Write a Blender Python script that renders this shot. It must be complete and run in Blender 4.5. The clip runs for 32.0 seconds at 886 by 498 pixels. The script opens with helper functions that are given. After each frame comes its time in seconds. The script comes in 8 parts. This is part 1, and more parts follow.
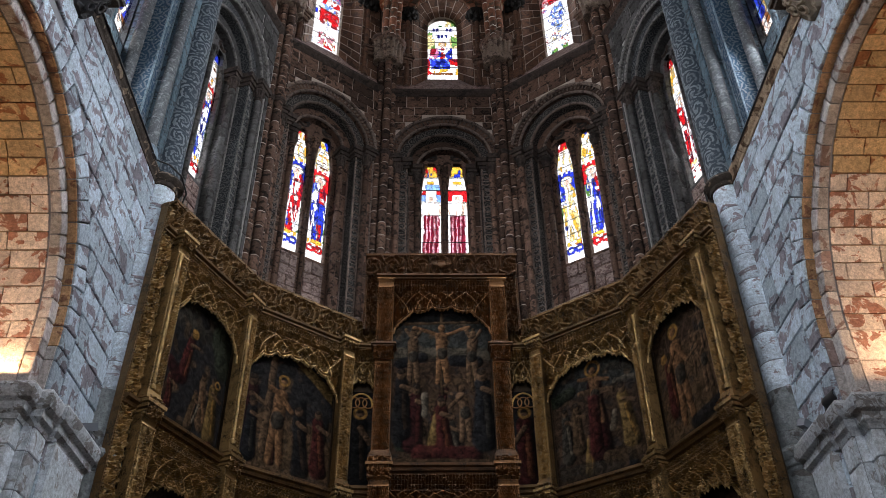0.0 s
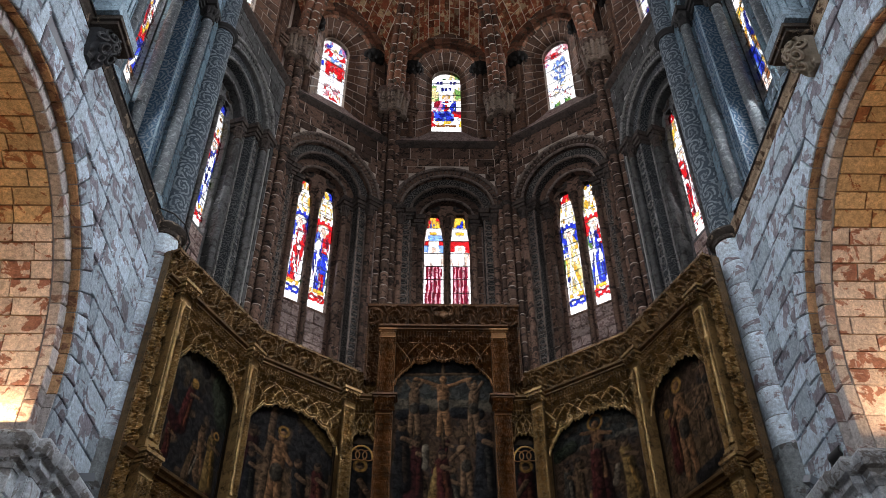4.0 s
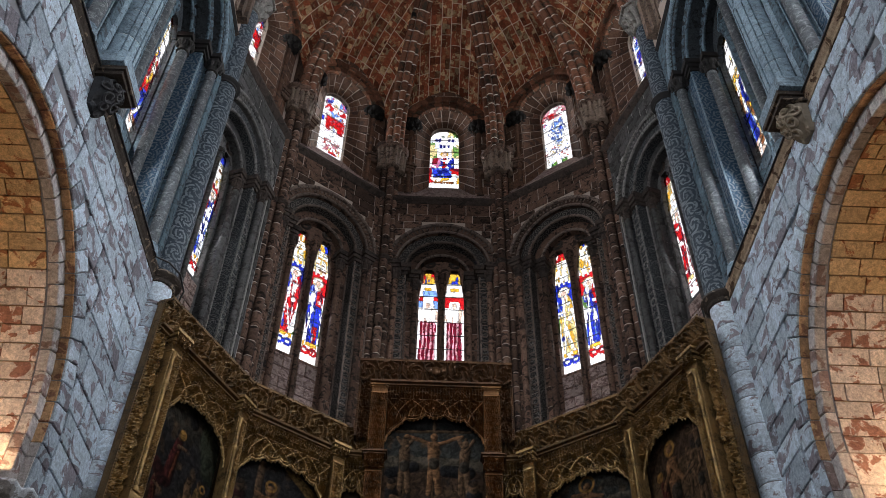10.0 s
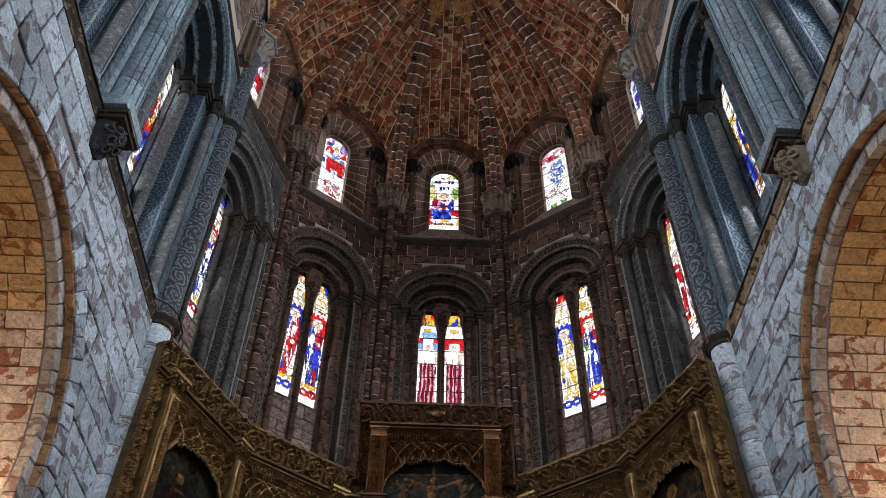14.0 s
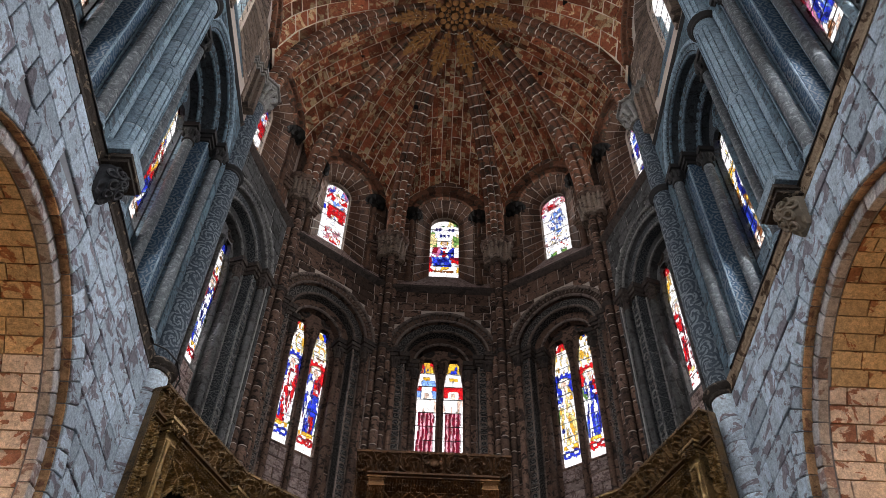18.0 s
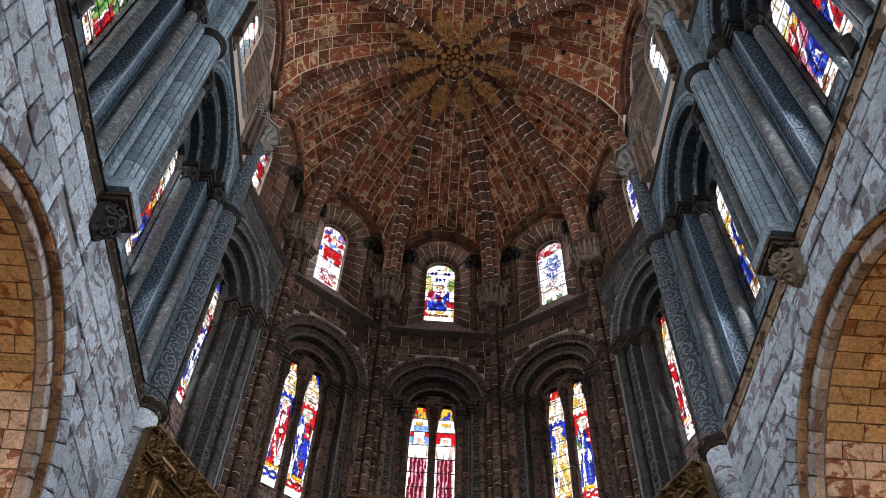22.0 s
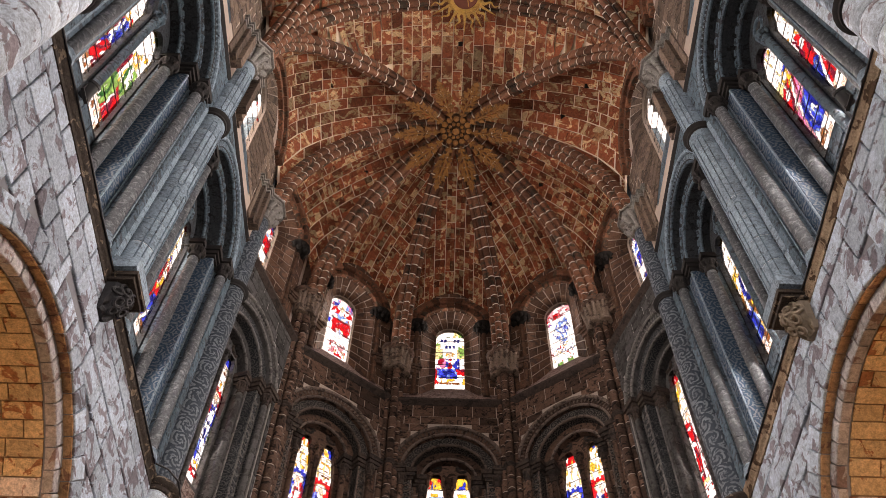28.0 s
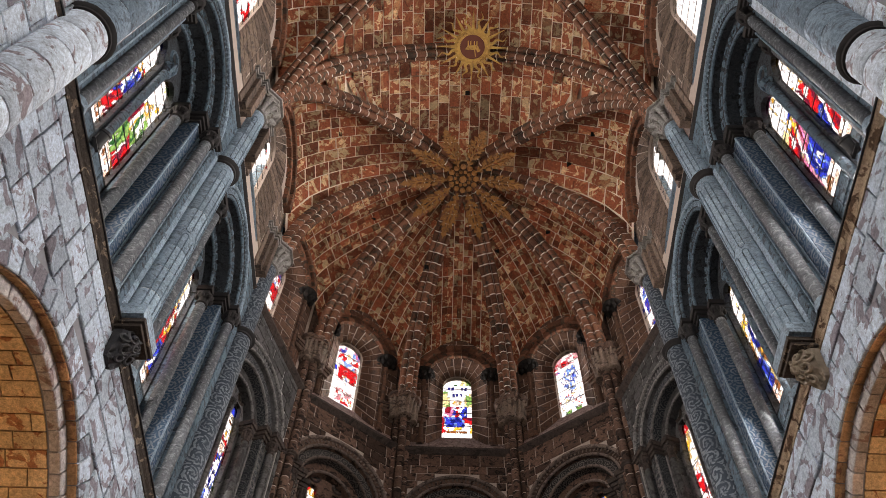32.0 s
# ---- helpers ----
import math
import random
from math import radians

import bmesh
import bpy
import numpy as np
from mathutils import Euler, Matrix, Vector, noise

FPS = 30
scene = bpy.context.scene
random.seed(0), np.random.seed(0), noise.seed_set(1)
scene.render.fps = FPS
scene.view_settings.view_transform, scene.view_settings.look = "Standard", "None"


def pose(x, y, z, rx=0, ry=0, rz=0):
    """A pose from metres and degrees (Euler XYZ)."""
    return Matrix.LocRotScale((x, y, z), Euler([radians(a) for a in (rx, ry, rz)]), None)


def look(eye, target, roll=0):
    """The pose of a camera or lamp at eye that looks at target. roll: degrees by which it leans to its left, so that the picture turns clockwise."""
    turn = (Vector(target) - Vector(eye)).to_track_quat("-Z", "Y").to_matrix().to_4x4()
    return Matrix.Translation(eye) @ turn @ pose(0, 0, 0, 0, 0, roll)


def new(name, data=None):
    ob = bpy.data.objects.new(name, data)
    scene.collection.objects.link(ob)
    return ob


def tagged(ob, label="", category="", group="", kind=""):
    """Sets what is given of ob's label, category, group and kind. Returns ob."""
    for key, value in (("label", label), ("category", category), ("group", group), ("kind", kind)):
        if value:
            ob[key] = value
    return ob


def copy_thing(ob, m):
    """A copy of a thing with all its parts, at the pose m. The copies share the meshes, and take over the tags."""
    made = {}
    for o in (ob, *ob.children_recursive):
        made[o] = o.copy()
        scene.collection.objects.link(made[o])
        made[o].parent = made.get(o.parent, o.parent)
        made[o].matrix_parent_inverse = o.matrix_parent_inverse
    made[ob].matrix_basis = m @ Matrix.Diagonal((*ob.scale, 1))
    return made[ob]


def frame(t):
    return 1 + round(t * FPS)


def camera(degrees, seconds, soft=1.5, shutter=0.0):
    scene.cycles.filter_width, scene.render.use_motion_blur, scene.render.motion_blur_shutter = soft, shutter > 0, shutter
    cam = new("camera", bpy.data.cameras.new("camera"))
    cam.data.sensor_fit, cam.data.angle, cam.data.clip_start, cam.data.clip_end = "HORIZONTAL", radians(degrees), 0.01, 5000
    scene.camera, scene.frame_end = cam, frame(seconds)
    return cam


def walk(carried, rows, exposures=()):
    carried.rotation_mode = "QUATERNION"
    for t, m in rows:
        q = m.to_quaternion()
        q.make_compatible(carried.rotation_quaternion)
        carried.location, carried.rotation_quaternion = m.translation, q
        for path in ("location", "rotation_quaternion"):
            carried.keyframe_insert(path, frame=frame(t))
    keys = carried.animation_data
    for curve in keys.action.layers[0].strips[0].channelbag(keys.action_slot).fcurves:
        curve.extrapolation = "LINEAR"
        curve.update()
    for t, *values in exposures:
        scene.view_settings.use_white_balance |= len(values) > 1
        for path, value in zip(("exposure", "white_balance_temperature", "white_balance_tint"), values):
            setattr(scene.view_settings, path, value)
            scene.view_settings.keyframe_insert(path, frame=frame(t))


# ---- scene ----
# The place: the east end of an old stone church, seen from the floor of its choir.
# Axis along y, altar wall and apse towards +y, eye height 1.6 m.
EYE = (-0.32, 0.0, 1.6)
cam = camera(54.0, 32.0, soft=0.5)
# seconds, then the turn of the head: rx, ry, rz
TURNS = [
    (0.0, 127.856, 0.518, -0.609),
    (0.5, 128.176, 0.566, -0.483),
    (1.0, 128.580, 0.454, -0.358),
    (1.5, 129.159, 0.241, -0.435),
    (2.0, 129.465, 0.233, -0.477),
    (2.5, 129.816, 0.122, -0.642),
    (3.0, 130.313, 0.117, -0.780),
    (3.5, 130.955, 0.090, -0.825),
    (5.5, 131.496, -0.067, -0.626),
    (6.0, 132.142, -0.084, -0.671),
    (6.5, 132.488, -0.164, -0.624),
    (7.0, 132.767, -0.401, -0.756),
    (7.5, 133.020, -0.429, -0.852),
    (8.0, 133.394, -0.732, -1.285),
    (8.5, 133.864, -0.785, -1.640),
    (9.0, 134.237, -0.786, -1.863),
    (9.5, 134.554, -0.770, -1.855),
    (10.0, 134.878, -0.797, -2.018),
    (10.5, 134.901, -0.706, -1.969),
    (11.0, 135.315, -0.396, -1.726),
    (11.5, 135.557, -0.408, -1.785),
    (12.0, 135.839, -0.344, -1.630),
    (12.5, 136.564, -0.342, -1.404),
    (13.0, 136.999, -0.542, -1.484),
    (13.5, 137.434, -0.650, -1.730),
    (14.0, 137.608, -0.782, -2.016),
    (14.5, 137.998, -0.857, -1.952),
    (16.5, 139.693, -0.942, -2.356),
    (17.0, 140.076, -0.969, -2.285),
    (17.5, 140.489, -1.101, -2.396),
    (18.0, 140.742, -1.134, -2.428),
    (18.5, 140.898, -1.216, -2.557),
    (19.0, 141.454, -1.249, -2.582),
    (19.5, 141.750, -1.428, -2.883),
    (20.0, 142.016, -1.561, -3.058),
    (20.5, 142.294, -1.593, -3.123),
    (21.0, 142.712, -1.741, -3.390),
    (21.5, 143.161, -1.701, -3.456),
    (22.0, 143.671, -1.647, -3.524),
    (22.5, 144.117, -1.413, -3.273),
    (23.0, 144.351, -1.272, -2.974),
    (23.5, 144.875, -1.314, -2.928),
    (24.0, 145.227, -1.207, -2.696),
    (24.5, 145.528, -1.230, -2.732),
    (25.0, 146.235, -1.207, -2.749),
    (25.5, 146.529, -1.081, -2.710),
    (27.5, 147.736, -0.710, -1.752),
    (28.0, 148.033, -0.743, -1.380),
    (28.5, 148.405, -0.827, -1.258),
    (29.0, 148.670, -0.904, -1.292),
    (29.5, 148.875, -0.877, -1.285),
    (30.0, 149.586, -0.909, -1.428),
    (30.5, 150.046, -0.889, -1.279),
    (31.0, 150.449, -0.959, -1.213),
    (31.5, 150.854, -1.011, -1.103),
    (32.0, 151.136, -1.155, -1.144),
]
walk(cam, [(t, pose(*EYE, rx, ry, rz)) for t, rx, ry, rz in TURNS],
     exposures=[(0.0, 2.38, 6600, 13), (7.0, 2.30, 6600, 12), (9.0, 2.11, 6600, 12), (17.0, 2.09, 6800, 14), (25.5, 2.17, 7000, 18), (27.5, 2.54, 8350, 26), (32.0, 2.52, 7700, 20)])

# ---- light ----
world = bpy.data.worlds.new("sky")
scene.world = world
world.use_nodes = True
wn = world.node_tree
sky = wn.nodes.new("ShaderNodeTexSky")
sky.sky_type = "NISHITA"
sky.sun_disc = False
sky.sun_elevation, sky.sun_rotation = radians(42), radians(200)
sky.air_density, sky.dust_density = 1.0, 3.0
wn.nodes["Background"].inputs["Strength"].default_value = 0.15
haze = wn.nodes.new("ShaderNodeHueSaturation")
haze.inputs["Saturation"].default_value = 0.12
haze.inputs["Value"].default_value = 1.8
wn.links.new(sky.outputs[0], haze.inputs["Color"])
wn.links.new(haze.outputs[0], wn.nodes["Background"].inputs["Color"])
sun = new("sun", bpy.data.lights.new("sun", "SUN"))
sun.data.energy, sun.data.angle, sun.data.color = 0.8, radians(14), (1.0, 0.97, 0.93)
sun.matrix_world = pose(0, 0, 40, 48, 0, 160)


def area(name, at, target, sx, sy, watts, colour, spread=180):
    ob = new(name, bpy.data.lights.new(name, "AREA"))
    ob.data.shape, ob.data.size, ob.data.size_y = "RECTANGLE", sx, sy
    ob.data.energy, ob.data.color, ob.data.spread = watts, colour, radians(spread)
    ob.matrix_world = look(at, target)
    return ob


def spot(name, at, target, watts, colour, angle=90, size=0.08):
    ob = new(name, bpy.data.lights.new(name, "SPOT"))
    ob.data.energy, ob.data.color, ob.data.spot_size, ob.data.spot_blend = watts, colour, radians(angle), 0.8
    ob.data.shadow_soft_size = size
    ob.matrix_world = look(at, target)
    return ob


COOL = (0.87, 0.94, 1.0)
# added unseen fill lamp behind the camera, for daylight of the crossing and nave
area("nave_daylight", (-1.5, -13.6, 11), (0.6, 6, 9), 8.0, 11.0, 330, COOL)
# daylight in the side windows of the choir
for sx in (-1, 1):
    for yy in (4.7, 8.6):
        area("window_daylight", (sx * 4.42, yy, 14.2), (-sx * 4, yy - 0.5, 9.0), 1.1, 3.2, 38 if sx < 0 else 66, COOL, 150)
        area("window_daylight", (sx * 4.38, yy, 20.8), (-sx * 2, yy, 20.9), 0.7, 2.2, 15 if sx < 0 else 24, COOL, 95)
# daylight in the upper windows
for a in (-72, -36, 0, 36, 72):
    s, c = math.sin(radians(a)), math.cos(radians(a))
    area("window_daylight", (4.9 * s, 10.5 + 4.9 * c, 20.8), (0, 9.0, 21.0), 0.75, 2.2, 7, COOL)
    if a:
        area("window_daylight", (4.75 * s, 10.5 + 4.75 * c, 14.4), (0, 9.5, 12.0), 0.9, 3.2, 5, COOL)
# lamps on the ledges under the blind arches, and the two on the string course
for sx in (-1, 1):
    area("ledge_lamp", (sx * 5.7, 8.50, 6.52), (sx * 5.7, 8.2, 9.0), 1.6, 0.10, 9.0, (1.0, 0.64, 0.34))
    spot("vault_lamp", (sx * 4.22, 4.08, 11.45), (-sx * 1.2, 11.7, 23.0), 27, (1.0, 0.72, 0.50), 64, 0.05)

# ---- materials ----
class Nodes:
    """A small wrapper that wires up one node material."""

    def __init__(self, name):
        self.mat = bpy.data.materials.new(name)
        self.mat.use_nodes = True
        self.tree = self.mat.node_tree
        self.bsdf = self.tree.nodes["Principled BSDF"]
        self.out = self.tree.nodes["Material Output"]

    def node(self, kind, **values):
        n = self.tree.nodes.new(kind)
        for key, value in values.items():
            if key in n.inputs:
                n.inputs[key].default_value = value
        return n

    def link(self, a, b):
        self.tree.links.new(a, b)

    def position(self):
        return self.tree.nodes.new("ShaderNodeNewGeometry").outputs["Position"]

    def noise(self, vec, scale, detail=4.0, rough=0.6, distort=0.0):
        n = self.node("ShaderNodeTexNoise", Scale=scale, Detail=detail, Roughness=rough, Distortion=distort)
        self.link(vec, n.inputs["Vector"])
        return n.outputs["Fac"]

    def step(self, value, low, high):
        n = self.tree.nodes.new("ShaderNodeMapRange")
        n.interpolation_type = "SMOOTHSTEP"
        n.inputs["From Min"].default_value, n.inputs["From Max"].default_value = low, high
        self.link(value, n.inputs["Value"])
        return n.outputs["Result"]

    def math(self, op, a, b=None):
        n = self.tree.nodes.new("ShaderNodeMath")
        n.operation = op
        for i, v in enumerate((a, b)):
            if v is None:
                continue
            if isinstance(v, (int, float)):
                n.inputs[i].default_value = v
            else:
                self.link(v, n.inputs[i])
        return n.outputs[0]

    def mix(self, fac, a, b, mode="MIX"):
        n = self.tree.nodes.new("ShaderNodeMix")
        n.data_type, n.blend_type = "RGBA", mode
        for sock, v in ((n.inputs[0], fac), (n.inputs[6], a), (n.inputs[7], b)):
            if isinstance(v, (int, float)):
                sock.default_value = v
            elif isinstance(v, tuple):
                sock.default_value = (*v, 1.0)
            else:
                self.link(v, sock)
        return n.outputs[2]

    def random(self, island=False):
        if island:
            return self.tree.nodes.new("ShaderNodeNewGeometry").outputs["Random Per Island"]
        return self.tree.nodes.new("ShaderNodeObjectInfo").outputs["Random"]

    def bump(self, height, strength, distance=0.02):
        n = self.node("ShaderNodeBump", Strength=strength, Distance=distance)
        self.link(height, n.inputs["Height"])
        self.link(n.outputs["Normal"], self.bsdf.inputs["Normal"])

    def finish(self, colour, rough=0.85, metal=0.0):
        if isinstance(colour, tuple):
            self.bsdf.inputs["Base Color"].default_value = (*colour, 1)
        else:
            self.link(colour, self.bsdf.inputs["Base Color"])
        self.bsdf.inputs["Roughness"].default_value = rough
        self.bsdf.inputs["Metallic"].default_value = metal
        self.bsdf.inputs["Specular IOR Level"].default_value = 0.5 if rough < 0.65 else 0.2
        return self.mat


def stone(name, base, patch, patchy=0.5, scale=1.6, tone=0.35, island=False, speck=None, rough=0.88, spread=0.57):
    """Mottled iron-stained stone: base colour with sharp patches of another, each block a shade of its own."""
    n = Nodes(name)
    pos = n.position()
    rnd = n.random(island)
    shift = n.tree.nodes.new("ShaderNodeVectorMath")
    shift.operation = "SCALE"
    comb = n.tree.nodes.new("ShaderNodeCombineXYZ")
    for i in range(3):
        n.link(rnd, comb.inputs[i])
    n.link(comb.outputs[0], shift.inputs[0])
    shift.inputs["Scale"].default_value = 37.0
    add = n.tree.nodes.new("ShaderNodeVectorMath")
    add.operation = "ADD"
    n.link(pos, add.inputs[0])
    n.link(shift.outputs[0], add.inputs[1])
    vec = add.outputs[0]
    squash = n.tree.nodes.new("ShaderNodeVectorMath")
    squash.operation = "MULTIPLY"
    squash.inputs[1].default_value = (1.0, 1.0, 1.45)
    n.link(vec, squash.inputs[0])
    big = n.noise(squash.outputs[0], scale, 5.0, 0.62, 0.9)
    fine = n.noise(pos, 19.0, 6.0, 0.78)
    mid = n.noise(pos, 5.0, 4.0, 0.6)
    lo = 0.66 - 0.24 * patchy
    mask = n.step(big, lo, lo + 0.035)
    colour = n.mix(mask, base, patch)
    if speck:
        colour = n.mix(n.step(n.noise(vec, 3.6, 3.0, 0.58, 1.0), spread, spread + 0.03), colour, speck)
        colour = n.mix(n.step(n.noise(vec, 4.0, 5.0, 0.7, 1.0), 0.60, 0.64), colour, tuple(c * 0.45 for c in base))
    shade = n.math("ADD", 1.0 - tone * 0.5, n.math("MULTIPLY", rnd, tone))
    shade = n.math("MULTIPLY", shade, n.math("ADD", 0.66, n.math("MULTIPLY", mid, 0.68)))
    shade = n.math("MULTIPLY", shade, n.math("ADD", 0.72, n.math("MULTIPLY", n.step(fine, 0.34, 0.66), 0.56)))
    grit = n.noise(pos, 74.0, 3.0, 0.7)
    shade = n.math("MULTIPLY", shade, n.math("ADD", 0.87, n.math("MULTIPLY", n.step(grit, 0.32, 0.68), 0.26)))
    grey = n.tree.nodes.new("ShaderNodeCombineColor")
    for i in range(3):
        n.link(shade, grey.inputs[i])
    colour = n.mix(1.0, colour, grey.outputs[0], "MULTIPLY")
    n.bump(n.math("ADD", fine, n.math("MULTIPLY", mid, 1.5)), 0.85, 0.03)
    return n.finish(colour, rough)


def plain(name, base, rough=0.6, metal=0.0, var=0.25, scale=9.0, bump=0.2):
    n = Nodes(name)
    pos = n.position()
    f = n.noise(pos, scale, 5.0, 0.65)
    dark = tuple(c * (1 - var) for c in base)
    light = tuple(min(1, c * (1 + var)) for c in base)
    if bump:
        n.bump(n.noise(pos, scale * 4, 4.0, 0.7), bump, 0.01)
    return n.finish(n.mix(f, dark, light), rough, metal)


def scroll(name, ground, leaf, cell=0.42, rough=0.7, metal=0.0, strength=0.8, wear=0.35, wild=4.0):
    """Painted and carved running foliage: scrolls that wind up a band; u runs across, v along, in metres."""
    n = Nodes(name)
    uv = n.tree.nodes.new("ShaderNodeUVMap").outputs["UV"]
    warp = n.node("ShaderNodeTexNoise", Scale=5.0, Detail=2.0)
    n.link(uv, warp.inputs["Vector"])
    sep = n.tree.nodes.new("ShaderNodeSeparateXYZ")
    n.link(uv, sep.inputs[0])
    v = n.math("DIVIDE", sep.outputs[1], cell)
    u = n.math("DIVIDE", sep.outputs[0], cell)
    side = n.math("SUBTRACT", n.math("MULTIPLY", n.math("FLOORED_MODULO", n.math("FLOOR", v), 2.0), 2.0), 1.0)
    y = n.math("SUBTRACT", n.math("FRACT", v), 0.5)
    x = n.math("ADD", n.math("SUBTRACT", n.math("FRACT", u), 0.5), n.math("MULTIPLY", side, 0.04))
    r = n.math("SQRT", n.math("ADD", n.math("MULTIPLY", x, x), n.math("MULTIPLY", y, y)))
    th = n.math("MULTIPLY", n.math("ARCTAN2", y, x), side)
    spiral = n.math("SINE", n.math("ADD", n.math("MULTIPLY", r, 24.0), n.math("ADD", th, n.math("MULTIPLY", warp.outputs["Fac"], wild))))
    lobes = n.math("SINE", n.math("ADD", n.math("MULTIPLY", th, 7.0), n.math("MULTIPLY", r, 30.0)))
    h = n.math("ADD", spiral, n.math("MULTIPLY", lobes, 0.75))
    h = n.math("ADD", h, n.math("MULTIPLY", n.math("SUBTRACT", n.noise(uv, 16.0, 4.0), 0.5), 4.5))
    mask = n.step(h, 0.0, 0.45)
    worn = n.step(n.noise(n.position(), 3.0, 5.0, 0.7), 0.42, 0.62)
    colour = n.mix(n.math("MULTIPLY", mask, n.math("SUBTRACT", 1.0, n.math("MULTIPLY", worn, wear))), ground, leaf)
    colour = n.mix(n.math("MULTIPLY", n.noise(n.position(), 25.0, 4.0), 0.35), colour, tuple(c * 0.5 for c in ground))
    n.bump(mask, strength, 0.025)
    return n.finish(colour, rough, metal)


CHOIR = stone("choir_ashlar", (0.39, 0.458, 0.525), (0.200, 0.184, 0.208), 0.54, 2.6, 0.6)
CHOIR_MORTAR = plain("grey_mortar", (0.22, 0.22, 0.235), 0.95)
SHAFT = stone("pale_shaft_stone", (0.55, 0.625, 0.695), (0.285, 0.245, 0.265), 0.40, 3.4, 0.3)
SHAFT_DARK = stone("dark_shaft_base_stone", (0.20, 0.215, 0.22), (0.11, 0.105, 0.10), 0.4, 3.0, 0.2)
WARM_STONE = stone("bloodstone_ashlar", (0.65, 0.56, 0.505), (0.34, 0.165, 0.12), 0.50, 2.4, 0.4)
# barrel stone with the warm reflected light of the crown put into its colour
WARM_GLOW_STONE = stone("ochre_ashlar", (0.62, 0.45, 0.26), (0.34, 0.15, 0.075), 0.46, 2.4, 0.4)
WARM_MORTAR = plain("cream_mortar", (0.46, 0.32, 0.20), 0.95)
SOFFIT = stone("arch_stone", (0.44, 0.40, 0.38), (0.27, 0.19, 0.17), 0.45, 2.2, 0.5)
# darker than the shaft stone: shade of the window recesses is in the colour
UPPER = stone("blue_grey_choir_stone", (0.092, 0.136, 0.168), (0.054, 0.066, 0.078), 0.5, 6.0, 0.4)
UPPER_PALE = stone("blue_grey_shaft_stone", (0.215, 0.288, 0.345), (0.140, 0.180, 0.212), 0.42, 9.0, 0.35)
SHAFT_BLUE = stone("blue_great_shaft_stone", (0.150, 0.205, 0.250), (0.095, 0.118, 0.142), 0.45, 6.0, 0.4)
UPPER_MORTAR = plain("pale_choir_mortar", (0.58, 0.60, 0.62), 0.95)
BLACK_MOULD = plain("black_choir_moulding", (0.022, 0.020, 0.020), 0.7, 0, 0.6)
COLON = stone("dark_grey_colonnette", (0.088, 0.096, 0.104), (0.165, 0.175, 0.185), 0.5, 11.0, 0.3)
# apse stone: base far darker than the choir's, with near-black patches and paler edges
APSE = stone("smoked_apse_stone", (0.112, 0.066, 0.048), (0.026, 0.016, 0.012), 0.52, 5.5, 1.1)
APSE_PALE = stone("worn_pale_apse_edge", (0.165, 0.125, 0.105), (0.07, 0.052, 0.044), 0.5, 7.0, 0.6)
APSE_SILL = stone("carved_pink_sill_stone", (0.27, 0.20, 0.18), (0.13, 0.085, 0.075), 0.62, 9.0, 0.5)
APSE_MORTAR = plain("apse_mortar", (0.42, 0.345, 0.295), 0.95)
CAPITAL = stone("pale_capital_stone", (0.200, 0.150, 0.118), (0.085, 0.060, 0.048), 0.5, 4.0, 0.4)
CAP_EDGE = stone("brown_abacus_stone", (0.130, 0.082, 0.062), (0.060, 0.038, 0.030), 0.5, 6.0, 0.4)
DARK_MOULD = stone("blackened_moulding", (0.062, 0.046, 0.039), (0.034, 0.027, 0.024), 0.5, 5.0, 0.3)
BROWN_MOULD = stone("brown_string_course", (0.050, 0.039, 0.032), (0.20, 0.15, 0.11), 0.36, 5.0, 0.2)
BRICK = stone("red_vault_stone", (0.250, 0.072, 0.034), (0.33, 0.150, 0.075), 0.50, 1.9, 1.15, True, (0.49, 0.345, 0.205), 0.88, 0.541)
RUST_MOULD = stone("rusty_string_course", (0.30, 0.215, 0.145), (0.085, 0.050, 0.030), 0.56, 2.6, 0.3)
# choir stone with the shadow of the arch recesses put into its colour
RECESS_SHADE = stone("dark_choir_archivolt", (0.036, 0.043, 0.050), (0.020, 0.021, 0.023), 0.5, 6.0, 0.4)
BRICK_MORTAR = plain("vault_mortar", (0.78, 0.66, 0.53), 0.95)
RIB = stone("rib_stone", (0.168, 0.074, 0.044), (0.078, 0.052, 0.036), 0.50, 3.0, 1.0)
RIB_MORTAR = plain("rib_mortar", (0.80, 0.74, 0.66), 0.95)
JAMB_RED = stone("red_embrasure_stone", (0.108, 0.058, 0.038), (0.058, 0.036, 0.028), 0.45, 4.0, 0.8)
LEAF_BLACK = plain("sooty_foliage", (0.010, 0.0085, 0.0075), 0.9, 0, 0.5)
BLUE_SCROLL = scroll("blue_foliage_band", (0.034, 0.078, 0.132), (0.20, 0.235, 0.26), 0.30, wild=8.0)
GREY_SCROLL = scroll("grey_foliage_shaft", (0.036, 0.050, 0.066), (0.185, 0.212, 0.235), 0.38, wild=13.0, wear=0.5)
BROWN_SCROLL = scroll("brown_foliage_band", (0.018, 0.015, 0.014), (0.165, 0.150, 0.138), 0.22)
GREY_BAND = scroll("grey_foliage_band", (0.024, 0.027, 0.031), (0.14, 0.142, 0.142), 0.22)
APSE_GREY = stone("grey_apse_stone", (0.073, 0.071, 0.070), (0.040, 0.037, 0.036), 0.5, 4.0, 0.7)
APSE_GREY_PALE = stone("worn_grey_apse_edge", (0.175, 0.168, 0.16), (0.09, 0.085, 0.082), 0.5, 7.0, 0.5)
GREY_JOINT = plain("grey_apse_mortar", (0.38, 0.365, 0.345), 0.95)
IRON = plain("black_iron", (0.012, 0.012, 0.013), 0.6, 0.0, 0.3)
CABLE = plain("black_cable", (0.012, 0.012, 0.012), 0.5, 0.0, 0.2)
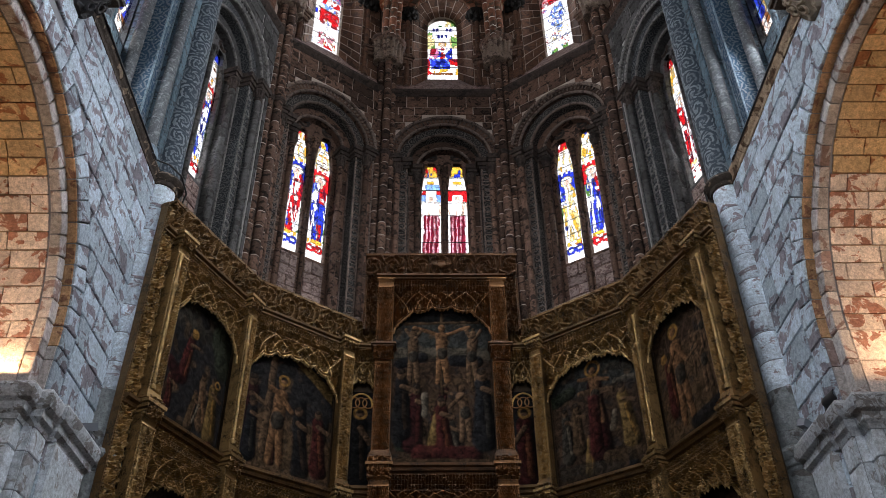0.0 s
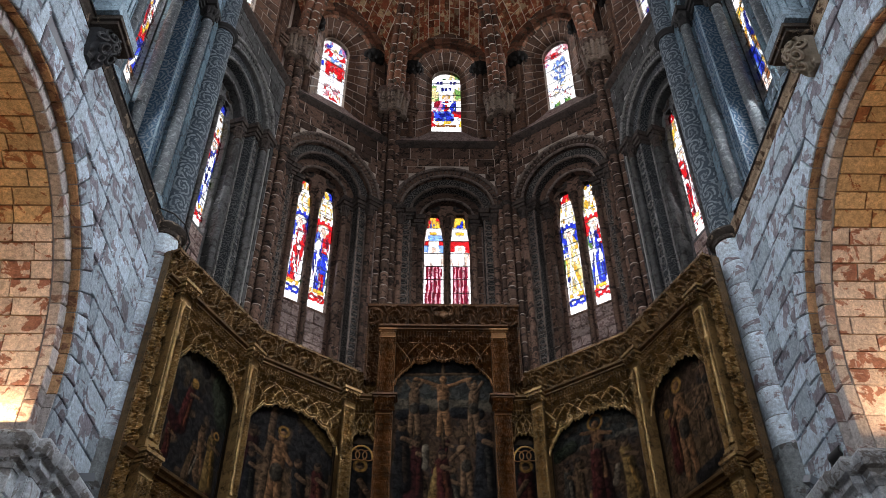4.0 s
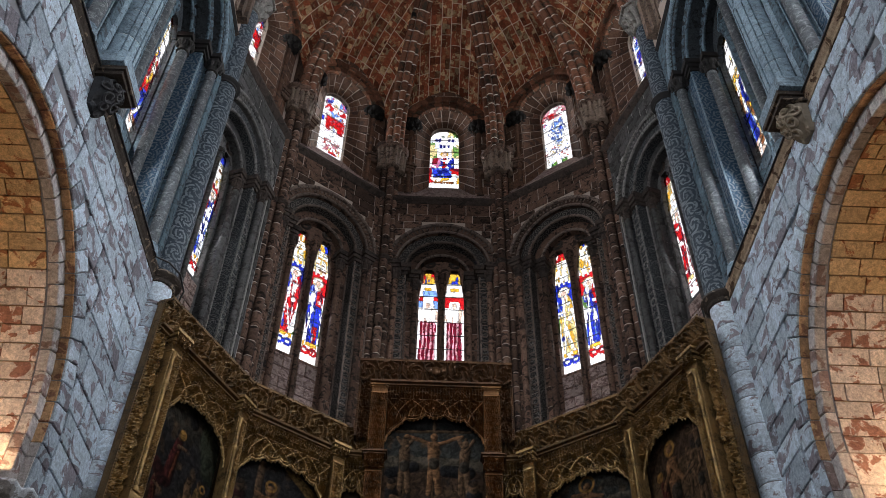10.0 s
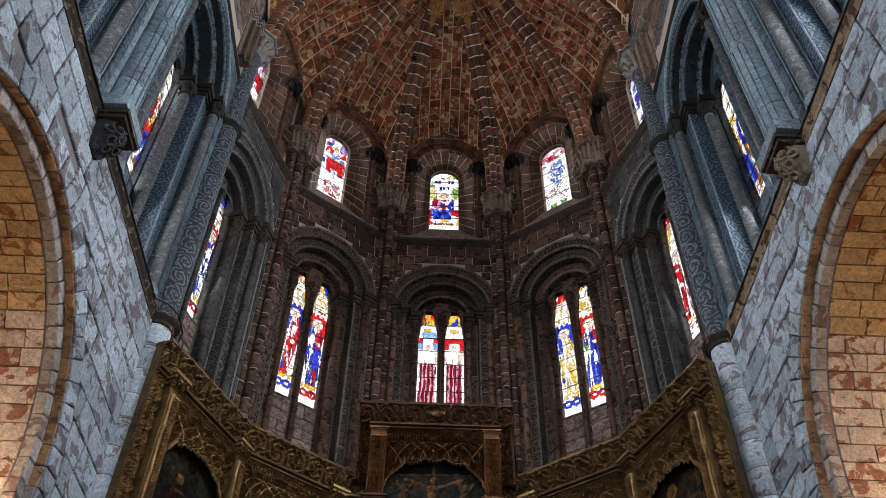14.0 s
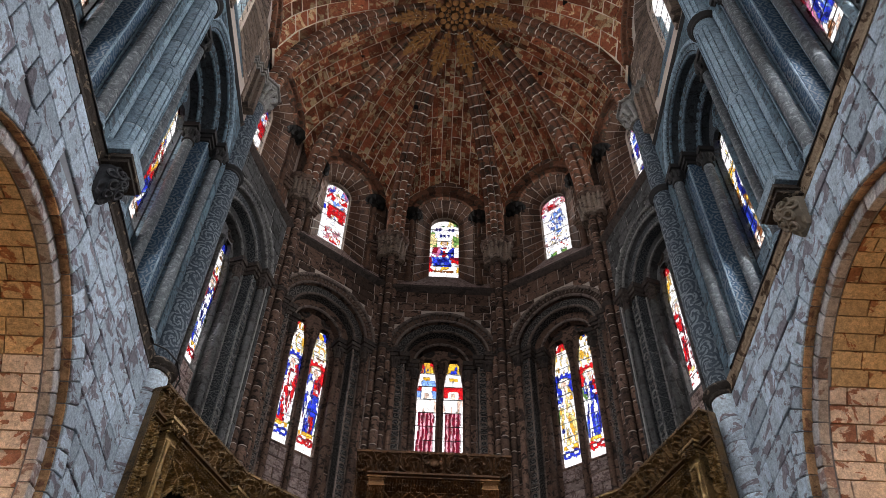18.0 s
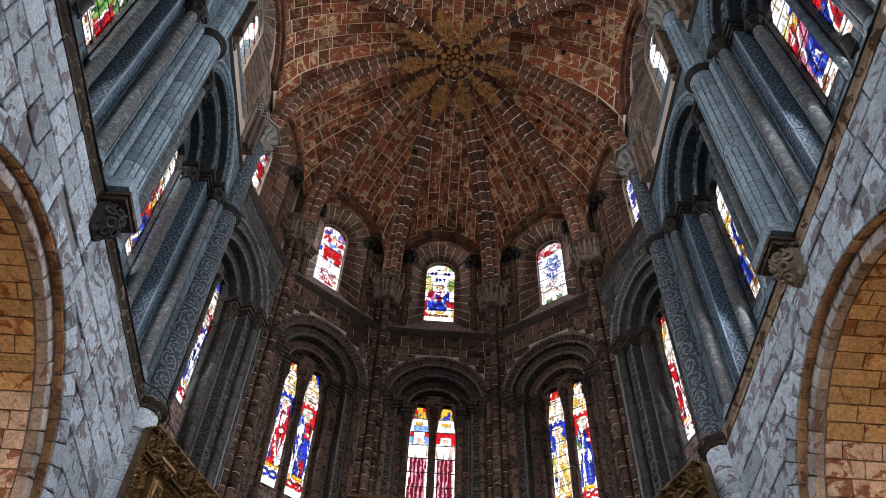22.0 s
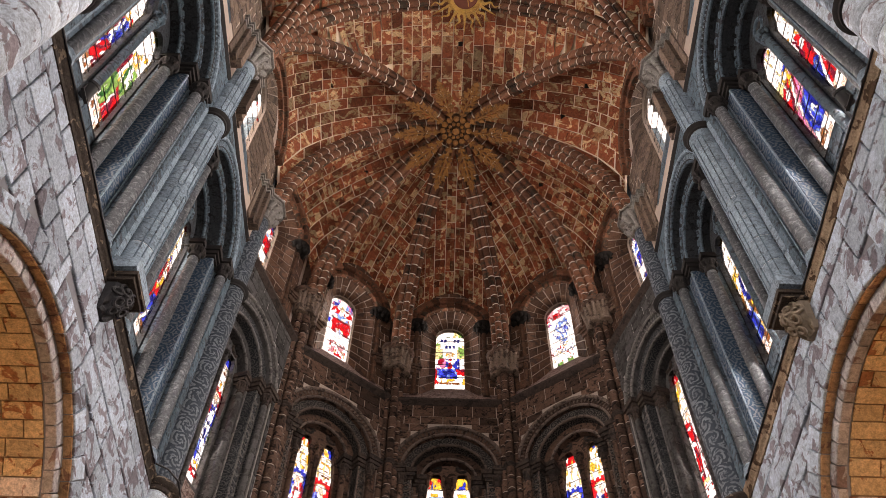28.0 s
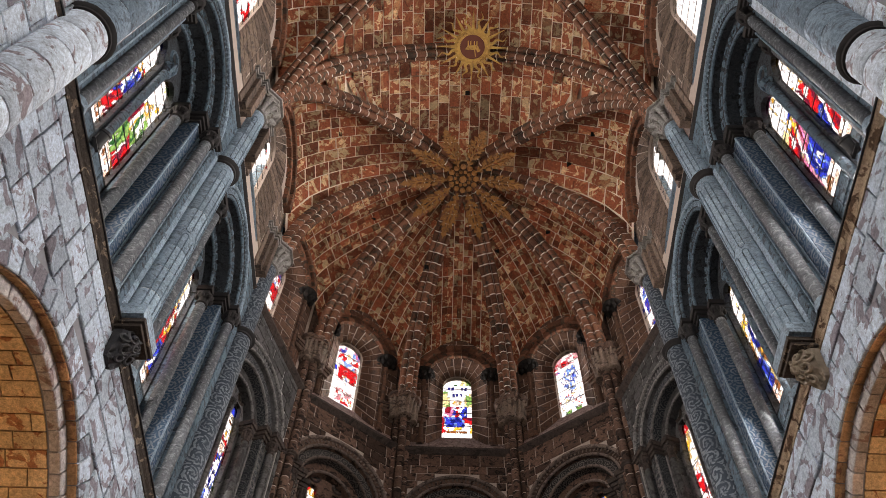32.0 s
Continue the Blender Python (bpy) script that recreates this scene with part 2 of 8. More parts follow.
WHITE_PLASTIC = plain("grey_plastic", (0.14, 0.15, 0.17), 0.4, 0.0, 0.1)
FLOOR = stone("floor_stone", (0.13, 0.118, 0.105), (0.10, 0.085, 0.075), 0.5, 1.0, 0.2)
# for the unseen shell; kept dark so that little light bounces back
SHELL = plain("plain_nave_stone", (0.13, 0.12, 0.11), 0.9, 0, 0.25, 1.5)


def gilt(name, base, dark, rough=0.34, metal=0.9):
    n = Nodes(name)
    pos = n.position()
    f = n.noise(pos, 38.0, 5.0, 0.75)
    w = n.step(n.noise(pos, 4.0, 6.0, 0.75), 0.42, 0.64)
    n.bump(n.noise(pos, 42.0, 4.0, 0.75), 0.7, 0.012)
    n.finish(n.mix(n.math("MULTIPLY", w, n.step(f, 0.35, 0.6)), base, dark), rough, metal)
    return n.mat


GOLD = gilt("old_gilding", (0.158, 0.088, 0.032), (0.010, 0.006, 0.003), 0.36, 0.62)
GOLD_BRIGHT = gilt("bright_gilding", (0.370, 0.235, 0.098), (0.020, 0.012, 0.006), 0.29, 0.74)
GOLD_RED = gilt("reddish_gilding", (0.088, 0.038, 0.013), (0.008, 0.004, 0.002), 0.40, 0.55)
GOLD_RED_BRIGHT = gilt("bright_reddish_gilding", (0.200, 0.088, 0.029), (0.012, 0.006, 0.003), 0.36, 0.58)
GOLD_CLEAN = gilt("burnished_gilding", (0.27, 0.168, 0.066), (0.026, 0.015, 0.006), 0.38, 0.8)
GOLD_MOULD = gilt("worn_moulding_gilding", (0.120, 0.066, 0.025), (0.014, 0.008, 0.004), 0.42, 0.6)
# backing boards: the shade in the gaps of the carving is put into this colour
GOLD_GAP_SHADE = gilt("dark_gilding", (0.045, 0.027, 0.013), (0.015, 0.010, 0.007), 0.5, 0.6)
RAY_GOLD = gilt("dark_ochre_gilding", (0.30, 0.128, 0.030), (0.12, 0.050, 0.014), 0.5, 0.2)
BOSS_GOLD = gilt("ochre_gilding", (0.58, 0.34, 0.09), (0.26, 0.13, 0.035), 0.5, 0.2)
GLASS_COLOURS = {
    "clear": (0.88, 0.87, 0.85), "pale": (0.75, 0.80, 0.84), "red": (0.62, 0.015, 0.02), "wine": (0.20, 0.012, 0.035),
    "blue": (0.025, 0.05, 0.55), "sky": (0.22, 0.40, 0.85), "gold": (0.85, 0.50, 0.06), "green": (0.18, 0.36, 0.09),
    "rose": (0.72, 0.22, 0.42), "flesh": (0.85, 0.62, 0.50), "brown": (0.25, 0.09, 0.03), "crimson": (0.30, 0.012, 0.03), "blush": (0.70, 0.35, 0.40), "straw": (0.88, 0.74, 0.36), "moss": (0.02, 0.12, 0.03), "deep": (0.008, 0.015, 0.20),
}


def stained(name, tint):
    """Coloured glass: the sky shows through it in its tint; uneven thickness and dirt, and a faint shine."""
    n = Nodes("glass_" + name)
    white = min(tint) > 0.5
    pos = n.position()
    dirt = n.step(n.noise(pos, 9.0, 5.0, 0.75, 1.0), 0.30, 0.62)
    stretch = n.tree.nodes.new("ShaderNodeVectorMath")
    stretch.operation = "MULTIPLY"
    stretch.inputs[1].default_value = (17.0, 17.0, 7.0)
    n.link(pos, stretch.inputs[0])
    fold = n.noise(stretch.outputs[0], 1.0, 2.0, 0.5, 1.8)
    line = n.math("ABSOLUTE", n.math("SUBTRACT", fold, 0.5))
    dirt = n.math("MULTIPLY", n.math("ADD", 0.75 if white else 0.45, n.math("MULTIPLY", dirt, 0.25 if white else 0.55)), n.math("ADD", 0.38 if white else 0.12, n.math("MULTIPLY", n.step(line, 0.010, 0.045), 0.62 if white else 0.88)))
    cut = n.node("ShaderNodeTexVoronoi", Scale=9.0)
    cut.feature = "DISTANCE_TO_EDGE"
    n.link(pos, cut.inputs["Vector"])
    floor = 0.45 if white else 0.0
    dirt = n.math("MULTIPLY", dirt, n.math("ADD", floor, n.math("MULTIPLY", n.step(cut.outputs["Distance"], 0.02, 0.06), 1.0 - floor)))
    cell = n.node("ShaderNodeTexVoronoi", Scale=9.0)
    n.link(pos, cell.inputs["Vector"])
    hue = n.tree.nodes.new("ShaderNodeSeparateColor")
    n.link(cell.outputs["Color"], hue.inputs[0])
    dirt = n.math("MULTIPLY", dirt, n.math("ADD", 0.8 if white else 0.55, n.math("MULTIPLY", hue.outputs[0], 0.25 if white else 0.5)))
    col = n.mix(n.math("MULTIPLY", dirt, 0.94), tuple(c * 0.22 for c in tint), tint)
    clear = n.tree.nodes.new("ShaderNodeBsdfTransparent")
    gloss = n.node("ShaderNodeBsdfGlossy", Roughness=0.25)
    mixer = n.tree.nodes.new("ShaderNodeMixShader")
    mixer.inputs[0].default_value = 0.04
    n.link(col, clear.inputs["Color"])
    n.link(clear.outputs[0], mixer.inputs[1])
    n.link(gloss.outputs[0], mixer.inputs[2])
    n.link(mixer.outputs[0], n.out.inputs["Surface"])
    return n.mat


GLASS = {k: stained(k, v) for k, v in GLASS_COLOURS.items()}
GLASS_KEYS = list(GLASS)

# ---- building kit ----
class Geo:
    """Collects vertices, faces and flat texture coordinates of one mesh."""

    def __init__(self):
        self.v, self.f, self.uv, self.m = [], [], [], []

    def quad(self, pts, uv=None, m=0):
        i = len(self.v)
        self.v += [tuple(p) for p in pts]
        self.f.append(tuple(range(i, i + len(pts))))
        self.uv.append(uv or [(0, 0)] * len(pts))
        self.m.append(m)

    def box(self, a, b, bevel=0.0):
        """A block from corner a to corner b; faces carry metre coordinates; optional chamfer on the face towards -y."""
        (x0, y0, z0), (x1, y1, z1) = a, b
        if bevel:
            c = bevel
            f = [(x0 + c, y0, z0 + c), (x1 - c, y0, z0 + c), (x1 - c, y0, z1 - c), (x0 + c, y0, z1 - c)]
            g = [(x0, y0 + c, z0), (x1, y0 + c, z0), (x1, y0 + c, z1), (x0, y0 + c, z1)]
            self.quad(f)
            for k in range(4):
                j = (k + 1) % 4
                self.quad([g[k], g[j], f[j], f[k]])
                self.quad([(g[k][0], y1, g[k][2]), (g[j][0], y1, g[j][2]), g[j], g[k]])
            return
        P = lambda x, y, z: (x, y, z)
        self.quad([P(x0, y0, z0), P(x1, y0, z0), P(x1, y0, z1), P(x0, y0, z1)], [(x0, z0), (x1, z0), (x1, z1), (x0, z1)])
        self.quad([P(x1, y1, z0), P(x0, y1, z0), P(x0, y1, z1), P(x1, y1, z1)], [(x1, z0), (x0, z0), (x0, z1), (x1, z1)])
        self.quad([P(x0, y1, z0), P(x0, y0, z0), P(x0, y0, z1), P(x0, y1, z1)], [(y1, z0), (y0, z0), (y0, z1), (y1, z1)])
        self.quad([P(x1, y0, z0), P(x1, y1, z0), P(x1, y1, z1), P(x1, y0, z1)], [(y0, z0), (y1, z0), (y1, z1), (y0, z1)])
        self.quad([P(x0, y0, z1), P(x1, y0, z1), P(x1, y1, z1), P(x0, y1, z1)], [(x0, y0), (x1, y0), (x1, y1), (x0, y1)])
        self.quad([P(x0, y1, z0), P(x1, y1, z0), P(x1, y0, z0), P(x0, y0, z0)], [(x0, y1), (x1, y1), (x1, y0), (x0, y0)])

    def turned(self, c, profile, n=16, a0=0.0, a1=360.0):
        """A turned body about the upright axis at c=(x, y): profile of (radius, z)."""
        full = abs(a1 - a0) > 359
        k = n if full else n + 1
        base, rs = len(self.v), [radians(a0 + (a1 - a0) * i / n) for i in range(k)]
        for r, z in profile:
            for a in rs:
                self.v.append((c[0] + r * math.cos(a), c[1] + r * math.sin(a), z))
        for j in range(len(profile) - 1):
            for i in range(n):
                i2 = (i + 1) % k
                self.f.append((base + j * k + i, base + j * k + i2, base + (j + 1) * k + i2, base + (j + 1) * k + i))
                r = max(profile[j][0], profile[j + 1][0])
                u0, u1 = rs[i] * r, (rs[i] + radians((a1 - a0) / n)) * r
                self.uv.append([(u0, profile[j][1]), (u1, profile[j][1]), (u1, profile[j + 1][1]), (u0, profile[j + 1][1])])
                self.m.append(0)

    def sweep(self, frames, profile, closed=True, caps=True):
        """Profile points (p, q) carried along frames of (origin, pvec, qvec)."""
        base, k = len(self.v), len(profile)
        run = [0.0]
        for (o, p, q) in frames:
            for a, b in profile:
                self.v.append(tuple(Vector(o) + Vector(p) * a + Vector(q) * b))
        for j in range(1, len(frames)):
            run.append(run[-1] + (Vector(frames[j][0]) - Vector(frames[j - 1][0])).length)
        per = [0.0]
        for i in range(1, k + 1):
            a, b = profile[i - 1], profile[i % k]
            per.append(per[-1] + math.hypot(a[0] - b[0], a[1] - b[1]))
        for j in range(len(frames) - 1):
            for i in range(k if closed else k - 1):
                i2 = (i + 1) % k
                self.f.append((base + j * k + i, base + j * k + i2, base + (j + 1) * k + i2, base + (j + 1) * k + i))
                self.uv.append([(per[i], run[j]), (per[i + 1], run[j]), (per[i + 1], run[j + 1]), (per[i], run[j + 1])])
                self.m.append(0)
        if caps and closed:
            for j, flip in ((0, True), (len(frames) - 1, False)):
                ring = [base + j * k + i for i in range(k)]
                self.f.append(tuple(ring[::-1] if flip else ring))
                self.uv.append([(0, 0)] * k)
                self.m.append(0)

    def mesh(self, name, mats, smooth=False):
        me = bpy.data.meshes.new(name)
        me.from_pydata(self.v, [], self.f)
        layer = me.uv_layers.new(name="UVMap")
        flat = [c for face in self.uv for p in face for c in p]
        layer.data.foreach_set("uv", flat)
        for m in (mats if isinstance(mats, (list, tuple)) else [mats]):
            me.materials.append(m)
        me.polygons.foreach_set("material_index", self.m)
        if smooth:
            me.polygons.foreach_set("use_smooth", [True] * len(me.polygons))
            me.set_sharp_from_angle(angle=radians(38))
        me.update()
        return me


def part(name, geo, mats, parent=None, label="", smooth=False, m=None):
    """One mesh object from a Geo or a ready mesh, under its thing or part."""
    me = geo if isinstance(geo, bpy.types.Mesh) else geo.mesh(name, mats, smooth)
    ob = new(name, me)
    if parent is not None:
        ob.parent = parent
    if m is not None:
        ob.matrix_basis = m
    if label:
        ob["label"] = label
    return ob


def thing(name, label, category, m=None, group="", kind=""):
    ob = new(name)
    if m is not None:
        ob.matrix_basis = m
    return tagged(ob, label, category, group, kind)


STONES = {}


def block(w, h, d, mat, bevel=0.012):
    """A shared block mesh: face towards -y at y=0, centred on x and z."""
    key = (round(w, 2), round(h, 2), round(d, 2), mat.name)
    if key not in STONES:
        g = Geo()
        w, h, d = key[:3]
        g.box((-w / 2, 0, -h / 2), (w / 2, d, h / 2), bevel)
        STONES[key] = g.mesh("stone", mat)
    return STONES[key]


rng = random.Random(7)


def ashlar(parent, u0, u1, z0, z1, mat, course=0.36, length=(0.4, 0.85), clip=None, depth=0.05, gap=0.018, name="stone"):
    """Courses of cut blocks on a wall whose face is local y=0; clip(u0, u1, z) gives the stretches that are wall."""
    z = z0
    row = 0
    while z < z1 - 0.05:
        h = min(course * rng.uniform(0.85, 1.15), z1 - z)
        if z1 - z - h < 0.12:
            h = z1 - z
        spans = clip(u0, u1, z, z + h) if clip else [(u0, u1)]
        for a, b in spans:
            u = a
            first = True
            while u < b - 0.02:
                w = rng.uniform(*length) * (0.55 if first and row % 2 else 1)
                first = False
                if b - u - w < 0.18:
                    w = b - u
                w = min(w, b - u)
                if w > 0.06:
                    me = block(max(round(w / 0.02) * 0.02, 0.06) - gap, round(h / 0.02) * 0.02 - gap, depth, mat)
                    out = rng.uniform(-0.008, 0.006)
                    part(name, me, None, parent, m=pose(u + w / 2, -0.02 + out, z + h / 2, 0, rng.uniform(-0.2, 0.2), rng.uniform(-0.5, 0.5)))
                u += w
        z += h
        row += 1


def arc_frames(r, z, w, a0=0.0, a1=180.0, n=24):
    """Frames along a round arch in the local x-z plane at depth w: p points outwards from the centre, q into the wall."""
    out = []
    for i in range(n + 1):
        a = radians(a0 + (a1 - a0) * i / n)
        p = (math.cos(a), 0, math.sin(a))
        out.append(((r * p[0], w, z + r * p[2]), p, (0, 1, 0)))
    return out


def plate_with_arch(g, u0, u1, z0, z1, r, zs, w0, w1, bottom=None, n=20):
    """A wall slab from depth w0 to w1 with a round-headed opening of radius r that springs at zs and starts at bottom."""
    bottom = z0 if bottom is None else bottom
    ring = [(r, bottom), (r, zs)] + [(r * math.cos(math.pi * i / n), zs + r * math.sin(math.pi * i / n)) for i in range(1, n)] + [(-r, zs), (-r, bottom)]
    def outer(p):
        u, z = p
        if z <= zs:
            return (u1 if u > 0 else u0, z)
        t = min((u1 if u > 0 else -u0) / max(abs(u), 1e-6), (z1 - zs) / max(z - zs, 1e-6))
        return (u * t, zs + (z - zs) * t)
    for w, flip in ((w0, False), (w1, True)):
        for a, b in zip(ring, ring[1:]):
            A, B = outer(a), outer(b)
            pts = [(a[0], w, a[1]), (A[0], w, A[1]), (B[0], w, B[1]), (b[0], w, b[1])]
            uv = [(p[0], p[2]) for p in pts]
            g.quad(pts[::-1] if flip else pts, uv[::-1] if flip else uv)
            # the corner that the fan of the head leaves open
            if A[0] != B[0] and A[1] != B[1] and a[1] >= zs and b[1] >= zs:
                C = (u1 if A[0] > 0 else u0, z1)
                pts = [(A[0], w, A[1]), (C[0], w, C[1]), (B[0], w, B[1])]
                g.quad(pts[::-1] if flip else pts)
        if bottom > z0:
            pts = [(u0, w, z0), (u1, w, z0), (u1, w, bottom), (u0, w, bottom)]
            g.quad(pts[::-1] if flip else pts)
    for a, b in zip(ring, ring[1:]):
        g.quad([(a[0], w0, a[1]), (b[0], w0, b[1]), (b[0], w1, b[1]), (a[0], w1, a[1])])

# ---- plan ----
XL, XR = -4.70, 4.52          # faces of the choir's side walls
CY, RF = 10.5, 4.45           # centre of the apse, distance of its wall faces
YA, YB, YC = 2.75, 6.70, 10.5  # piers of the choir
Z_STRING, Z_IMPOST, Z_UPPER, Z_CAP, Z_SPRING, Z_CROWN = 11.05, 16.10, 18.20, 19.05, 20.05, 24.9
WALL_X = {-1: XL, 1: XR}


def bay_matrix(a, dist=RF, cx=0.0, cy=CY):
    return pose(cx + dist * math.sin(radians(a)), cy + dist * math.cos(radians(a)), 0, 0, 0, -a)


SLIDE = {-72: -0.25, -36: -0.09, 0: 0.0, 36: 0.05, 72: 0.14}    # how far each bay of the uneven apse stands off its even place


def apse_matrix(a):
    return bay_matrix(a) @ Matrix.Translation((SLIDE[a], 0, 0))


def side_matrix(sx, y):
    return pose(WALL_X[sx], y, 0, 0, 0, -90 * sx)


def wedge(r0, r1, d, half, mat, gap=0.008, proud=0.0):
    """An arch stone about angle zero, from radius r0 to r1, depth d."""
    key = ("wedge", round(r0, 3), round(r1, 3), round(d, 3), round(half, 4), mat.name)
    if key not in STONES:
        g = Geo()
        pts = []
        for r in (r0, r1):
            h = r * math.tan(half) - gap
            pts.append((r, h))
        (ra, ha), (rb, hb) = pts
        c = 0.012
        f = [(ra, -proud, -ha), (rb, -proud, -hb), (rb, -proud, hb), (ra, -proud, ha)]
        fi = [(ra + c, -proud - c, -ha + c), (rb - c, -proud - c, -hb + c), (rb - c, -proud - c, hb - c), (ra + c, -proud - c, ha - c)]
        g.quad(fi)
        for k in range(4):
            j = (k + 1) % 4
            g.quad([f[k], f[j], fi[j], fi[k]])
            g.quad([(f[k][0], d, f[k][2]), (f[j][0], d, f[j][2]), f[j], f[k]])
        STONES[key] = g.mesh("stone", mat)
    return STONES[key]


def arch_ring(parent, r0, r1, zs, w, d, n, mat, name="voussoir", proud=0.0):
    me = wedge(r0, r1, d, math.pi / n / 2, mat, proud=proud)
    for i in range(n):
        a = math.pi * (i + 0.5) / n
        part(name, me, None, parent, m=Matrix.Translation((0, w + rng.uniform(-0.006, 0.004), zs)) @ Matrix.Rotation(-a, 4, "Y"))


def light_span(z, lo, hi, z0, zt):
    """Inner and outer edge of one window light at height z: straight, then drawn in to a small round head."""
    if z < z0 or z > zt:
        return None
    head = 0.85 if hi < 0.6 else 0.42
    t = max(0.0, (z - (zt - head)) / head)
    half, mid = (hi - lo) / 2, (hi + lo) / 2
    if hi < 0.6:
        # shoulders under a small foil with a flattened head
        k = 1 - 0.26 * (t / 0.60) if t < 0.60 else (0.60 if t < 0.88 else 0.60 * math.sqrt(max(0.0, 1 - 0.6 * ((t - 0.88) / 0.12) ** 2)))
        return mid - half * k, mid + half * k
    k = 1 - 0.52 * min(1, t / 0.72) if t < 0.72 else 0.48 * math.sqrt(max(0.0, 1 - ((t - 0.72) / 0.28) ** 2))
    return mid - half * k, mid + half * k


def tympanum(g, half, z0, z1, lo, hi, zb, zt, w0, w1):
    """The stone plate round two window lights."""
    zs = sorted({z0, zb, *[zb + (zt - 0.9 - zb) * i / 3 for i in range(4)], *[zt - 0.85 + 0.85 * i / 12 for i in range(13)], z1})
    for a, b in zip(zs, zs[1:]):
        m = (a + b) / 2
        if m < zb or m > zt:
            spans = [((-half, half), (-half, half))]
        else:
            A, B = light_span(max(a, zb), lo, hi, zb, zt), light_span(min(b, zt), lo, hi, zb, zt)
            spans = [((-half, -A[1]), (-half, -B[1])), ((-A[0], A[0]), (-B[0], B[0])), ((A[1], half), (B[1], half))]
            for s in (-1, 1):
                for e in (0, 1):
                    g.quad([(s * A[e], w0, a), (s * A[e], w1, a), (s * B[e], w1, b), (s * B[e], w0, b)])
        for (p, q), (r, s) in spans:
            pts = [(p, w0, a), (q, w0, a), (s, w0, b), (r, w0, b)]
            g.quad(pts, [(x[0], x[2]) for x in pts])
            g.quad([(x[0], w1, x[2]) for x in pts][::-1])


def roll_arch(parent, r, zs, w, rad, mat, name="roll_moulding", n=28):
    g = Geo()
    prof = [(rad * math.cos(radians(a)), rad * math.sin(radians(a))) for a in range(0, 360, 45)]
    g.sweep(arc_frames(r, zs, w, n=n), prof)
    part(name, g, mat, parent, smooth=True)


def colonnette(parent, u, w, z0, z1, r, mat, base_mat, cap_mat, name="colonnette", leafy=1.0):
    """A slender engaged column with base, joints and a small carved capital, as one part with its capital below it."""
    g = Geo()
    prof = [(r, z0 + 0.20)]
    z = z0 + 0.22
    while z < z1 - 0.75:
        z += 0.55
        prof += [(r, z - 0.012), (r * 0.93, z - 0.006), (r * 0.93, z + 0.006), (r, z + 0.012)]
    prof += [(r, z1 - 0.32)]
    g.turned((u, w), prof, 12)
    col = part(name, g, mat, parent, smooth=True)
    g = Geo()
    g.turned((u, w), [(r * 1.55, z0), (r * 1.55, z0 + 0.08), (r * 1.2, z0 + 0.12), (r * 1.35, z0 + 0.17), (r * 0.98, z0 + 0.22)], 12)
    part("base", g, base_mat, col, smooth=True)
    g = Geo()
    k = leafy
    g.turned((u, w), [(r, z1 - 0.32), (r * 1.3, z1 - 0.30), (r * 1.02, z1 - 0.27), (r * 1.15 * k, z1 - 0.15), (r * 1.75 * k, z1 - 0.05), (r * 1.8 * k, z1)], 12)
    for row, (out, zc) in enumerate(((1.45, 0.11), (1.15, 0.22))[:1 if k == 1 else 2]):
        for i in range(6):
            a = radians(60 * i + 30 * row)
            cx, cy = u + r * out * k * math.cos(a), w + r * out * k * math.sin(a)
            g.turned((cx, cy), [(0.004, z1 - zc - 0.09), (r * 0.42 * k, z1 - zc - 0.02), (r * 0.5 * k, z1 - zc + 0.05), (0.004, z1 - zc + 0.09)], 6)
    part("capital", g, cap_mat, col)
    return col


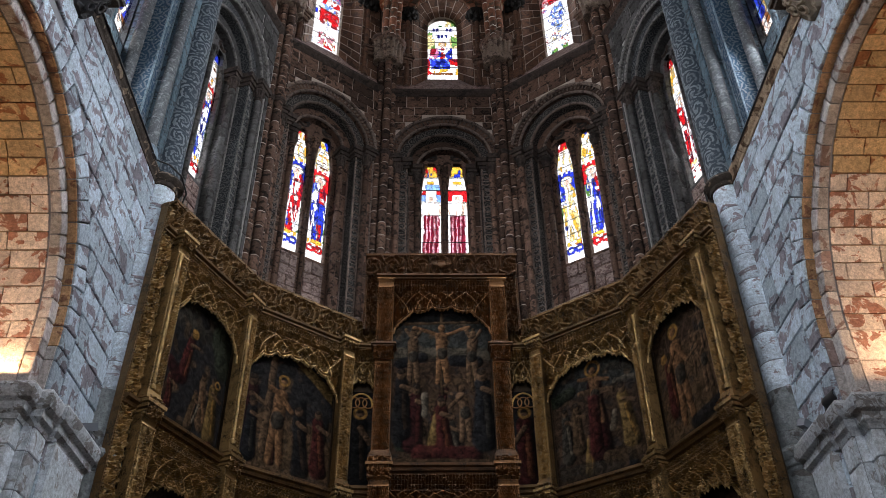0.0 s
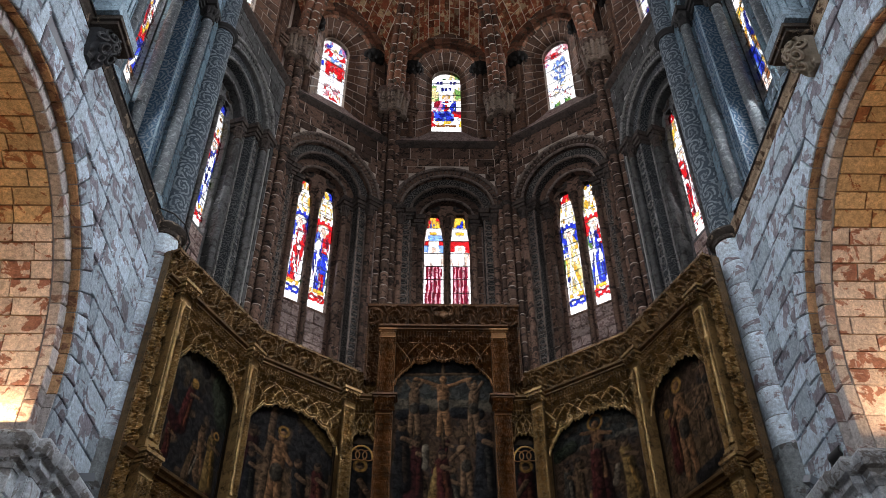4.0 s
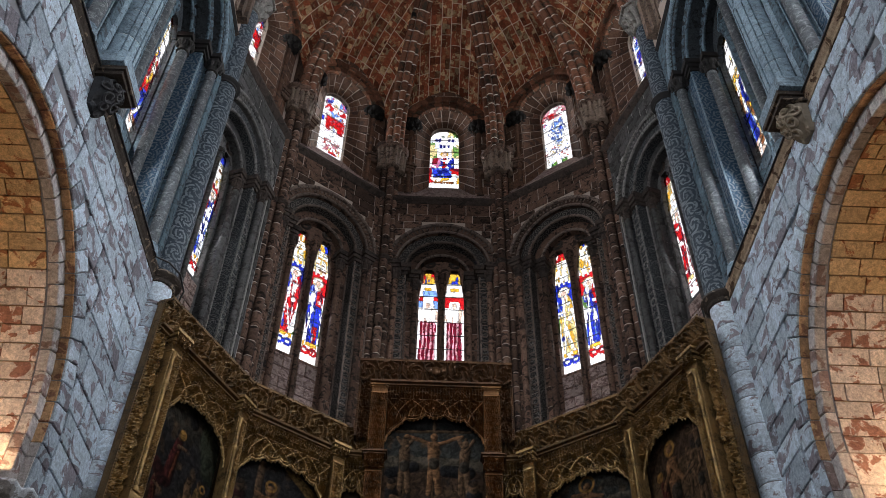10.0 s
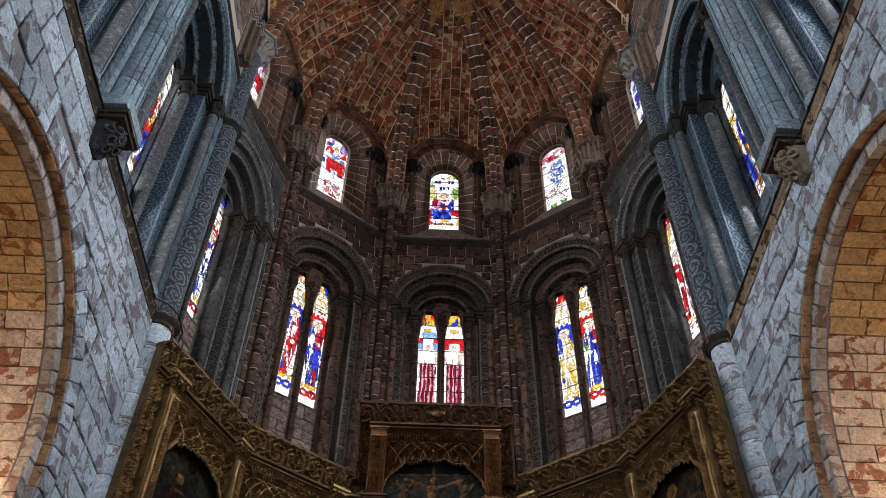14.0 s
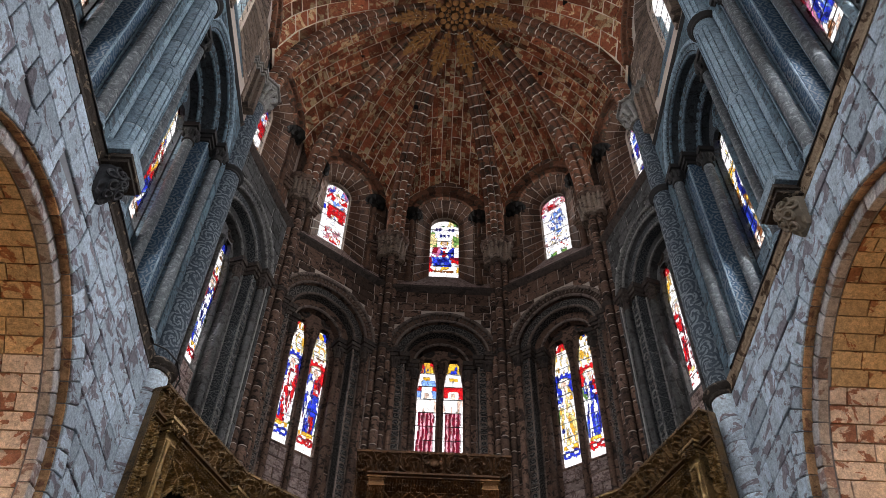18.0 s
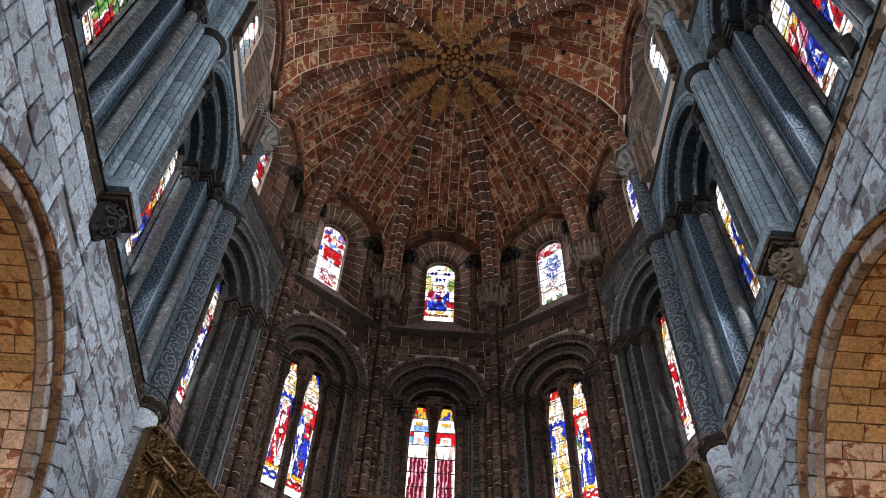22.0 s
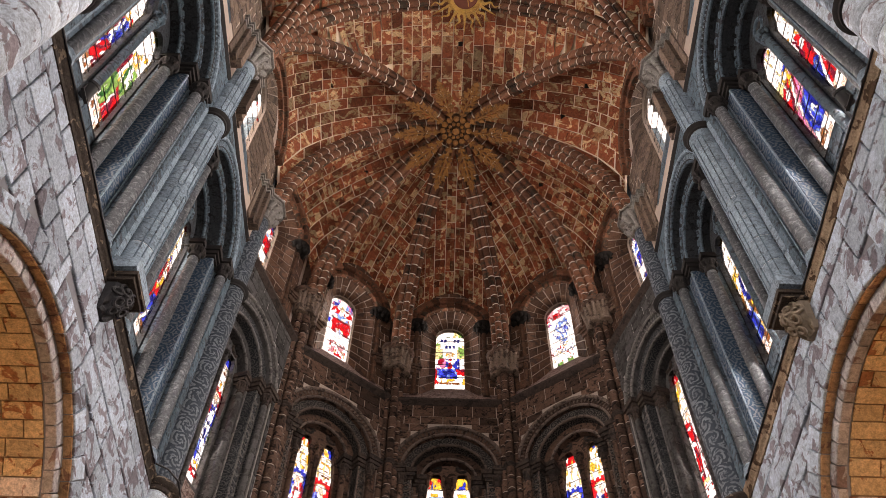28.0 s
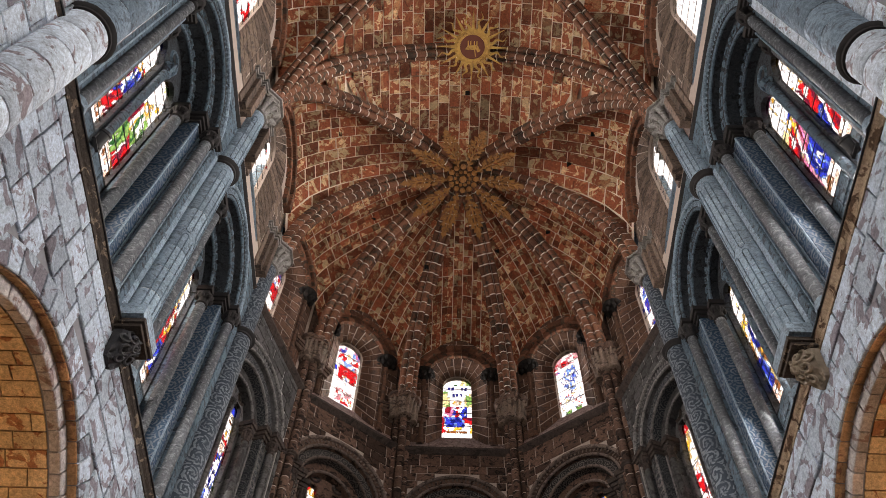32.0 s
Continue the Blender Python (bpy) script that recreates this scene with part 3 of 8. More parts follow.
def window_bay(name, label, hw, radii, depths, zs, lights, pal, m, upper_dx=0.0, face=0.2, ub_w=0.62, lift=0.12, ub=19.42):
    """One bay of wall above the string course: a deep arched recess round a pair of lights, and a small window higher up."""
    base, pale, mortar, band, red = pal
    lo, hi = lights
    ro, back = radii[0], depths[3]
    g = Geo()
    plate_with_arch(g, -hw, hw, Z_STRING - 0.6, Z_UPPER, ro, zs, 0.0, 0.12)
    wall = part(name, g, mortar, label="")
    tagged(wall, label, "wall", kind="structure")
    # three stepped orders: jambs below, archivolts above
    for k in range(3):
        r1, r0, w0 = radii[k], radii[k + 1], depths[k]
        dr, step = r1 - r0, depths[k + 1] - w0
        # archivolt
        g = Geo()
        c = 0.02
        g.sweep(arc_frames(r0, zs, w0, n=30), [(c, 0), (dr, 0), (dr, step + 0.14), (0, step + 0.14), (0, c)])
        # in the choir the arch's shadow is part of the stone colour
        arch = part("archivolt", g, band if k == 1 and hw < 1.6 else (RECESS_SHADE if hw > 1.6 else base), wall, smooth=False)
        roll_arch(arch, r0 + 0.025, zs, w0 + 0.02, 0.035, pale if hw < 1.6 else base)
        if k == 0:
            roll_arch(arch, r1 + 0.02, zs, w0 - 0.03, 0.045, pale, "hood_mould")
        n = int(math.pi * r1 / (0.11 if k == 0 else 0.24))
        if k == 0:
            g = Geo()
            for i in range(n):
                a = math.pi * (i + 0.5) / n
                f = [((math.cos(a) * r, w0 - 0.012, zs + math.sin(a) * r), (-math.sin(a), 0, math.cos(a)), (0, 1, 0)) for r in (r0 + 0.07, (r0 + r1) / 2, r1 - 0.04)]
                g.sweep(f, [(0.022, -0.002), (0, -0.022), (-0.022, -0.002)], closed=False)
            part("fluting", g, pale, arch)
        elif k == 2 and hw > 1.6:
            # a row of sunk square coffers
            g = Geo()
            for row in (0.55,):
                rm = r0 + dr * row
                m2 = int(math.pi * rm / 0.20)
                for i in range(m2):
                    a = math.pi * (i + 0.5) / m2
                    er, et = Vector((math.cos(a), 0, math.sin(a))), Vector((-math.sin(a), 0, math.cos(a)))
                    o = Vector((0, w0, zs)) + er * rm
                    corner = lambda s, dep: [o + er * (s * p) + et * (s * q) + Vector((0, dep, 0)) for p, q in ((-1, -1), (1, -1), (1, 1), (-1, 1))]
                    A, B, C = corner(0.075, -0.002), corner(0.062, -0.030), corner(0.040, -0.004)
                    for q in range(4):
                        j = (q + 1) % 4
                        g.quad([A[q], A[j], B[j], B[q]])
                        g.quad([B[q], B[j], C[j], C[q]])
            part("coffer_band", g, base, arch)
        elif k == 1 and hw > 1.6:
            g = Geo()
            n = n // 2
            for i in range(n):
                a = math.pi * (i + 0.5) / n
                rm = (r0 + r1) / 2 + 0.01
                cx, cz = rm * math.cos(a), zs + rm * math.sin(a)
                s = dr * 0.27
                am = math.pi * (i + 1) / n
                er, et = Vector((math.cos(am), 0, math.sin(am))), Vector((-math.sin(am), 0, math.cos(am)))
                o = Vector((0, w0, zs)) + er * rm
                corner = lambda p, q, dep: [o + er * (p * e) + et * (q * f) + Vector((0, dep, 0)) for e, f in ((-1, -1), (1, -1), (1, 1), (-1, 1))]
                A, B, C = corner(0.075, 0.10, -0.002), corner(0.062, 0.088, -0.026), corner(0.045, 0.07, -0.004)
                for q in range(4 if i < n - 1 else 0):
                    j = (q + 1) % 4
                    g.quad([A[q], A[j], B[j], B[q]])
                    g.quad([B[q], B[j], C[j], C[q]])
                for q in range(8):
                    b0, b1 = radians(45 * q), radians(45 * q + 45)
                    p0, p1 = (cx + s * math.cos(b0), cz + s * math.sin(b0)), (cx + s * math.cos(b1), cz + s * math.sin(b1))
                    i0, i1 = (cx + s * .62 * math.cos(b0), cz + s * .62 * math.sin(b0)), (cx + s * .62 * math.cos(b1), cz + s * .62 * math.sin(b1))
                    g.quad([(p0[0], w0 - 0.004, p0[1]), (p1[0], w0 - 0.004, p1[1]), (i1[0], w0 - 0.03, i1[1]), (i0[0], w0 - 0.03, i0[1])])
                    g.quad([(i0[0], w0 - 0.03, i0[1]), (i1[0], w0 - 0.03, i1[1]), (cx, w0 - 0.008, cz)])
            part("rosette_band", g, base, arch)
        # jambs
        for s in (-1, 1):
            g = Geo()
            a, b = sorted((s * r0, s * r1))
            g.box((a + 0.012, w0 + 0.022, Z_STRING - 0.02), (b - 0.012, w0 + step + 0.14, zs - 0.26))
            jamb = part("jamb_pilaster", g, mortar if hw < 1.6 else UPPER_MORTAR, wall)
            zz = Z_STRING - 0.02
            while zz < zs - 0.3:
                hh = rng.uniform(0.36, 0.52) if hw < 1.6 else rng.uniform(0.6, 0.95)
                if zs - 0.26 - zz - hh < 0.2:
                    hh = zs - 0.26 - zz
                gg = Geo()
                gg.box((a, w0 + 0.01, zz + 0.009), (b, w0 + step + 0.14, zz + hh - 0.009))
                part("jamb_block", gg, (band if base is APSE_GREY else base, band, base)[k], jamb)
                zz += hh
            # thin raised fillets that frame the carved face
            g = Geo()
            for e in (a + 0.012, b - 0.042):
                g.box((e, w0 - 0.012, Z_STRING), (e + 0.03, w0 + 0.012, zs - 0.28))
            part("fillet", g, pale, jamb)
            if k == 1 and hw < 1.6:
                g = Geo()
                for q in range(9):
                    zc, rr, uc = Z_STRING + 0.45 + 0.5 * q, (b - a) * 0.36, (a + b) / 2
                    fr = [((uc + rr * math.cos(t), w0 + 0.008, zc + rr * math.sin(t)), (math.cos(t), 0, math.sin(t)), (0, 1, 0)) for t in [2 * math.pi * i / 14 for i in range(15)]]
                    g.sweep(fr, [(0.022, 0.0), (0.0, -0.022), (-0.022, 0.0)], closed=False)
                    g.box((uc - (b - a) * 0.30, w0 - 0.004, zc + 0.238), (uc + (b - a) * 0.30, w0 + 0.012, zc + 0.258))
                part("carved_roundel", g, pale, jamb)
            if k != 1:
                colonnette(wall, s * (r0 + 0.005), w0 + 0.005, Z_STRING, zs - 0.26, 0.068 if hw < 1.6 else 0.10, base if hw < 1.6 else COLON, pale, DARK_MOULD if hw < 1.6 else BLACK_MOULD)
            g = Geo()
            for dz, e, t in ((0.27, 0.03, 0.08), (0.19, 0.07, 0.09), (0.10, 0.11, 0.13)):
                g.box((a - e, w0 - e, zs - dz), (b + e, w0 + step + 0.14, zs - dz + t))
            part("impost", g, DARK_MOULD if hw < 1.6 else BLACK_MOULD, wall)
    # inner plate with the two lights
    g = Geo()
    tympanum(g, hw + 0.25, Z_STRING - 0.6, Z_UPPER + 0.1, lo, hi, 12.62 + lift, 16.22 + lift, back, back + 0.14)
    # choir back plate takes the same shade-darkened colour
    part("tympanum", g, base if hw < 1.6 else RECESS_SHADE, wall)
    ashlar(wall, lo, hi, Z_STRING, 12.55 + lift, APSE_SILL if hw < 1.6 else base, 0.26, (0.3, 0.42), None, 0.03, name="sill_stone")
    for ob in wall.children:
        if ob.name.startswith("sill_stone"):
            ob.location.y += back - 0.0
    copies = [ob for ob in wall.children if ob.name.startswith("sill_stone")]
    for ob in copies:
        tw = part("sill_stone", ob.data, None, wall, m=ob.matrix_basis.copy())
        tw.location.x = -ob.location.x
    # central colonnette between the lights, roundels above
    colonnette(wall, 0, back - 0.04, Z_STRING, 16.0 + lift, lo * 0.62, base, base, base, "mullion")
    for u, z, r in ((-(lo + hi) / 2, 16.42 + lift, 0.15), ((lo + hi) / 2, 16.42 + lift, 0.15), (0, 16.78 + lift, 0.17)) if hw < 1.6 else ((0, zs + 0.34, 0.17),):
        if math.hypot(u, z - zs) + r > radii[3] + 0.1:
            r *= 0.75
        g = Geo()
        fr = [((u + r * math.cos(t), back, z + r * math.sin(t)), (math.cos(t), 0, math.sin(t)), (0, 1, 0)) for t in [2 * math.pi * i / 18 for i in range(19)]]
        g.sweep(fr, [(0.045, 0.0), (0.02, -0.04), (-0.02, -0.03), (-0.03, 0.0)], closed=False)
        ring = part("roundel", g, DARK_MOULD if hw < 1.6 else base, wall, smooth=True)
        # open foils as flat discs, the dark of each opening given by black colour
        g = Geo()
        for q in range(6):
            b0 = 2 * math.pi * q / 6
            g.turned((u + r * .5 * math.cos(b0), 0), [(0.001, 0.0), (r * .3, 0.0)], 10)
        g.v = [(x, back - 0.012, z + y) for x, y, _ in g.v]
        part("foil", g, IRON, ring)
    # spandrel stones
    def clip(u0, u1, za, zb):
        zm = (za + zb) / 2
        rr = ro + 0.09
        dz = max(0.0, zm - zs)
        if dz >= rr:
            return [(u0, u1)]
        k = math.sqrt(rr * rr - dz * dz)
        return [(u0, -k), (k, u1)]
    ashlar(wall, -hw + 0.02, hw - 0.02, zs, Z_UPPER - 0.12, base, 0.30, (0.35, 0.6), clip, 0.04, 0.018 if hw < 1.6 else 0.014)
    # strips of wall beside the recess, below the springing
    ashlar(wall, -hw + 0.02, hw - 0.02, Z_STRING, zs, base, 0.46, (0.3, 0.6), lambda u0, u1, za, zb: [(u0, -ro - 0.004), (ro + 0.004, u1)], 0.04, 0.014)
    # string course and sloping sill under the upper window
    g = Geo()
    f = [((-hw - 0.1, 0, Z_UPPER), (0, 0, 1), (0, 1, 0)), ((hw + 0.1, 0, Z_UPPER), (0, 0, 1), (0, 1, 0))]
    g.sweep(f, [(p * (1.0 if hw < 1.6 else 0.5), q if q > 0 else q * (1.0 if hw < 1.6 else 0.5)) for p, q in ((-0.12, 0.05), (-0.12, -0.02), (-0.07, -0.07), (-0.02, -0.12), (0.05, -0.12), (0.09, 0.0), (0.09, 0.1))])
    part("upper_string_course", g, DARK_MOULD if hw < 1.6 else BLACK_MOULD, wall)
    usp, ur = ub + 2.26, 0.41 if hw < 1.6 else 0.50
    ru = 0.80 if hw < 1.6 else 1.10          # reach of the splayed surround
    g = Geo()
    g.quad([(-hw - .1, -0.02, Z_UPPER + 0.08), (hw + .1, -0.02, Z_UPPER + 0.08), (hw + .1, face, Z_UPPER + 0.55), (-hw - .1, face, Z_UPPER + 0.55)])
    d = upper_dx
    g.quad([(-ru - 0.1 + d, face - 0.01, Z_UPPER + 0.5), (ru + 0.1 + d, face - 0.01, Z_UPPER + 0.5), (ur + 0.05 + d, ub_w, ub), (-ur - 0.05 + d, ub_w, ub)])
    part("sloping_sill", g, APSE_SILL if hw < 1.6 else UPPER, wall)
    g = Geo()
    plate_with_arch(g, -hw - .2, hw + .2, Z_UPPER, 24.6, ru, 21.60, face, face + 0.1, Z_UPPER + 0.4)
    plate_with_arch(g, -hw - .3, hw + .3, Z_UPPER, 24.6, ur, usp, ub_w, ub_w + 0.15, ub)
    g.v = [(x + d, y, z) for x, y, z in g.v]
    up = part("clerestory_wall", g, APSE_MORTAR, wall)
    g = Geo()
    for s in (-1, 1):
        a, b = sorted((s * (hw - 0.01), s * (hw + 0.2)))
        g.box((a, face + 0.01, Z_UPPER), (b, ub_w + 0.14, 24.5))
        g.box((a, 0.03, Z_STRING - 0.6), (b, back + 0.13, Z_UPPER))
    part("wall_core", g, base, wall)
    def beside(a, b, p, q):
        """What is left of a course outside the surround."""
        h = (p + q) / 2
        if h < 21.7:
            return [(a, d - ru - 0.01), (d + ru + 0.01, b)]
        if h < 21.5 + ru + 0.4:
            k = math.sqrt((ru + 0.42) ** 2 - (h - 21.55) ** 2)
            return [(a, d - k), (d + k, b)]
        return [(a, b)]
    ashlar(wall, -hw + 0.05, hw - 0.05, Z_UPPER + 0.55, 23.4, red, 0.33, (0.35, 0.6),
           beside,
           0.04, 0.024, name="upper_stone")
    for ob in wall.children:
        if ob.name.startswith("upper_stone"):
            ob.location.y += face + 0.012
    # splayed reveal: stones one by one, from the wall face to the glass
    n_j, n_a = 8, 9 if hw < 1.6 else 13
    def ring_pt(t, outer, mix=None):
        far, close = (ru, 21.60, Z_UPPER + 0.45, face - 0.01), (ur, usp, ub, ub_w)
        k = (0.0 if outer else 1.0) if mix is None else mix
        r, s0, b, w = (p + (q - p) * k for p, q in zip(far, close))
        if t <= 0:
            return Vector((-r + d, w, s0 + (s0 - b) * t))
        if t >= 1:
            return Vector((r + d, w, s0 - (s0 - b) * (t - 1)))
        a = math.pi * (1 - t)
        return Vector((r * math.cos(a) + d, w, s0 + r * math.sin(a)))
    ts = [-1 + i / n_j for i in range(n_j)] + [i / n_a for i in range(n_a)] + [1 + i / n_j for i in range(n_j + 1)]
    for i, (t0, t1) in enumerate(zip(ts, ts[1:])):
        e = (t1 - t0) * 0.06
        cut = 0.42 if i % 2 else 0.62
        for k0, k1 in ((0.0, cut - 0.012), (cut + 0.012, 1.0)) if ub_w - face > 0.3 else ((0.0, 1.0),):
            A, B, C, D = ring_pt(t0 + e, True, k0), ring_pt(t1 - e, True, k0), ring_pt(t1 - e, True, k1), ring_pt(t0 + e, True, k1)
            nrm = (B - A).cross(D - A).normalized() * 0.03
            if (Vector((d, (face + ub_w) / 2, 21.0)) - A).dot(nrm) < 0:
                nrm = -nrm
            g = Geo()
            top = [A + nrm * .35, B + nrm * .35, C + nrm * .3, D + nrm * .3]
            g.quad(top)
            for k in range(4):
                j = (k + 1) % 4
                g.quad([top[k] - nrm, top[j] - nrm, top[j], top[k]])
            part("reveal_stone", g, red, wall)
    g = Geo()
    for t0, t1 in zip(ts, ts[1:]):
        off = Vector((0, 0.004, 0))
        g.quad([ring_pt(t0, True) + off, ring_pt(t1, True) + off, ring_pt(t1, False) + off, ring_pt(t0, False) + off])
    part("reveal_mortar", g, APSE_MORTAR, up)
    # slim columns and round wall rib that frame the upper window
    for s in (-1, 1) if hw < 1.6 else ():
        colonnette(wall, d + s * 0.95, face - 0.02, Z_UPPER + 0.42, 21.62, 0.066, red, red, LEAF_BLACK, "window_colonnette", 2.5)
    g = Geo()
    g.sweep(arc_frames(ru + 0.02, 21.60, face - 0.02, n=24), [(0, 0.0), (0.4, 0.0), (0.4, 0.1), (0, 0.1)])
    rib_bed = part("wall_rib", g, RIB_MORTAR, wall)
    arch_ring(rib_bed, ru + 0.01, ru + 0.19, 21.60, face - 0.10, 0.12, 13, RIB, "rib_stone", 0.01)
    arch_ring(rib_bed, ru + 0.20, ru + 0.40, 21.60, face - 0.19, 0.20, 15, RIB, "rib_stone", 0.01)
    wall.matrix_basis = m
    return wall


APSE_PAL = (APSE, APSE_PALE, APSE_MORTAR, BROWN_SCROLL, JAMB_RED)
CLER = stone("grey_brown_clerestory_stone", (0.150, 0.108, 0.084), (0.078, 0.058, 0.048), 0.5, 4.0, 0.8)
CAP_GREY = stone("grey_fluted_capital_stone", (0.235, 0.225, 0.21), (0.13, 0.115, 0.10), 0.45, 4.0, 0.3)
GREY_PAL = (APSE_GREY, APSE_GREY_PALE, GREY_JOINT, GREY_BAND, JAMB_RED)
CHOIR_PAL = (UPPER, UPPER_PALE, UPPER, BLUE_SCROLL, CLER)
hw_apse = RF * math.tan(radians(18))
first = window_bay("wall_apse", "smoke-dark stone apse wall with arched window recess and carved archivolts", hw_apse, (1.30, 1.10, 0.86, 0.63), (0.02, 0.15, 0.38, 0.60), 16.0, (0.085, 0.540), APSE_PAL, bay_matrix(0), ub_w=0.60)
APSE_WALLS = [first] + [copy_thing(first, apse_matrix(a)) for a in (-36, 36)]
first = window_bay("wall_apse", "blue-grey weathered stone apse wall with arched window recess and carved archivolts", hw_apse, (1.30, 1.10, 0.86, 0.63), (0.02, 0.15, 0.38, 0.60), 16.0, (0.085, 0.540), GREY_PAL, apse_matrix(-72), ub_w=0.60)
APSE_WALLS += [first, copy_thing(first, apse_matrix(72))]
hw_side = (YC - YB) / 2
Z_BAND, UPPER_DX = 16.52, {-1: -0.35, 1: 0.35}
CHOIR_WALLS = []
for sx in (-1, 1):
    first = window_bay("wall_choir", "blue-grey painted stone choir wall with deep foliate window splay", hw_side, (1.44, 1.22, 0.92, 0.76), (0.02, 0.20, 0.50, 0.70), Z_BAND + 0.03, (0.13, 0.73), CHOIR_PAL, side_matrix(sx, (YB + YC) / 2), UPPER_DX[sx], face=-0.04, ub_w=0.14, lift=0.5, ub=19.6)
    CHOIR_WALLS += [first, copy_thing(first, side_matrix(sx, (YA + YB) / 2))]


# arch soffit stone, its orange lamplight mixed into the base colour
LIT_BAND_STONE = stone("brown_soffit_stone", (0.44, 0.26, 0.14), (0.24, 0.12, 0.075), 0.45, 3.0, 0.6)
IMPOST_STONE = stone("impost_stone", (0.43, 0.45, 0.475), (0.22, 0.21, 0.205), 0.45, 4.0, 0.3)
PIL_STONE = stone("grey_pilaster_stone", (0.50, 0.54, 0.58), (0.30, 0.29, 0.29), 0.4, 2.6, 0.3)
# ---- the lower side walls with their blind arches ----
def lower_wall(sx, yc, zs, r, name):
    """Grey ashlar wall of the choir up to the string course, with a round arch that opens into a deep barrel of warm stone."""
    m = side_matrix(sx, yc)
    east, west = YC + 0.1 - yc, -16.0 - yc
    u0, u1 = (west, east) if sx < 0 else (-east, -west)
    g = Geo()
    plate_with_arch(g, u0, u1, 0.0, Z_STRING - 0.02, r, zs, 0.02, 0.16, 0.0, n=32)
    plate_with_arch(g, u0, u1, 0.0, Z_STRING - 0.02, r - 0.18, zs, 0.17, 0.30, 0.0, n=32)
    wall = part(name, g, CHOIR_MORTAR, m=m)
    tagged(wall, "grey mottled ashlar choir wall with a deep round arch", "wall", kind="structure")
    # barrel: mortar bed and end wall
    rb = r - 0.20
    g = Geo()
    n = 40
    arc = [(rb + 0.03, 0.0), (rb + 0.03, zs)] + [((rb + 0.03) * math.cos(math.pi * i / n), zs + (rb + 0.03) * math.sin(math.pi * i / n)) for i in range(1, n)] + [(-rb - 0.03, zs), (-rb - 0.03, 0.0)]
    for a, b in zip(arc, arc[1:]):
        g.quad([(a[0], 0.2, a[1]), (b[0], 0.2, b[1]), (b[0], 3.4, b[1]), (a[0], 3.4, a[1])])
    g.box((-rb - 0.2, 3.4, 0), (rb + 0.2, 3.6, zs + rb + 0.2))
    barrel = part("barrel", g, WARM_MORTAR, wall)
    count = 34
    for i in range(count):
        a0, a1 = math.pi * i / count, math.pi * (i + 1) / count
        w = 0.30 - rng.uniform(0, 0.3)
        # stones near the crown carry the orange glow in their colour
        warm = WARM_GLOW_STONE if 0.26 < (i + 0.5) / count < 0.74 else WARM_STONE
        while w < 3.3:
            L = rng.uniform(0.35, 0.75)
            a, b = max(w, 0.272), min(w + L, 3.4)
            if b - a > 0.06:
                e = 0.009 / rb
                c = [(rb * math.cos(t), zs + rb * math.sin(t)) for t in (a0 + e, (a0 + a1) / 2, a1 - e)]
                o = [((rb + 0.04) * math.cos(t), zs + (rb + 0.04) * math.sin(t)) for t in (a0 + e, a1 - e)]
                g = Geo()
                for p, q in ((c[0], c[1]), (c[1], c[2])):
                    g.quad([(p[0], a + 0.008, p[1]), (p[0], b - 0.008, p[1]), (q[0], b - 0.008, q[1]), (q[0], a + 0.008, q[1])])
                g.quad([(o[0][0], a + 0.008, o[0][1]), (c[0][0], a + 0.008, c[0][1]), (c[2][0], a + 0.008, c[2][1]), (o[1][0], a + 0.008, o[1][1])])
                g.quad([(o[0][0], a + 0.008, o[0][1]), (o[0][0], b - 0.008, o[0][1]), (c[0][0], b - 0.008, c[0][1]), (c[0][0], a + 0.008, c[0][1])])
                g.quad([(c[2][0], a + 0.008, c[2][1]), (c[2][0], b - 0.008, c[2][1]), (o[1][0], b - 0.008, o[1][1]), (o[1][0], a + 0.008, o[1][1])])
                part("barrel_stone", g, warm, barrel)
            w += L
    # upright jambs of the barrel, above and below the impost
    for s in (-1, 1):
        for z0, z1, mat in ((6.44, zs, WARM_STONE), (3.0, 6.0, PIL_STONE)):
            z = z0
            while z < z1 - 0.02:
                h = rng.uniform(0.36, 0.5)
                if z1 - z - h < 0.2:
                    h = z1 - z
                w = 0.30 - rng.uniform(0, 0.3)
                while w < 3.3:
                    L = rng.uniform(0.45, 0.95)
                    a, b = max(w, 0.272), min(w + L, 3.4)
                    if b - a > 0.06:
                        g = Geo()
                        x0, x1 = sorted((s * rb, s * (rb + 0.05)))
                        g.box((x0, a + 0.008, z + 0.008), (x1, b - 0.008, z + h - 0.008))
                        part("jamb_stone", g, mat, barrel)
                    w += L
                z += h

    def outside(a, b, p, q):
        zm = (p + q) / 2
        rr = r + 0.34
        dz = max(0.0, zm - zs)
        if dz >= rr:
            return [(a, b)]
        h = math.sqrt(rr * rr - dz * dz)
        return [(a, -h), (h, b)]
    near = (-5.6, east - 0.28) if sx < 0 else (-east + 0.28, 5.6)
    ashlar(wall, near[0], near[1], 4.2, Z_STRING - 0.14, CHOIR, 0.42, (0.42, 0.9), outside, 0.06)
    arch_ring(wall, r, r + 0.33, zs, 0.0, 0.16, 31, CHOIR, "voussoir", 0.008)
    arch_ring(wall, r - 0.022, r, zs, 0.02, 0.115, 31, LIT_BAND_STONE, "soffit_stone", 0.0)
    arch_ring(wall, r - 0.20, r + 0.01, zs, 0.135, 0.12, 29, SOFFIT, "inner_voussoir", 0.0)
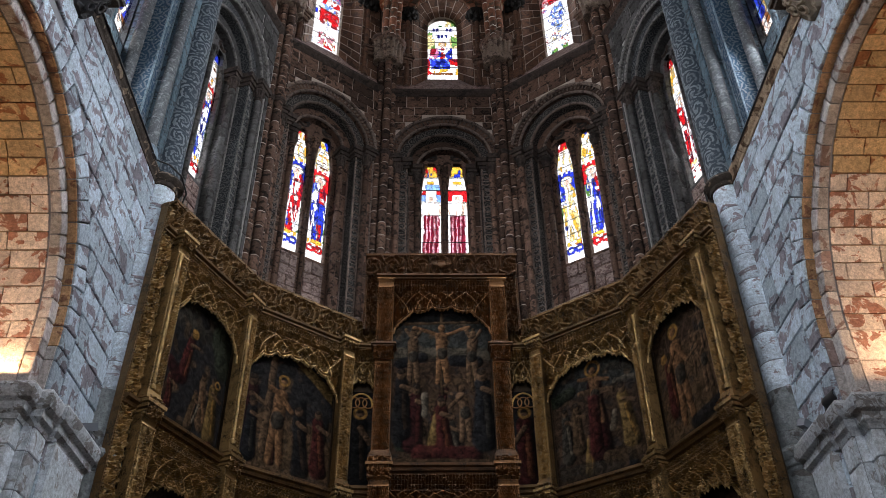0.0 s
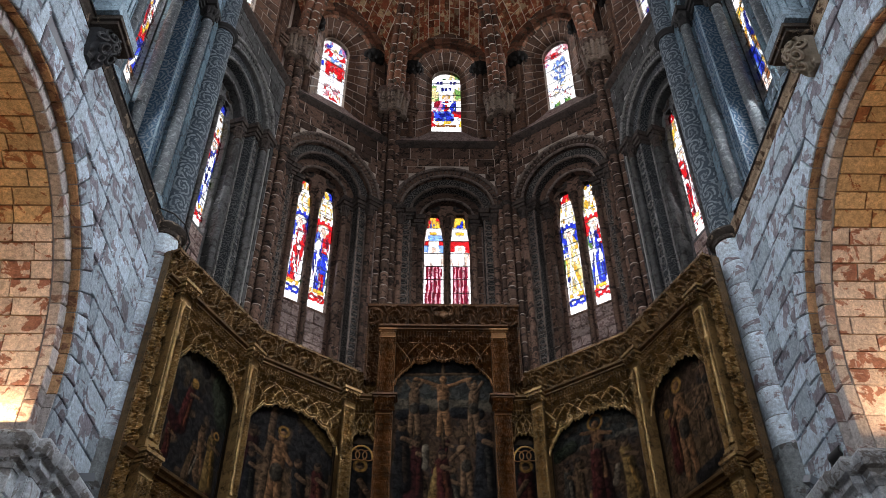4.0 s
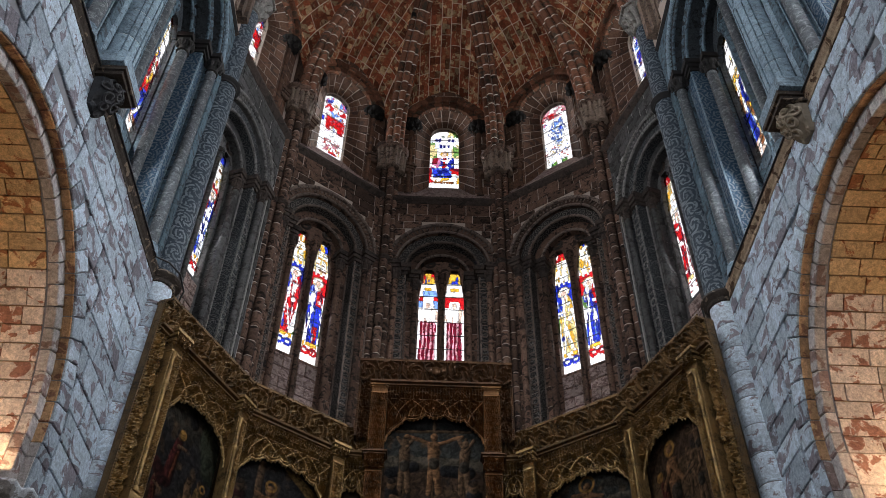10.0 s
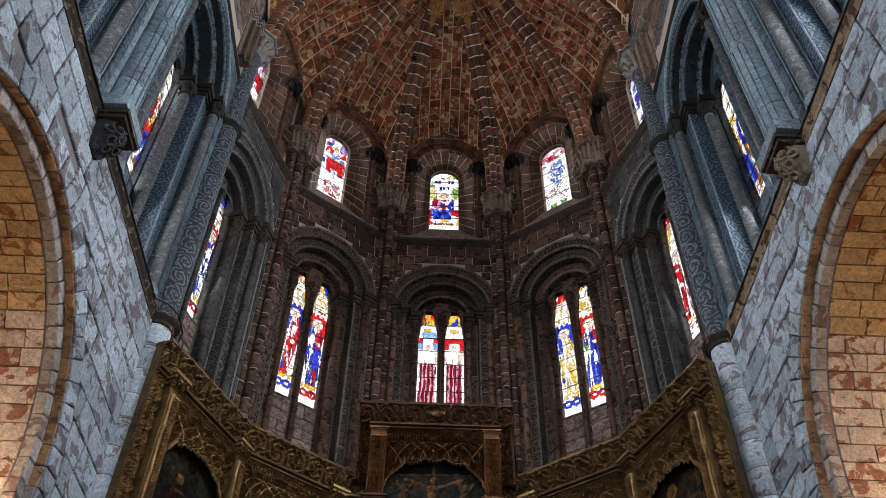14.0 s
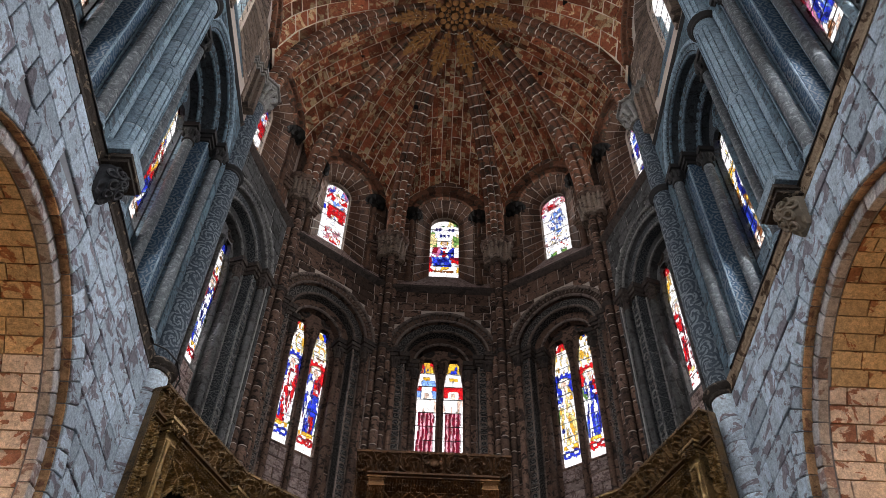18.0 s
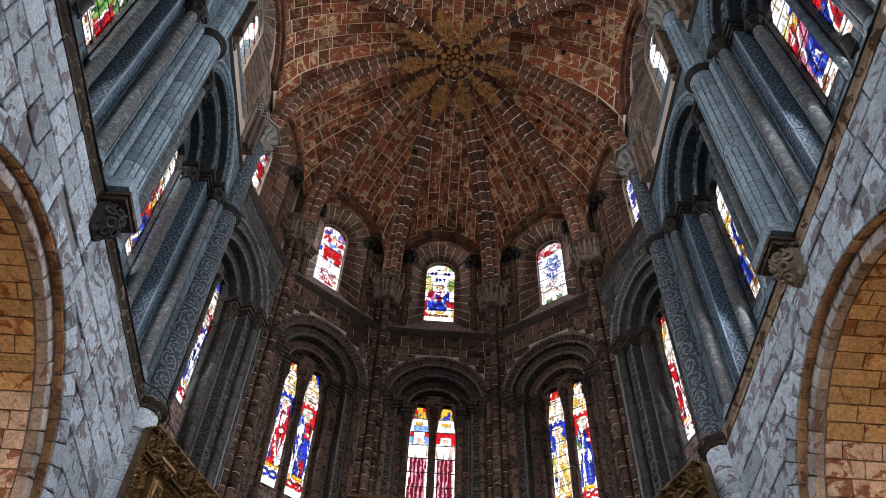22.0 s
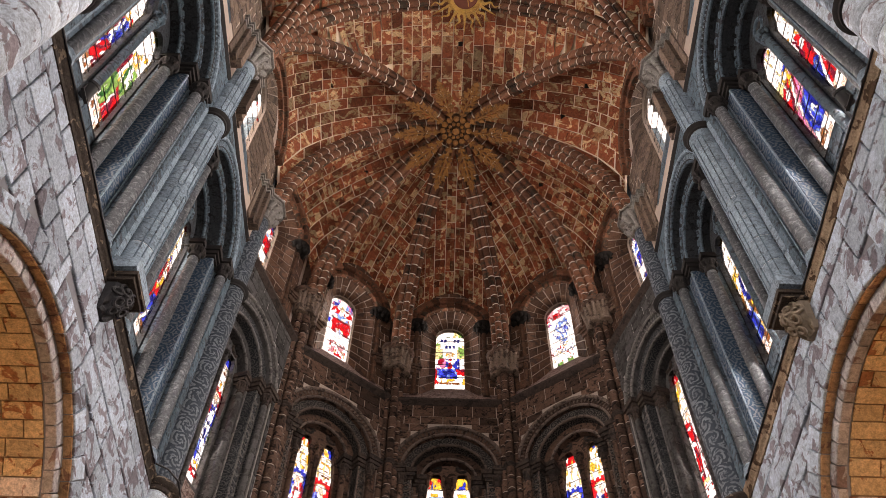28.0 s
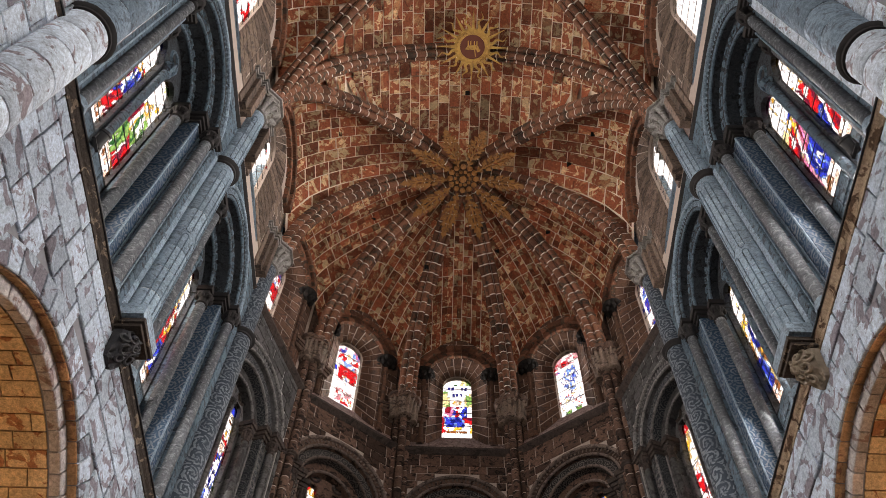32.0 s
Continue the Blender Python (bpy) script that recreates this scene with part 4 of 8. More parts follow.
    for s in (-1, 1):
        for za, zb in ((6.42, zs), (4.0, 6.05)):
            z = za
            while z < zb - 0.05:
                h = min(rng.uniform(0.36, 0.5), zb - z)
                if zb - z - h < 0.1:
                    h = zb - z
                g = Geo()
                g.box((-0.165, 0, -h / 2 + 0.006), (0.165, 0.17, h / 2 - 0.006), 0.012)
                part("jamb_stone", g, CHOIR if za > 6 else PIL_STONE, wall, m=pose(s * (r + 0.171), -0.012, z + h / 2))
                g = Geo()
                a, b = sorted((s * (r - 0.022), s * (r - 0.002)))
                g.box((a, 0.022, z + 0.006), (b, 0.122, z + h - 0.006))
                part("soffit_stone", g, SOFFIT if za > 6 else PIL_STONE, wall)
                g = Geo()
                g.box((-0.10, 0, -h / 2 + 0.006), (0.105, 0.14, h / 2 - 0.006), 0.012)
                part("jamb_stone", g, SOFFIT if za > 6 else PIL_STONE, wall, m=pose(s * (r - 0.1), 0.125, z + h / 2))
                z += h
    return wall


lower_wall(-1, 6.20, 7.02, 2.64, "wall_north")
lower_wall(1, 6.45, 7.30, 2.70, "wall_south")


def moulding(name, frames, profile, mat, label, category="moulding"):
    g = Geo()
    g.sweep(frames, profile)
    return tagged(part(name, g, mat), label, category, kind="structure")


for sx in (-1, 1):
    X = WALL_X[sx]
    q = (-sx, 0, 0)                                # out of the wall into the room
    f = [((X, y, Z_STRING), (0, 0, 1), q) for y in (-16, 0, YB - 0.35, YC - 0.2)]
    moulding("string_course", f, [(-0.13, -0.05), (-0.13, 0.02), (-0.08, 0.03), (-0.04, 0.06), (0.0, 0.08), (0.04, 0.08), (0.07, 0.02), (0.07, -0.05)], BROWN_MOULD if sx < 0 else RUST_MOULD,
             "dark brown moulded string course along the choir wall" if sx < 0 else "rust-brown worn string course along the choir wall")
    # impost moulding: out of the depth of the arch, round its stepped jamb, along the wall to the shaft
    yj, rj = (6.20, 2.64) if sx < 0 else (6.45, 2.70)
    plan = [(X + sx * 3.3, yj + rj - 0.20), (X + sx * 0.13, yj + rj - 0.20), (X + sx * 0.13, yj + rj), (X, yj + rj), (X, yj + rj + 0.36), (X - sx * 0.05, yj + rj + 0.36), (X - sx * 0.05, YC - 0.12)]
    frames = []
    for i, p in enumerate(plan):
        dirs = []
        if i:
            dirs.append((Vector(p) - Vector(plan[i - 1])).normalized())
        if i < len(plan) - 1:
            dirs.append((Vector(plan[i + 1]) - Vector(p)).normalized())
        norms = [Vector((d.y, -d.x)) * -sx for d in dirs]     # into the room
        nrm = sum(norms, Vector((0, 0)))
        nrm = nrm / max(nrm.length_squared / len(norms), 1e-6) if len(norms) > 1 else norms[0]
        frames.append(((p[0], p[1], 6.22), (0, 0, 1), (nrm.x, nrm.y, 0)))
    moulding("impost", frames, [(-0.24, -0.04), (-0.24, 0.02), (-0.19, 0.04), (-0.15, 0.09), (-0.07, 0.10), (-0.04, 0.16), (0.03, 0.19), (0.09, 0.20), (0.14, 0.17), (0.19, 0.05), (0.19, -0.04)], IMPOST_STONE,
             "weathered grey stone impost moulding round the arch pier")
    g = Geo()
    a, b = sorted((X + sx * 0.02, X - sx * 0.10))
    g.box((a, yj + rj + 0.40, 0.0), (b, YC - 0.30, 5.99))
    tagged(part("pilaster", g, PIL_STONE), "grey stone pilaster strip below the impost", "pilaster", kind="structure")


# ---- piers and shafts ----
def drums(parent, cx, cy, r, z0, z1, mat, h=0.55, name="drum", n=18, gap=0.008, joint=None):
    z = z0
    if joint is not None:
        g = Geo()
        g.turned((cx, cy), [(r - 0.012, z0), (r - 0.012, z1)], n)
        part("mortar_core", g, joint, parent)
    count = max(1, round((z1 - z0) / h))
    step = (z1 - z0) / count
    key = ("drum", round(r, 3), round(step, 3), mat.name, n)
    if key not in STONES:
        g = Geo()
        g.turned((0, 0), [(r * 0.6, gap), (r - 0.006, gap), (r, gap + 0.008), (r, step - gap - 0.008), (r - 0.006, step - gap), (r * 0.6, step - gap)], n)
        STONES[key] = g.mesh(name, mat, True)
    for i in range(count):
        part(name, STONES[key], None, parent, m=pose(cx + rng.uniform(-.003, .003), cy + rng.uniform(-.003, .003), z0 + i * step, 0, 0, rng.uniform(0, 360)))


def shaft_tube(parent, name, cx, cy, r, z0, z1, mat, n=20):
    g = Geo()
    g.turned((cx, cy), [(r, z0), (r, z1)], n)
    return part(name, g, mat, parent, smooth=True)


def ring(parent, cx, cy, r, z, mat, s=1.0, name="shaft_ring"):
    g = Geo()
    g.turned((cx, cy), [(r * 0.9, z - 0.16 * s), (r + 0.03 * s, z - 0.14 * s), (r + 0.04 * s, z - 0.08 * s), (r + 0.10 * s, z - 0.04 * s), (r + 0.12 * s, z), (r + 0.10 * s, z + 0.05 * s), (r + 0.03 * s, z + 0.09 * s), (r * 0.9, z + 0.10 * s)], 24)
    return part(name, g, mat, parent, smooth=True)


def bell(parent, cx, cy, r, z0, z1, mat, lobes=10, wide=1.75):
    """The fluted bell of a capital: upright cones that swell out of the shaft to a scalloped rim."""
    g = Geo()
    n = lobes * 6
    levels = [(-0.04, 0.3, 0), (-0.03, 1.0, 0), (0.0, 1.16, 0), (0.05, 1.16, 0), (0.08, 1.02, 0), (0.25, 1.10, 0.10), (0.5, 1.28, 0.22), (0.75, 0.5 + wide * 0.5, 0.32), (0.93, wide * 0.97, 0.34), (1.0, wide, 0.30)]
    for t, k, fl in levels:
        for i in range(n):
            b = 2 * math.pi * i / n
            rr = r * k * (1 - fl * (1 - abs(math.sin(b * lobes / 2))) ** 1.5)
            g.v.append((cx + rr * math.cos(b), cy + rr * math.sin(b), z0 + (z1 - z0) * t))
    for j in range(len(levels) - 1):
        for i in range(n):
            g.f.append((j * n + i, j * n + (i + 1) % n, (j + 1) * n + (i + 1) % n, (j + 1) * n + i))
            g.uv.append([(0, 0)] * 4)
            g.m.append(0)
    return part("capital", g, mat, parent, smooth=True)


def abacus(parent, cx, cy, w, z0, z1, a, mat):
    """A stepped eight-sided slab on a capital."""
    g = Geo()
    h = z1 - z0
    for r0, r1, t0, t1 in ((0.90, 0.90, 0.0, 0.25), (0.90, 1.0, 0.25, 0.45), (1.0, 1.0, 0.45, 0.62), (1.12, 1.12, 0.62, 1.0)):
        g.turned((0, 0), [(0.0, z0 + h * t0), (w * r0, z0 + h * t0), (w * r1, z0 + h * t1), (0.0, z0 + h * t1)], 8, 22.5, 382.5)
    return part("abacus", g, mat, parent, m=pose(cx, cy, 0, 0, 0, -a))


def scalloped_abacus(parent, cx, cy, r, z0, z1, mat):
    """A round moulded slab, rolls over a hollow; side by side they give the wavy edge of a cluster."""
    g = Geo()
    h = z1 - z0
    prof = [(0.80, 0.0), (0.92, 0.04), (0.96, 0.16), (0.90, 0.28), (0.86, 0.36), (0.97, 0.46), (1.05, 0.62), (1.07, 0.80), (1.02, 0.95), (0.90, 1.0), (0.02, 1.0)]
    g.turned((cx, cy), [(r * k, z0 + h * t) for k, t in prof], 24)
    return part("abacus", g, mat, parent, smooth=True)


def fluted_capital(parent, cx, cy, r, z0, z1, a, mat, lobes=12, wide=1.75):
    bell(parent, cx, cy, r, z0 + 0.20, z1 - 0.16, mat, 12, wide)
    abacus(parent, cx, cy, r * wide * 1.02, z1 - 0.18, z1 + 0.02, a, mat)


# apse piers: three thin shafts each
for a in (-54, -18, 18, 54):
    s, c = math.sin(radians(a)), math.cos(radians(a))
    pier = thing("apse_pier", "smoke-dark clustered stone pier with three thin shafts", "pier", kind="structure")
    rp = RF / math.cos(radians(18))
    g = Geo()
    g.box((-0.24, 0.05, 5.0), (0.24, 1.5, 24.5))
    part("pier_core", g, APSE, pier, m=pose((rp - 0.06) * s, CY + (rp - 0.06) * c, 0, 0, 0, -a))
    for off, fwd, r in ((-0.165, 0.0, 0.075), (0, 0.085, 0.10), (0.165, 0.0, 0.075)):
        px, py = (rp - 0.05 - fwd) * s + off * c, CY + (rp - 0.05 - fwd) * c - off * s
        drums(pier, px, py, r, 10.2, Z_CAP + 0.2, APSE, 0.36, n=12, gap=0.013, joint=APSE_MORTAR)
        ring(pier, px, py, r, Z_IMPOST - 0.12, DARK_MOULD, 0.5)
    for off, fwd, r in ((-0.23, 0.0, 0.14), (0, 0.12, 0.165), (0.23, 0.0, 0.14)):
        px, py = (rp - 0.05 - fwd) * s + off * c, CY + (rp - 0.05 - fwd) * c - off * s
        bell(pier, px, py, r, Z_CAP + 0.22, Z_SPRING - 0.10, CAPITAL, 9, 1.55)
        scalloped_abacus(pier, px, py, r * 1.62, Z_SPRING - 0.12, Z_SPRING + 0.14, CAP_EDGE)
    # square imposts of the wall ribs, stepped back on either hand
    for e in (-1, 1):
        g = Geo()
        for k, (z0, z1) in enumerate(((-0.56, -0.42), (-0.42, -0.34), (-0.34, -0.24))):
            o = 0.03 * k
            g.box((e * 0.52 - 0.12 - o, 0.02 - o, Z_SPRING + z0), (e * 0.52 + 0.12 + o, 0.5, Z_SPRING + z1 - 0.004))
        part("stepped_impost", g, CAP_EDGE, pier, m=pose((rp - 0.06) * s, CY + (rp - 0.06) * c, 0, 0, 0, -a))

for sx in (-1, 1):
    X = WALL_X[sx]
    side = "north" if sx < 0 else "south"
    # full-height shaft at the mouth of the apse, foliate above the ring
    pier = thing("choir_pier", "tall round choir shaft, pale below and carved with foliage above", "pier", kind="structure")
    cx = X - sx * 0.04
    drums(pier, cx, YC, 0.235, 7.22, Z_STRING - 0.15, SHAFT, 0.47, n=24, joint=CHOIR_MORTAR)
    drums(pier, cx, YC, 0.245, 0.0, 6.1, SHAFT_DARK, 0.6, n=24)
    shaft_tube(pier, "dark_drum", cx, YC, 0.238, 6.1, 7.25, SHAFT_DARK)
    ring(pier, cx, YC, 0.245, 6.32, SHAFT_DARK, 1.1)
    ring(pier, cx, YC, 0.235, Z_STRING - 0.02, BROWN_MOULD, 1.0)
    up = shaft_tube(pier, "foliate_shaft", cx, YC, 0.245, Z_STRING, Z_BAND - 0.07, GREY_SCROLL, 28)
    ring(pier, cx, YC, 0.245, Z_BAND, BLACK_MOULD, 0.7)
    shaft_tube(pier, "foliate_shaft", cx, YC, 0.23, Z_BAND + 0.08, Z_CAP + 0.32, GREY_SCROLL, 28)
    fluted_capital(pier, cx, YC, 0.235, Z_CAP + 0.1, Z_SPRING, 90 * sx, CAP_GREY, 9, 2.05)
    for off, out in ((0.50, 0.26), (0.66, 0.17), (0.82, 0.08)):
        for e in (sx,):
            g = Geo()
            for dz, k in ((-0.20, 0.0), (-0.12, 0.03), (-0.05, 0.06)):
                g.box((e * off - 0.10 - k, -out - k, Z_SPRING + dz), (e * off + 0.10 + k, 0.12, Z_SPRING + dz + 0.065))
            part("stepped_impost", g, CAP_GREY, pier, m=pose(X, YC, 0, 0, 0, -90 * sx))
            g = Geo()
            g.box((e * off - 0.08, -out, Z_UPPER + 0.12), (e * off + 0.08, 0.12, Z_SPRING - 0.21))
            part("wall_respond", g, CLER, pier, m=pose(X, YC, 0, 0, 0, -90 * sx))
    g = Geo()
    g.box((-0.42, 0.02, 0.0), (0.42, 1.2, 24.6))
    part("pier_core", g, UPPER, pier, m=pose(X + sx * 0.04, YC, 0, 0, 0, -90 * sx))
    # corbelled shaft in the middle of the wall
    pier = thing("corbelled_shaft", "smooth grey round wall shaft standing on a carved corbel", "shaft", kind="structure")
    cx = X - sx * 0.06
    drums(pier, cx, YB, 0.25, Z_STRING + 0.28, Z_BAND - 0.12, UPPER_PALE, 0.62, n=24, joint=UPPER_MORTAR)
    drums(pier, cx, YB, 0.235, Z_BAND + 0.08, Z_CAP + 0.32, UPPER_PALE, 0.62, n=24, joint=UPPER_MORTAR)
    for off in (-0.33, 0.33):
        drums(pier, cx + sx * 0.1, YB + off, 0.085, Z_STRING + 0.28, Z_BAND - 0.12, UPPER_PALE, 0.62, n=12)
    ring(pier, cx, YB, 0.25, Z_BAND, BLACK_MOULD, 0.7)
    fluted_capital(pier, cx, YB, 0.235, Z_CAP + 0.1, Z_SPRING, 90 * sx, CAP_GREY, 9, 2.05)
    for off, out in ((0.50, 0.26), (0.66, 0.17), (0.82, 0.08)):
        for e in (-1, 1):
            g = Geo()
            for dz, k in ((-0.20, 0.0), (-0.12, 0.03), (-0.05, 0.06)):
                g.box((e * off - 0.10 - k, -out - k, Z_SPRING + dz), (e * off + 0.10 + k, 0.12, Z_SPRING + dz + 0.065))
            part("stepped_impost", g, CAP_GREY, pier, m=pose(X, YB, 0, 0, 0, -90 * sx))
            g = Geo()
            g.box((e * off - 0.08, -out, Z_UPPER + 0.12), (e * off + 0.08, 0.12, Z_SPRING - 0.21))
            part("wall_respond", g, CLER, pier, m=pose(X, YB, 0, 0, 0, -90 * sx))
    # long sunk flutes with raised rims on the face of the shaft
    g = Geo()
    for zz0, zz1 in ((11.5, 13.6), (13.8, 16.1), (16.8, 18.9)):
        for a in (-50, 0, 50):
            base_a = 180 if sx > 0 else 0
            loop = [(-1, zz0), (-1, zz1), (-0.5, zz1 + 0.06), (0.5, zz1 + 0.06), (1, zz1), (1, zz0), (0.5, zz0 - 0.06), (-0.5, zz0 - 0.06), (-1, zz0)]
            fr = []
            for q, (e, z) in enumerate(loop):
                t = radians(base_a + a + e * 11)
                rr = 0.25 if z < Z_BAND else 0.235
                fr.append(((cx + rr * math.cos(t), YB + rr * math.sin(t), z), (math.cos(t), math.sin(t), 0), (-math.sin(t) * (1 if abs(e) == 1 else 0), math.cos(t) * (1 if abs(e) == 1 else 0), 0 if abs(e) == 1 else 1)))
            g.sweep(fr, [(-0.004, -0.011), (0.010, -0.006), (0.010, 0.006), (-0.004, 0.011)], caps=False)
    part("flute_rim", g, UPPER, pier)
    g = Geo()
    g.box((-0.5, 0.02, Z_STRING), (0.5, 1.2, 24.6))
    part("pier_core", g, UPPER, pier, m=pose(X + sx * 0.02, YB, 0, 0, 0, -90 * sx))
    g = Geo()
    g.box((-0.36, -0.38, Z_STRING + 0.07), (0.36, 0.02, Z_STRING + 0.30))
    g.box((-0.33, -0.35, Z_STRING + 0.30), (0.33, 0.02, Z_STRING + 0.34))
    part("plinth", g, UPPER_PALE, pier, m=pose(X, YB, 0, 0, 0, -90 * sx))
    # great pier next to the camera
    pier = thing("crossing_pier", "massive pale stone pier with a round shaft and dark ring", "pier", kind="structure")
    cx = X - sx * 0.10
    drums(pier, cx, YA, 0.31, 0.0, 11.4, SHAFT, 0.5, n=28, joint=CHOIR_MORTAR)
    ring(pier, cx, YA, 0.31, 11.5, BLACK_MOULD, 0.55)
    drums(pier, cx, YA, 0.30, 11.62, Z_CAP + 0.22, SHAFT_BLUE, 0.6, n=28, joint=UPPER_MORTAR)
    fluted_capital(pier, cx, YA, 0.30, Z_CAP, Z_SPRING, 90 * sx, CAPITAL)
    g = Geo()
    g.box((-0.62, -0.02, 0.0), (0.5, 1.2, 24.6)) if sx < 0 else g.box((-0.5, -0.02, 0.0), (0.62, 1.2, 24.6))
    core = part("pier_core", g, CHOIR_MORTAR, pier, m=pose(X, YA - 0.05, 0, 0, 0, -90 * sx))
    ashlar(core, -0.60, 0.48, 8.0, 16.0, SHAFT, 0.45, (0.5, 0.6), None, 0.05)
    for ob in core.children:
        ob.location.y -= 0.03
    # upper wall west of the pier
    g = Geo()
    a, b = sorted((X, X + sx * 1.0))
    g.box((a, -16, Z_STRING), (b, YA - 0.4, 26.0))
    tagged(part("wall_nave_" + side, g, SHELL), "plain stone nave wall", "wall", kind="structure")

# ---- vault ----
BOSS = Vector((0.0, 10.35, Z_CROWN))
SUNP = Vector((0.0, YB, Z_CROWN - 0.05))
CAPS = {"C-": Vector((XL + 0.30, YC, Z_SPRING)), "C+": Vector((XR - 0.30, YC, Z_SPRING)),
        "B-": Vector((XL + 0.32, YB, Z_SPRING)), "B+": Vector((XR - 0.32, YB, Z_SPRING)),
        "A-": Vector((XL + 0.30, YA, Z_SPRING)), "A+": Vector((XR - 0.30, YA, Z_SPRING))}
for a in (-54, -18, 18, 54):
    CAPS[str(a)] = Vector((4.42 * math.sin(radians(a)), CY + 4.42 * math.cos(radians(a)), Z_SPRING))
BOSS2 = Vector((0.0, YA, Z_CROWN))


def rib_point(cap, top, s):
    """Along a round rib from capital to boss, s from 0 to 1."""
    a = s * math.pi / 2
    h = 1 - math.cos(a)
    return Vector((cap.x + (top.x - cap.x) * h, cap.y + (top.y - cap.y) * h, cap.z + (top.z - cap.z) * math.sin(a)))


def rib_frames(cap, top, s0, s1, n):
    out = []
    across = Vector((-(top.y - cap.y), top.x - cap.x, 0)).normalized()
    for i in range(n + 1):
        s = s0 + (s1 - s0) * i / n
        p = rib_point(cap, top, s)
        t = (rib_point(cap, top, min(1, s + 0.01)) - rib_point(cap, top, max(0, s - 0.01))).normalized()
        down = across.cross(t)
        if down.z > 0 or (abs(down.z) < 1e-3 and down.dot(Vector((top.x - cap.x, top.y - cap.y, 0))) < 0):
            down = -down
        out.append((p, across, down))
    return out


def bump_profile(rolls):
    """Rib section: a row of round rolls hanging from a flat bed."""
    left = sorted(rolls, key=lambda r: r[1])
    prof = []
    for r, x, d in left:
        for k in range(6):
            a = math.pi * (1 - k / 5)
            prof.append((x + r * math.cos(a), d + r * math.sin(a)))
    x0, x1 = prof[0][0], prof[-1][0]
    return [(x0, -0.14)] + prof + [(x1, -0.14)]


TRIPLE = [(0.068, -0.155, 0.02), (0.085, 0.0, 0.13), (0.068, 0.155, 0.02)]
SMALL = [(0.080, -0.165, 0.02), (0.098, 0.0, 0.12), (0.080, 0.165, 0.02)]


def rib(name, cap, top, rolls, count, label, mat=None):
    prof = bump_profile(rolls)
    core = [(p * 0.94, q - 0.010) for p, q in prof]
    g = Geo()
    g.sweep(rib_frames(cap, top, 0, 1, 28), core, caps=False)
    ob = tagged(part(name, g, RIB_MORTAR), label, "rib", kind="structure")
    for i in range(count):
        s0, s1 = i / count, (i + 1) / count
        e = 0.0028
        g = Geo()
        g.sweep(rib_frames(cap, top, s0 + e * 0.8, s1 - e * 0.8, 2), prof)
        part("rib_stone", g, mat or RIB, ob, smooth=True)
    return ob


for key in ("-54", "-18", "18", "54"):
    rib("vault_rib", CAPS[key], BOSS, SMALL, 23, "red-brown stone apse rib with pale mortar joints")
for key in ("C-", "C+"):
    rib("vault_rib", CAPS[key], BOSS, TRIPLE, 24, "roll-moulded transverse stone rib with pale mortar joints")
for key in ("B-", "B+"):
    rib("vault_rib", CAPS[key], BOSS, TRIPLE, 26, "roll-moulded diagonal stone rib with pale mortar joints")
    rib("vault_rib", CAPS[key], SUNP, TRIPLE, 24, "roll-moulded transverse stone rib with pale mortar joints")
    rib("vault_rib", CAPS[key], BOSS2, TRIPLE, 26, "roll-moulded diagonal stone rib with pale mortar joints")


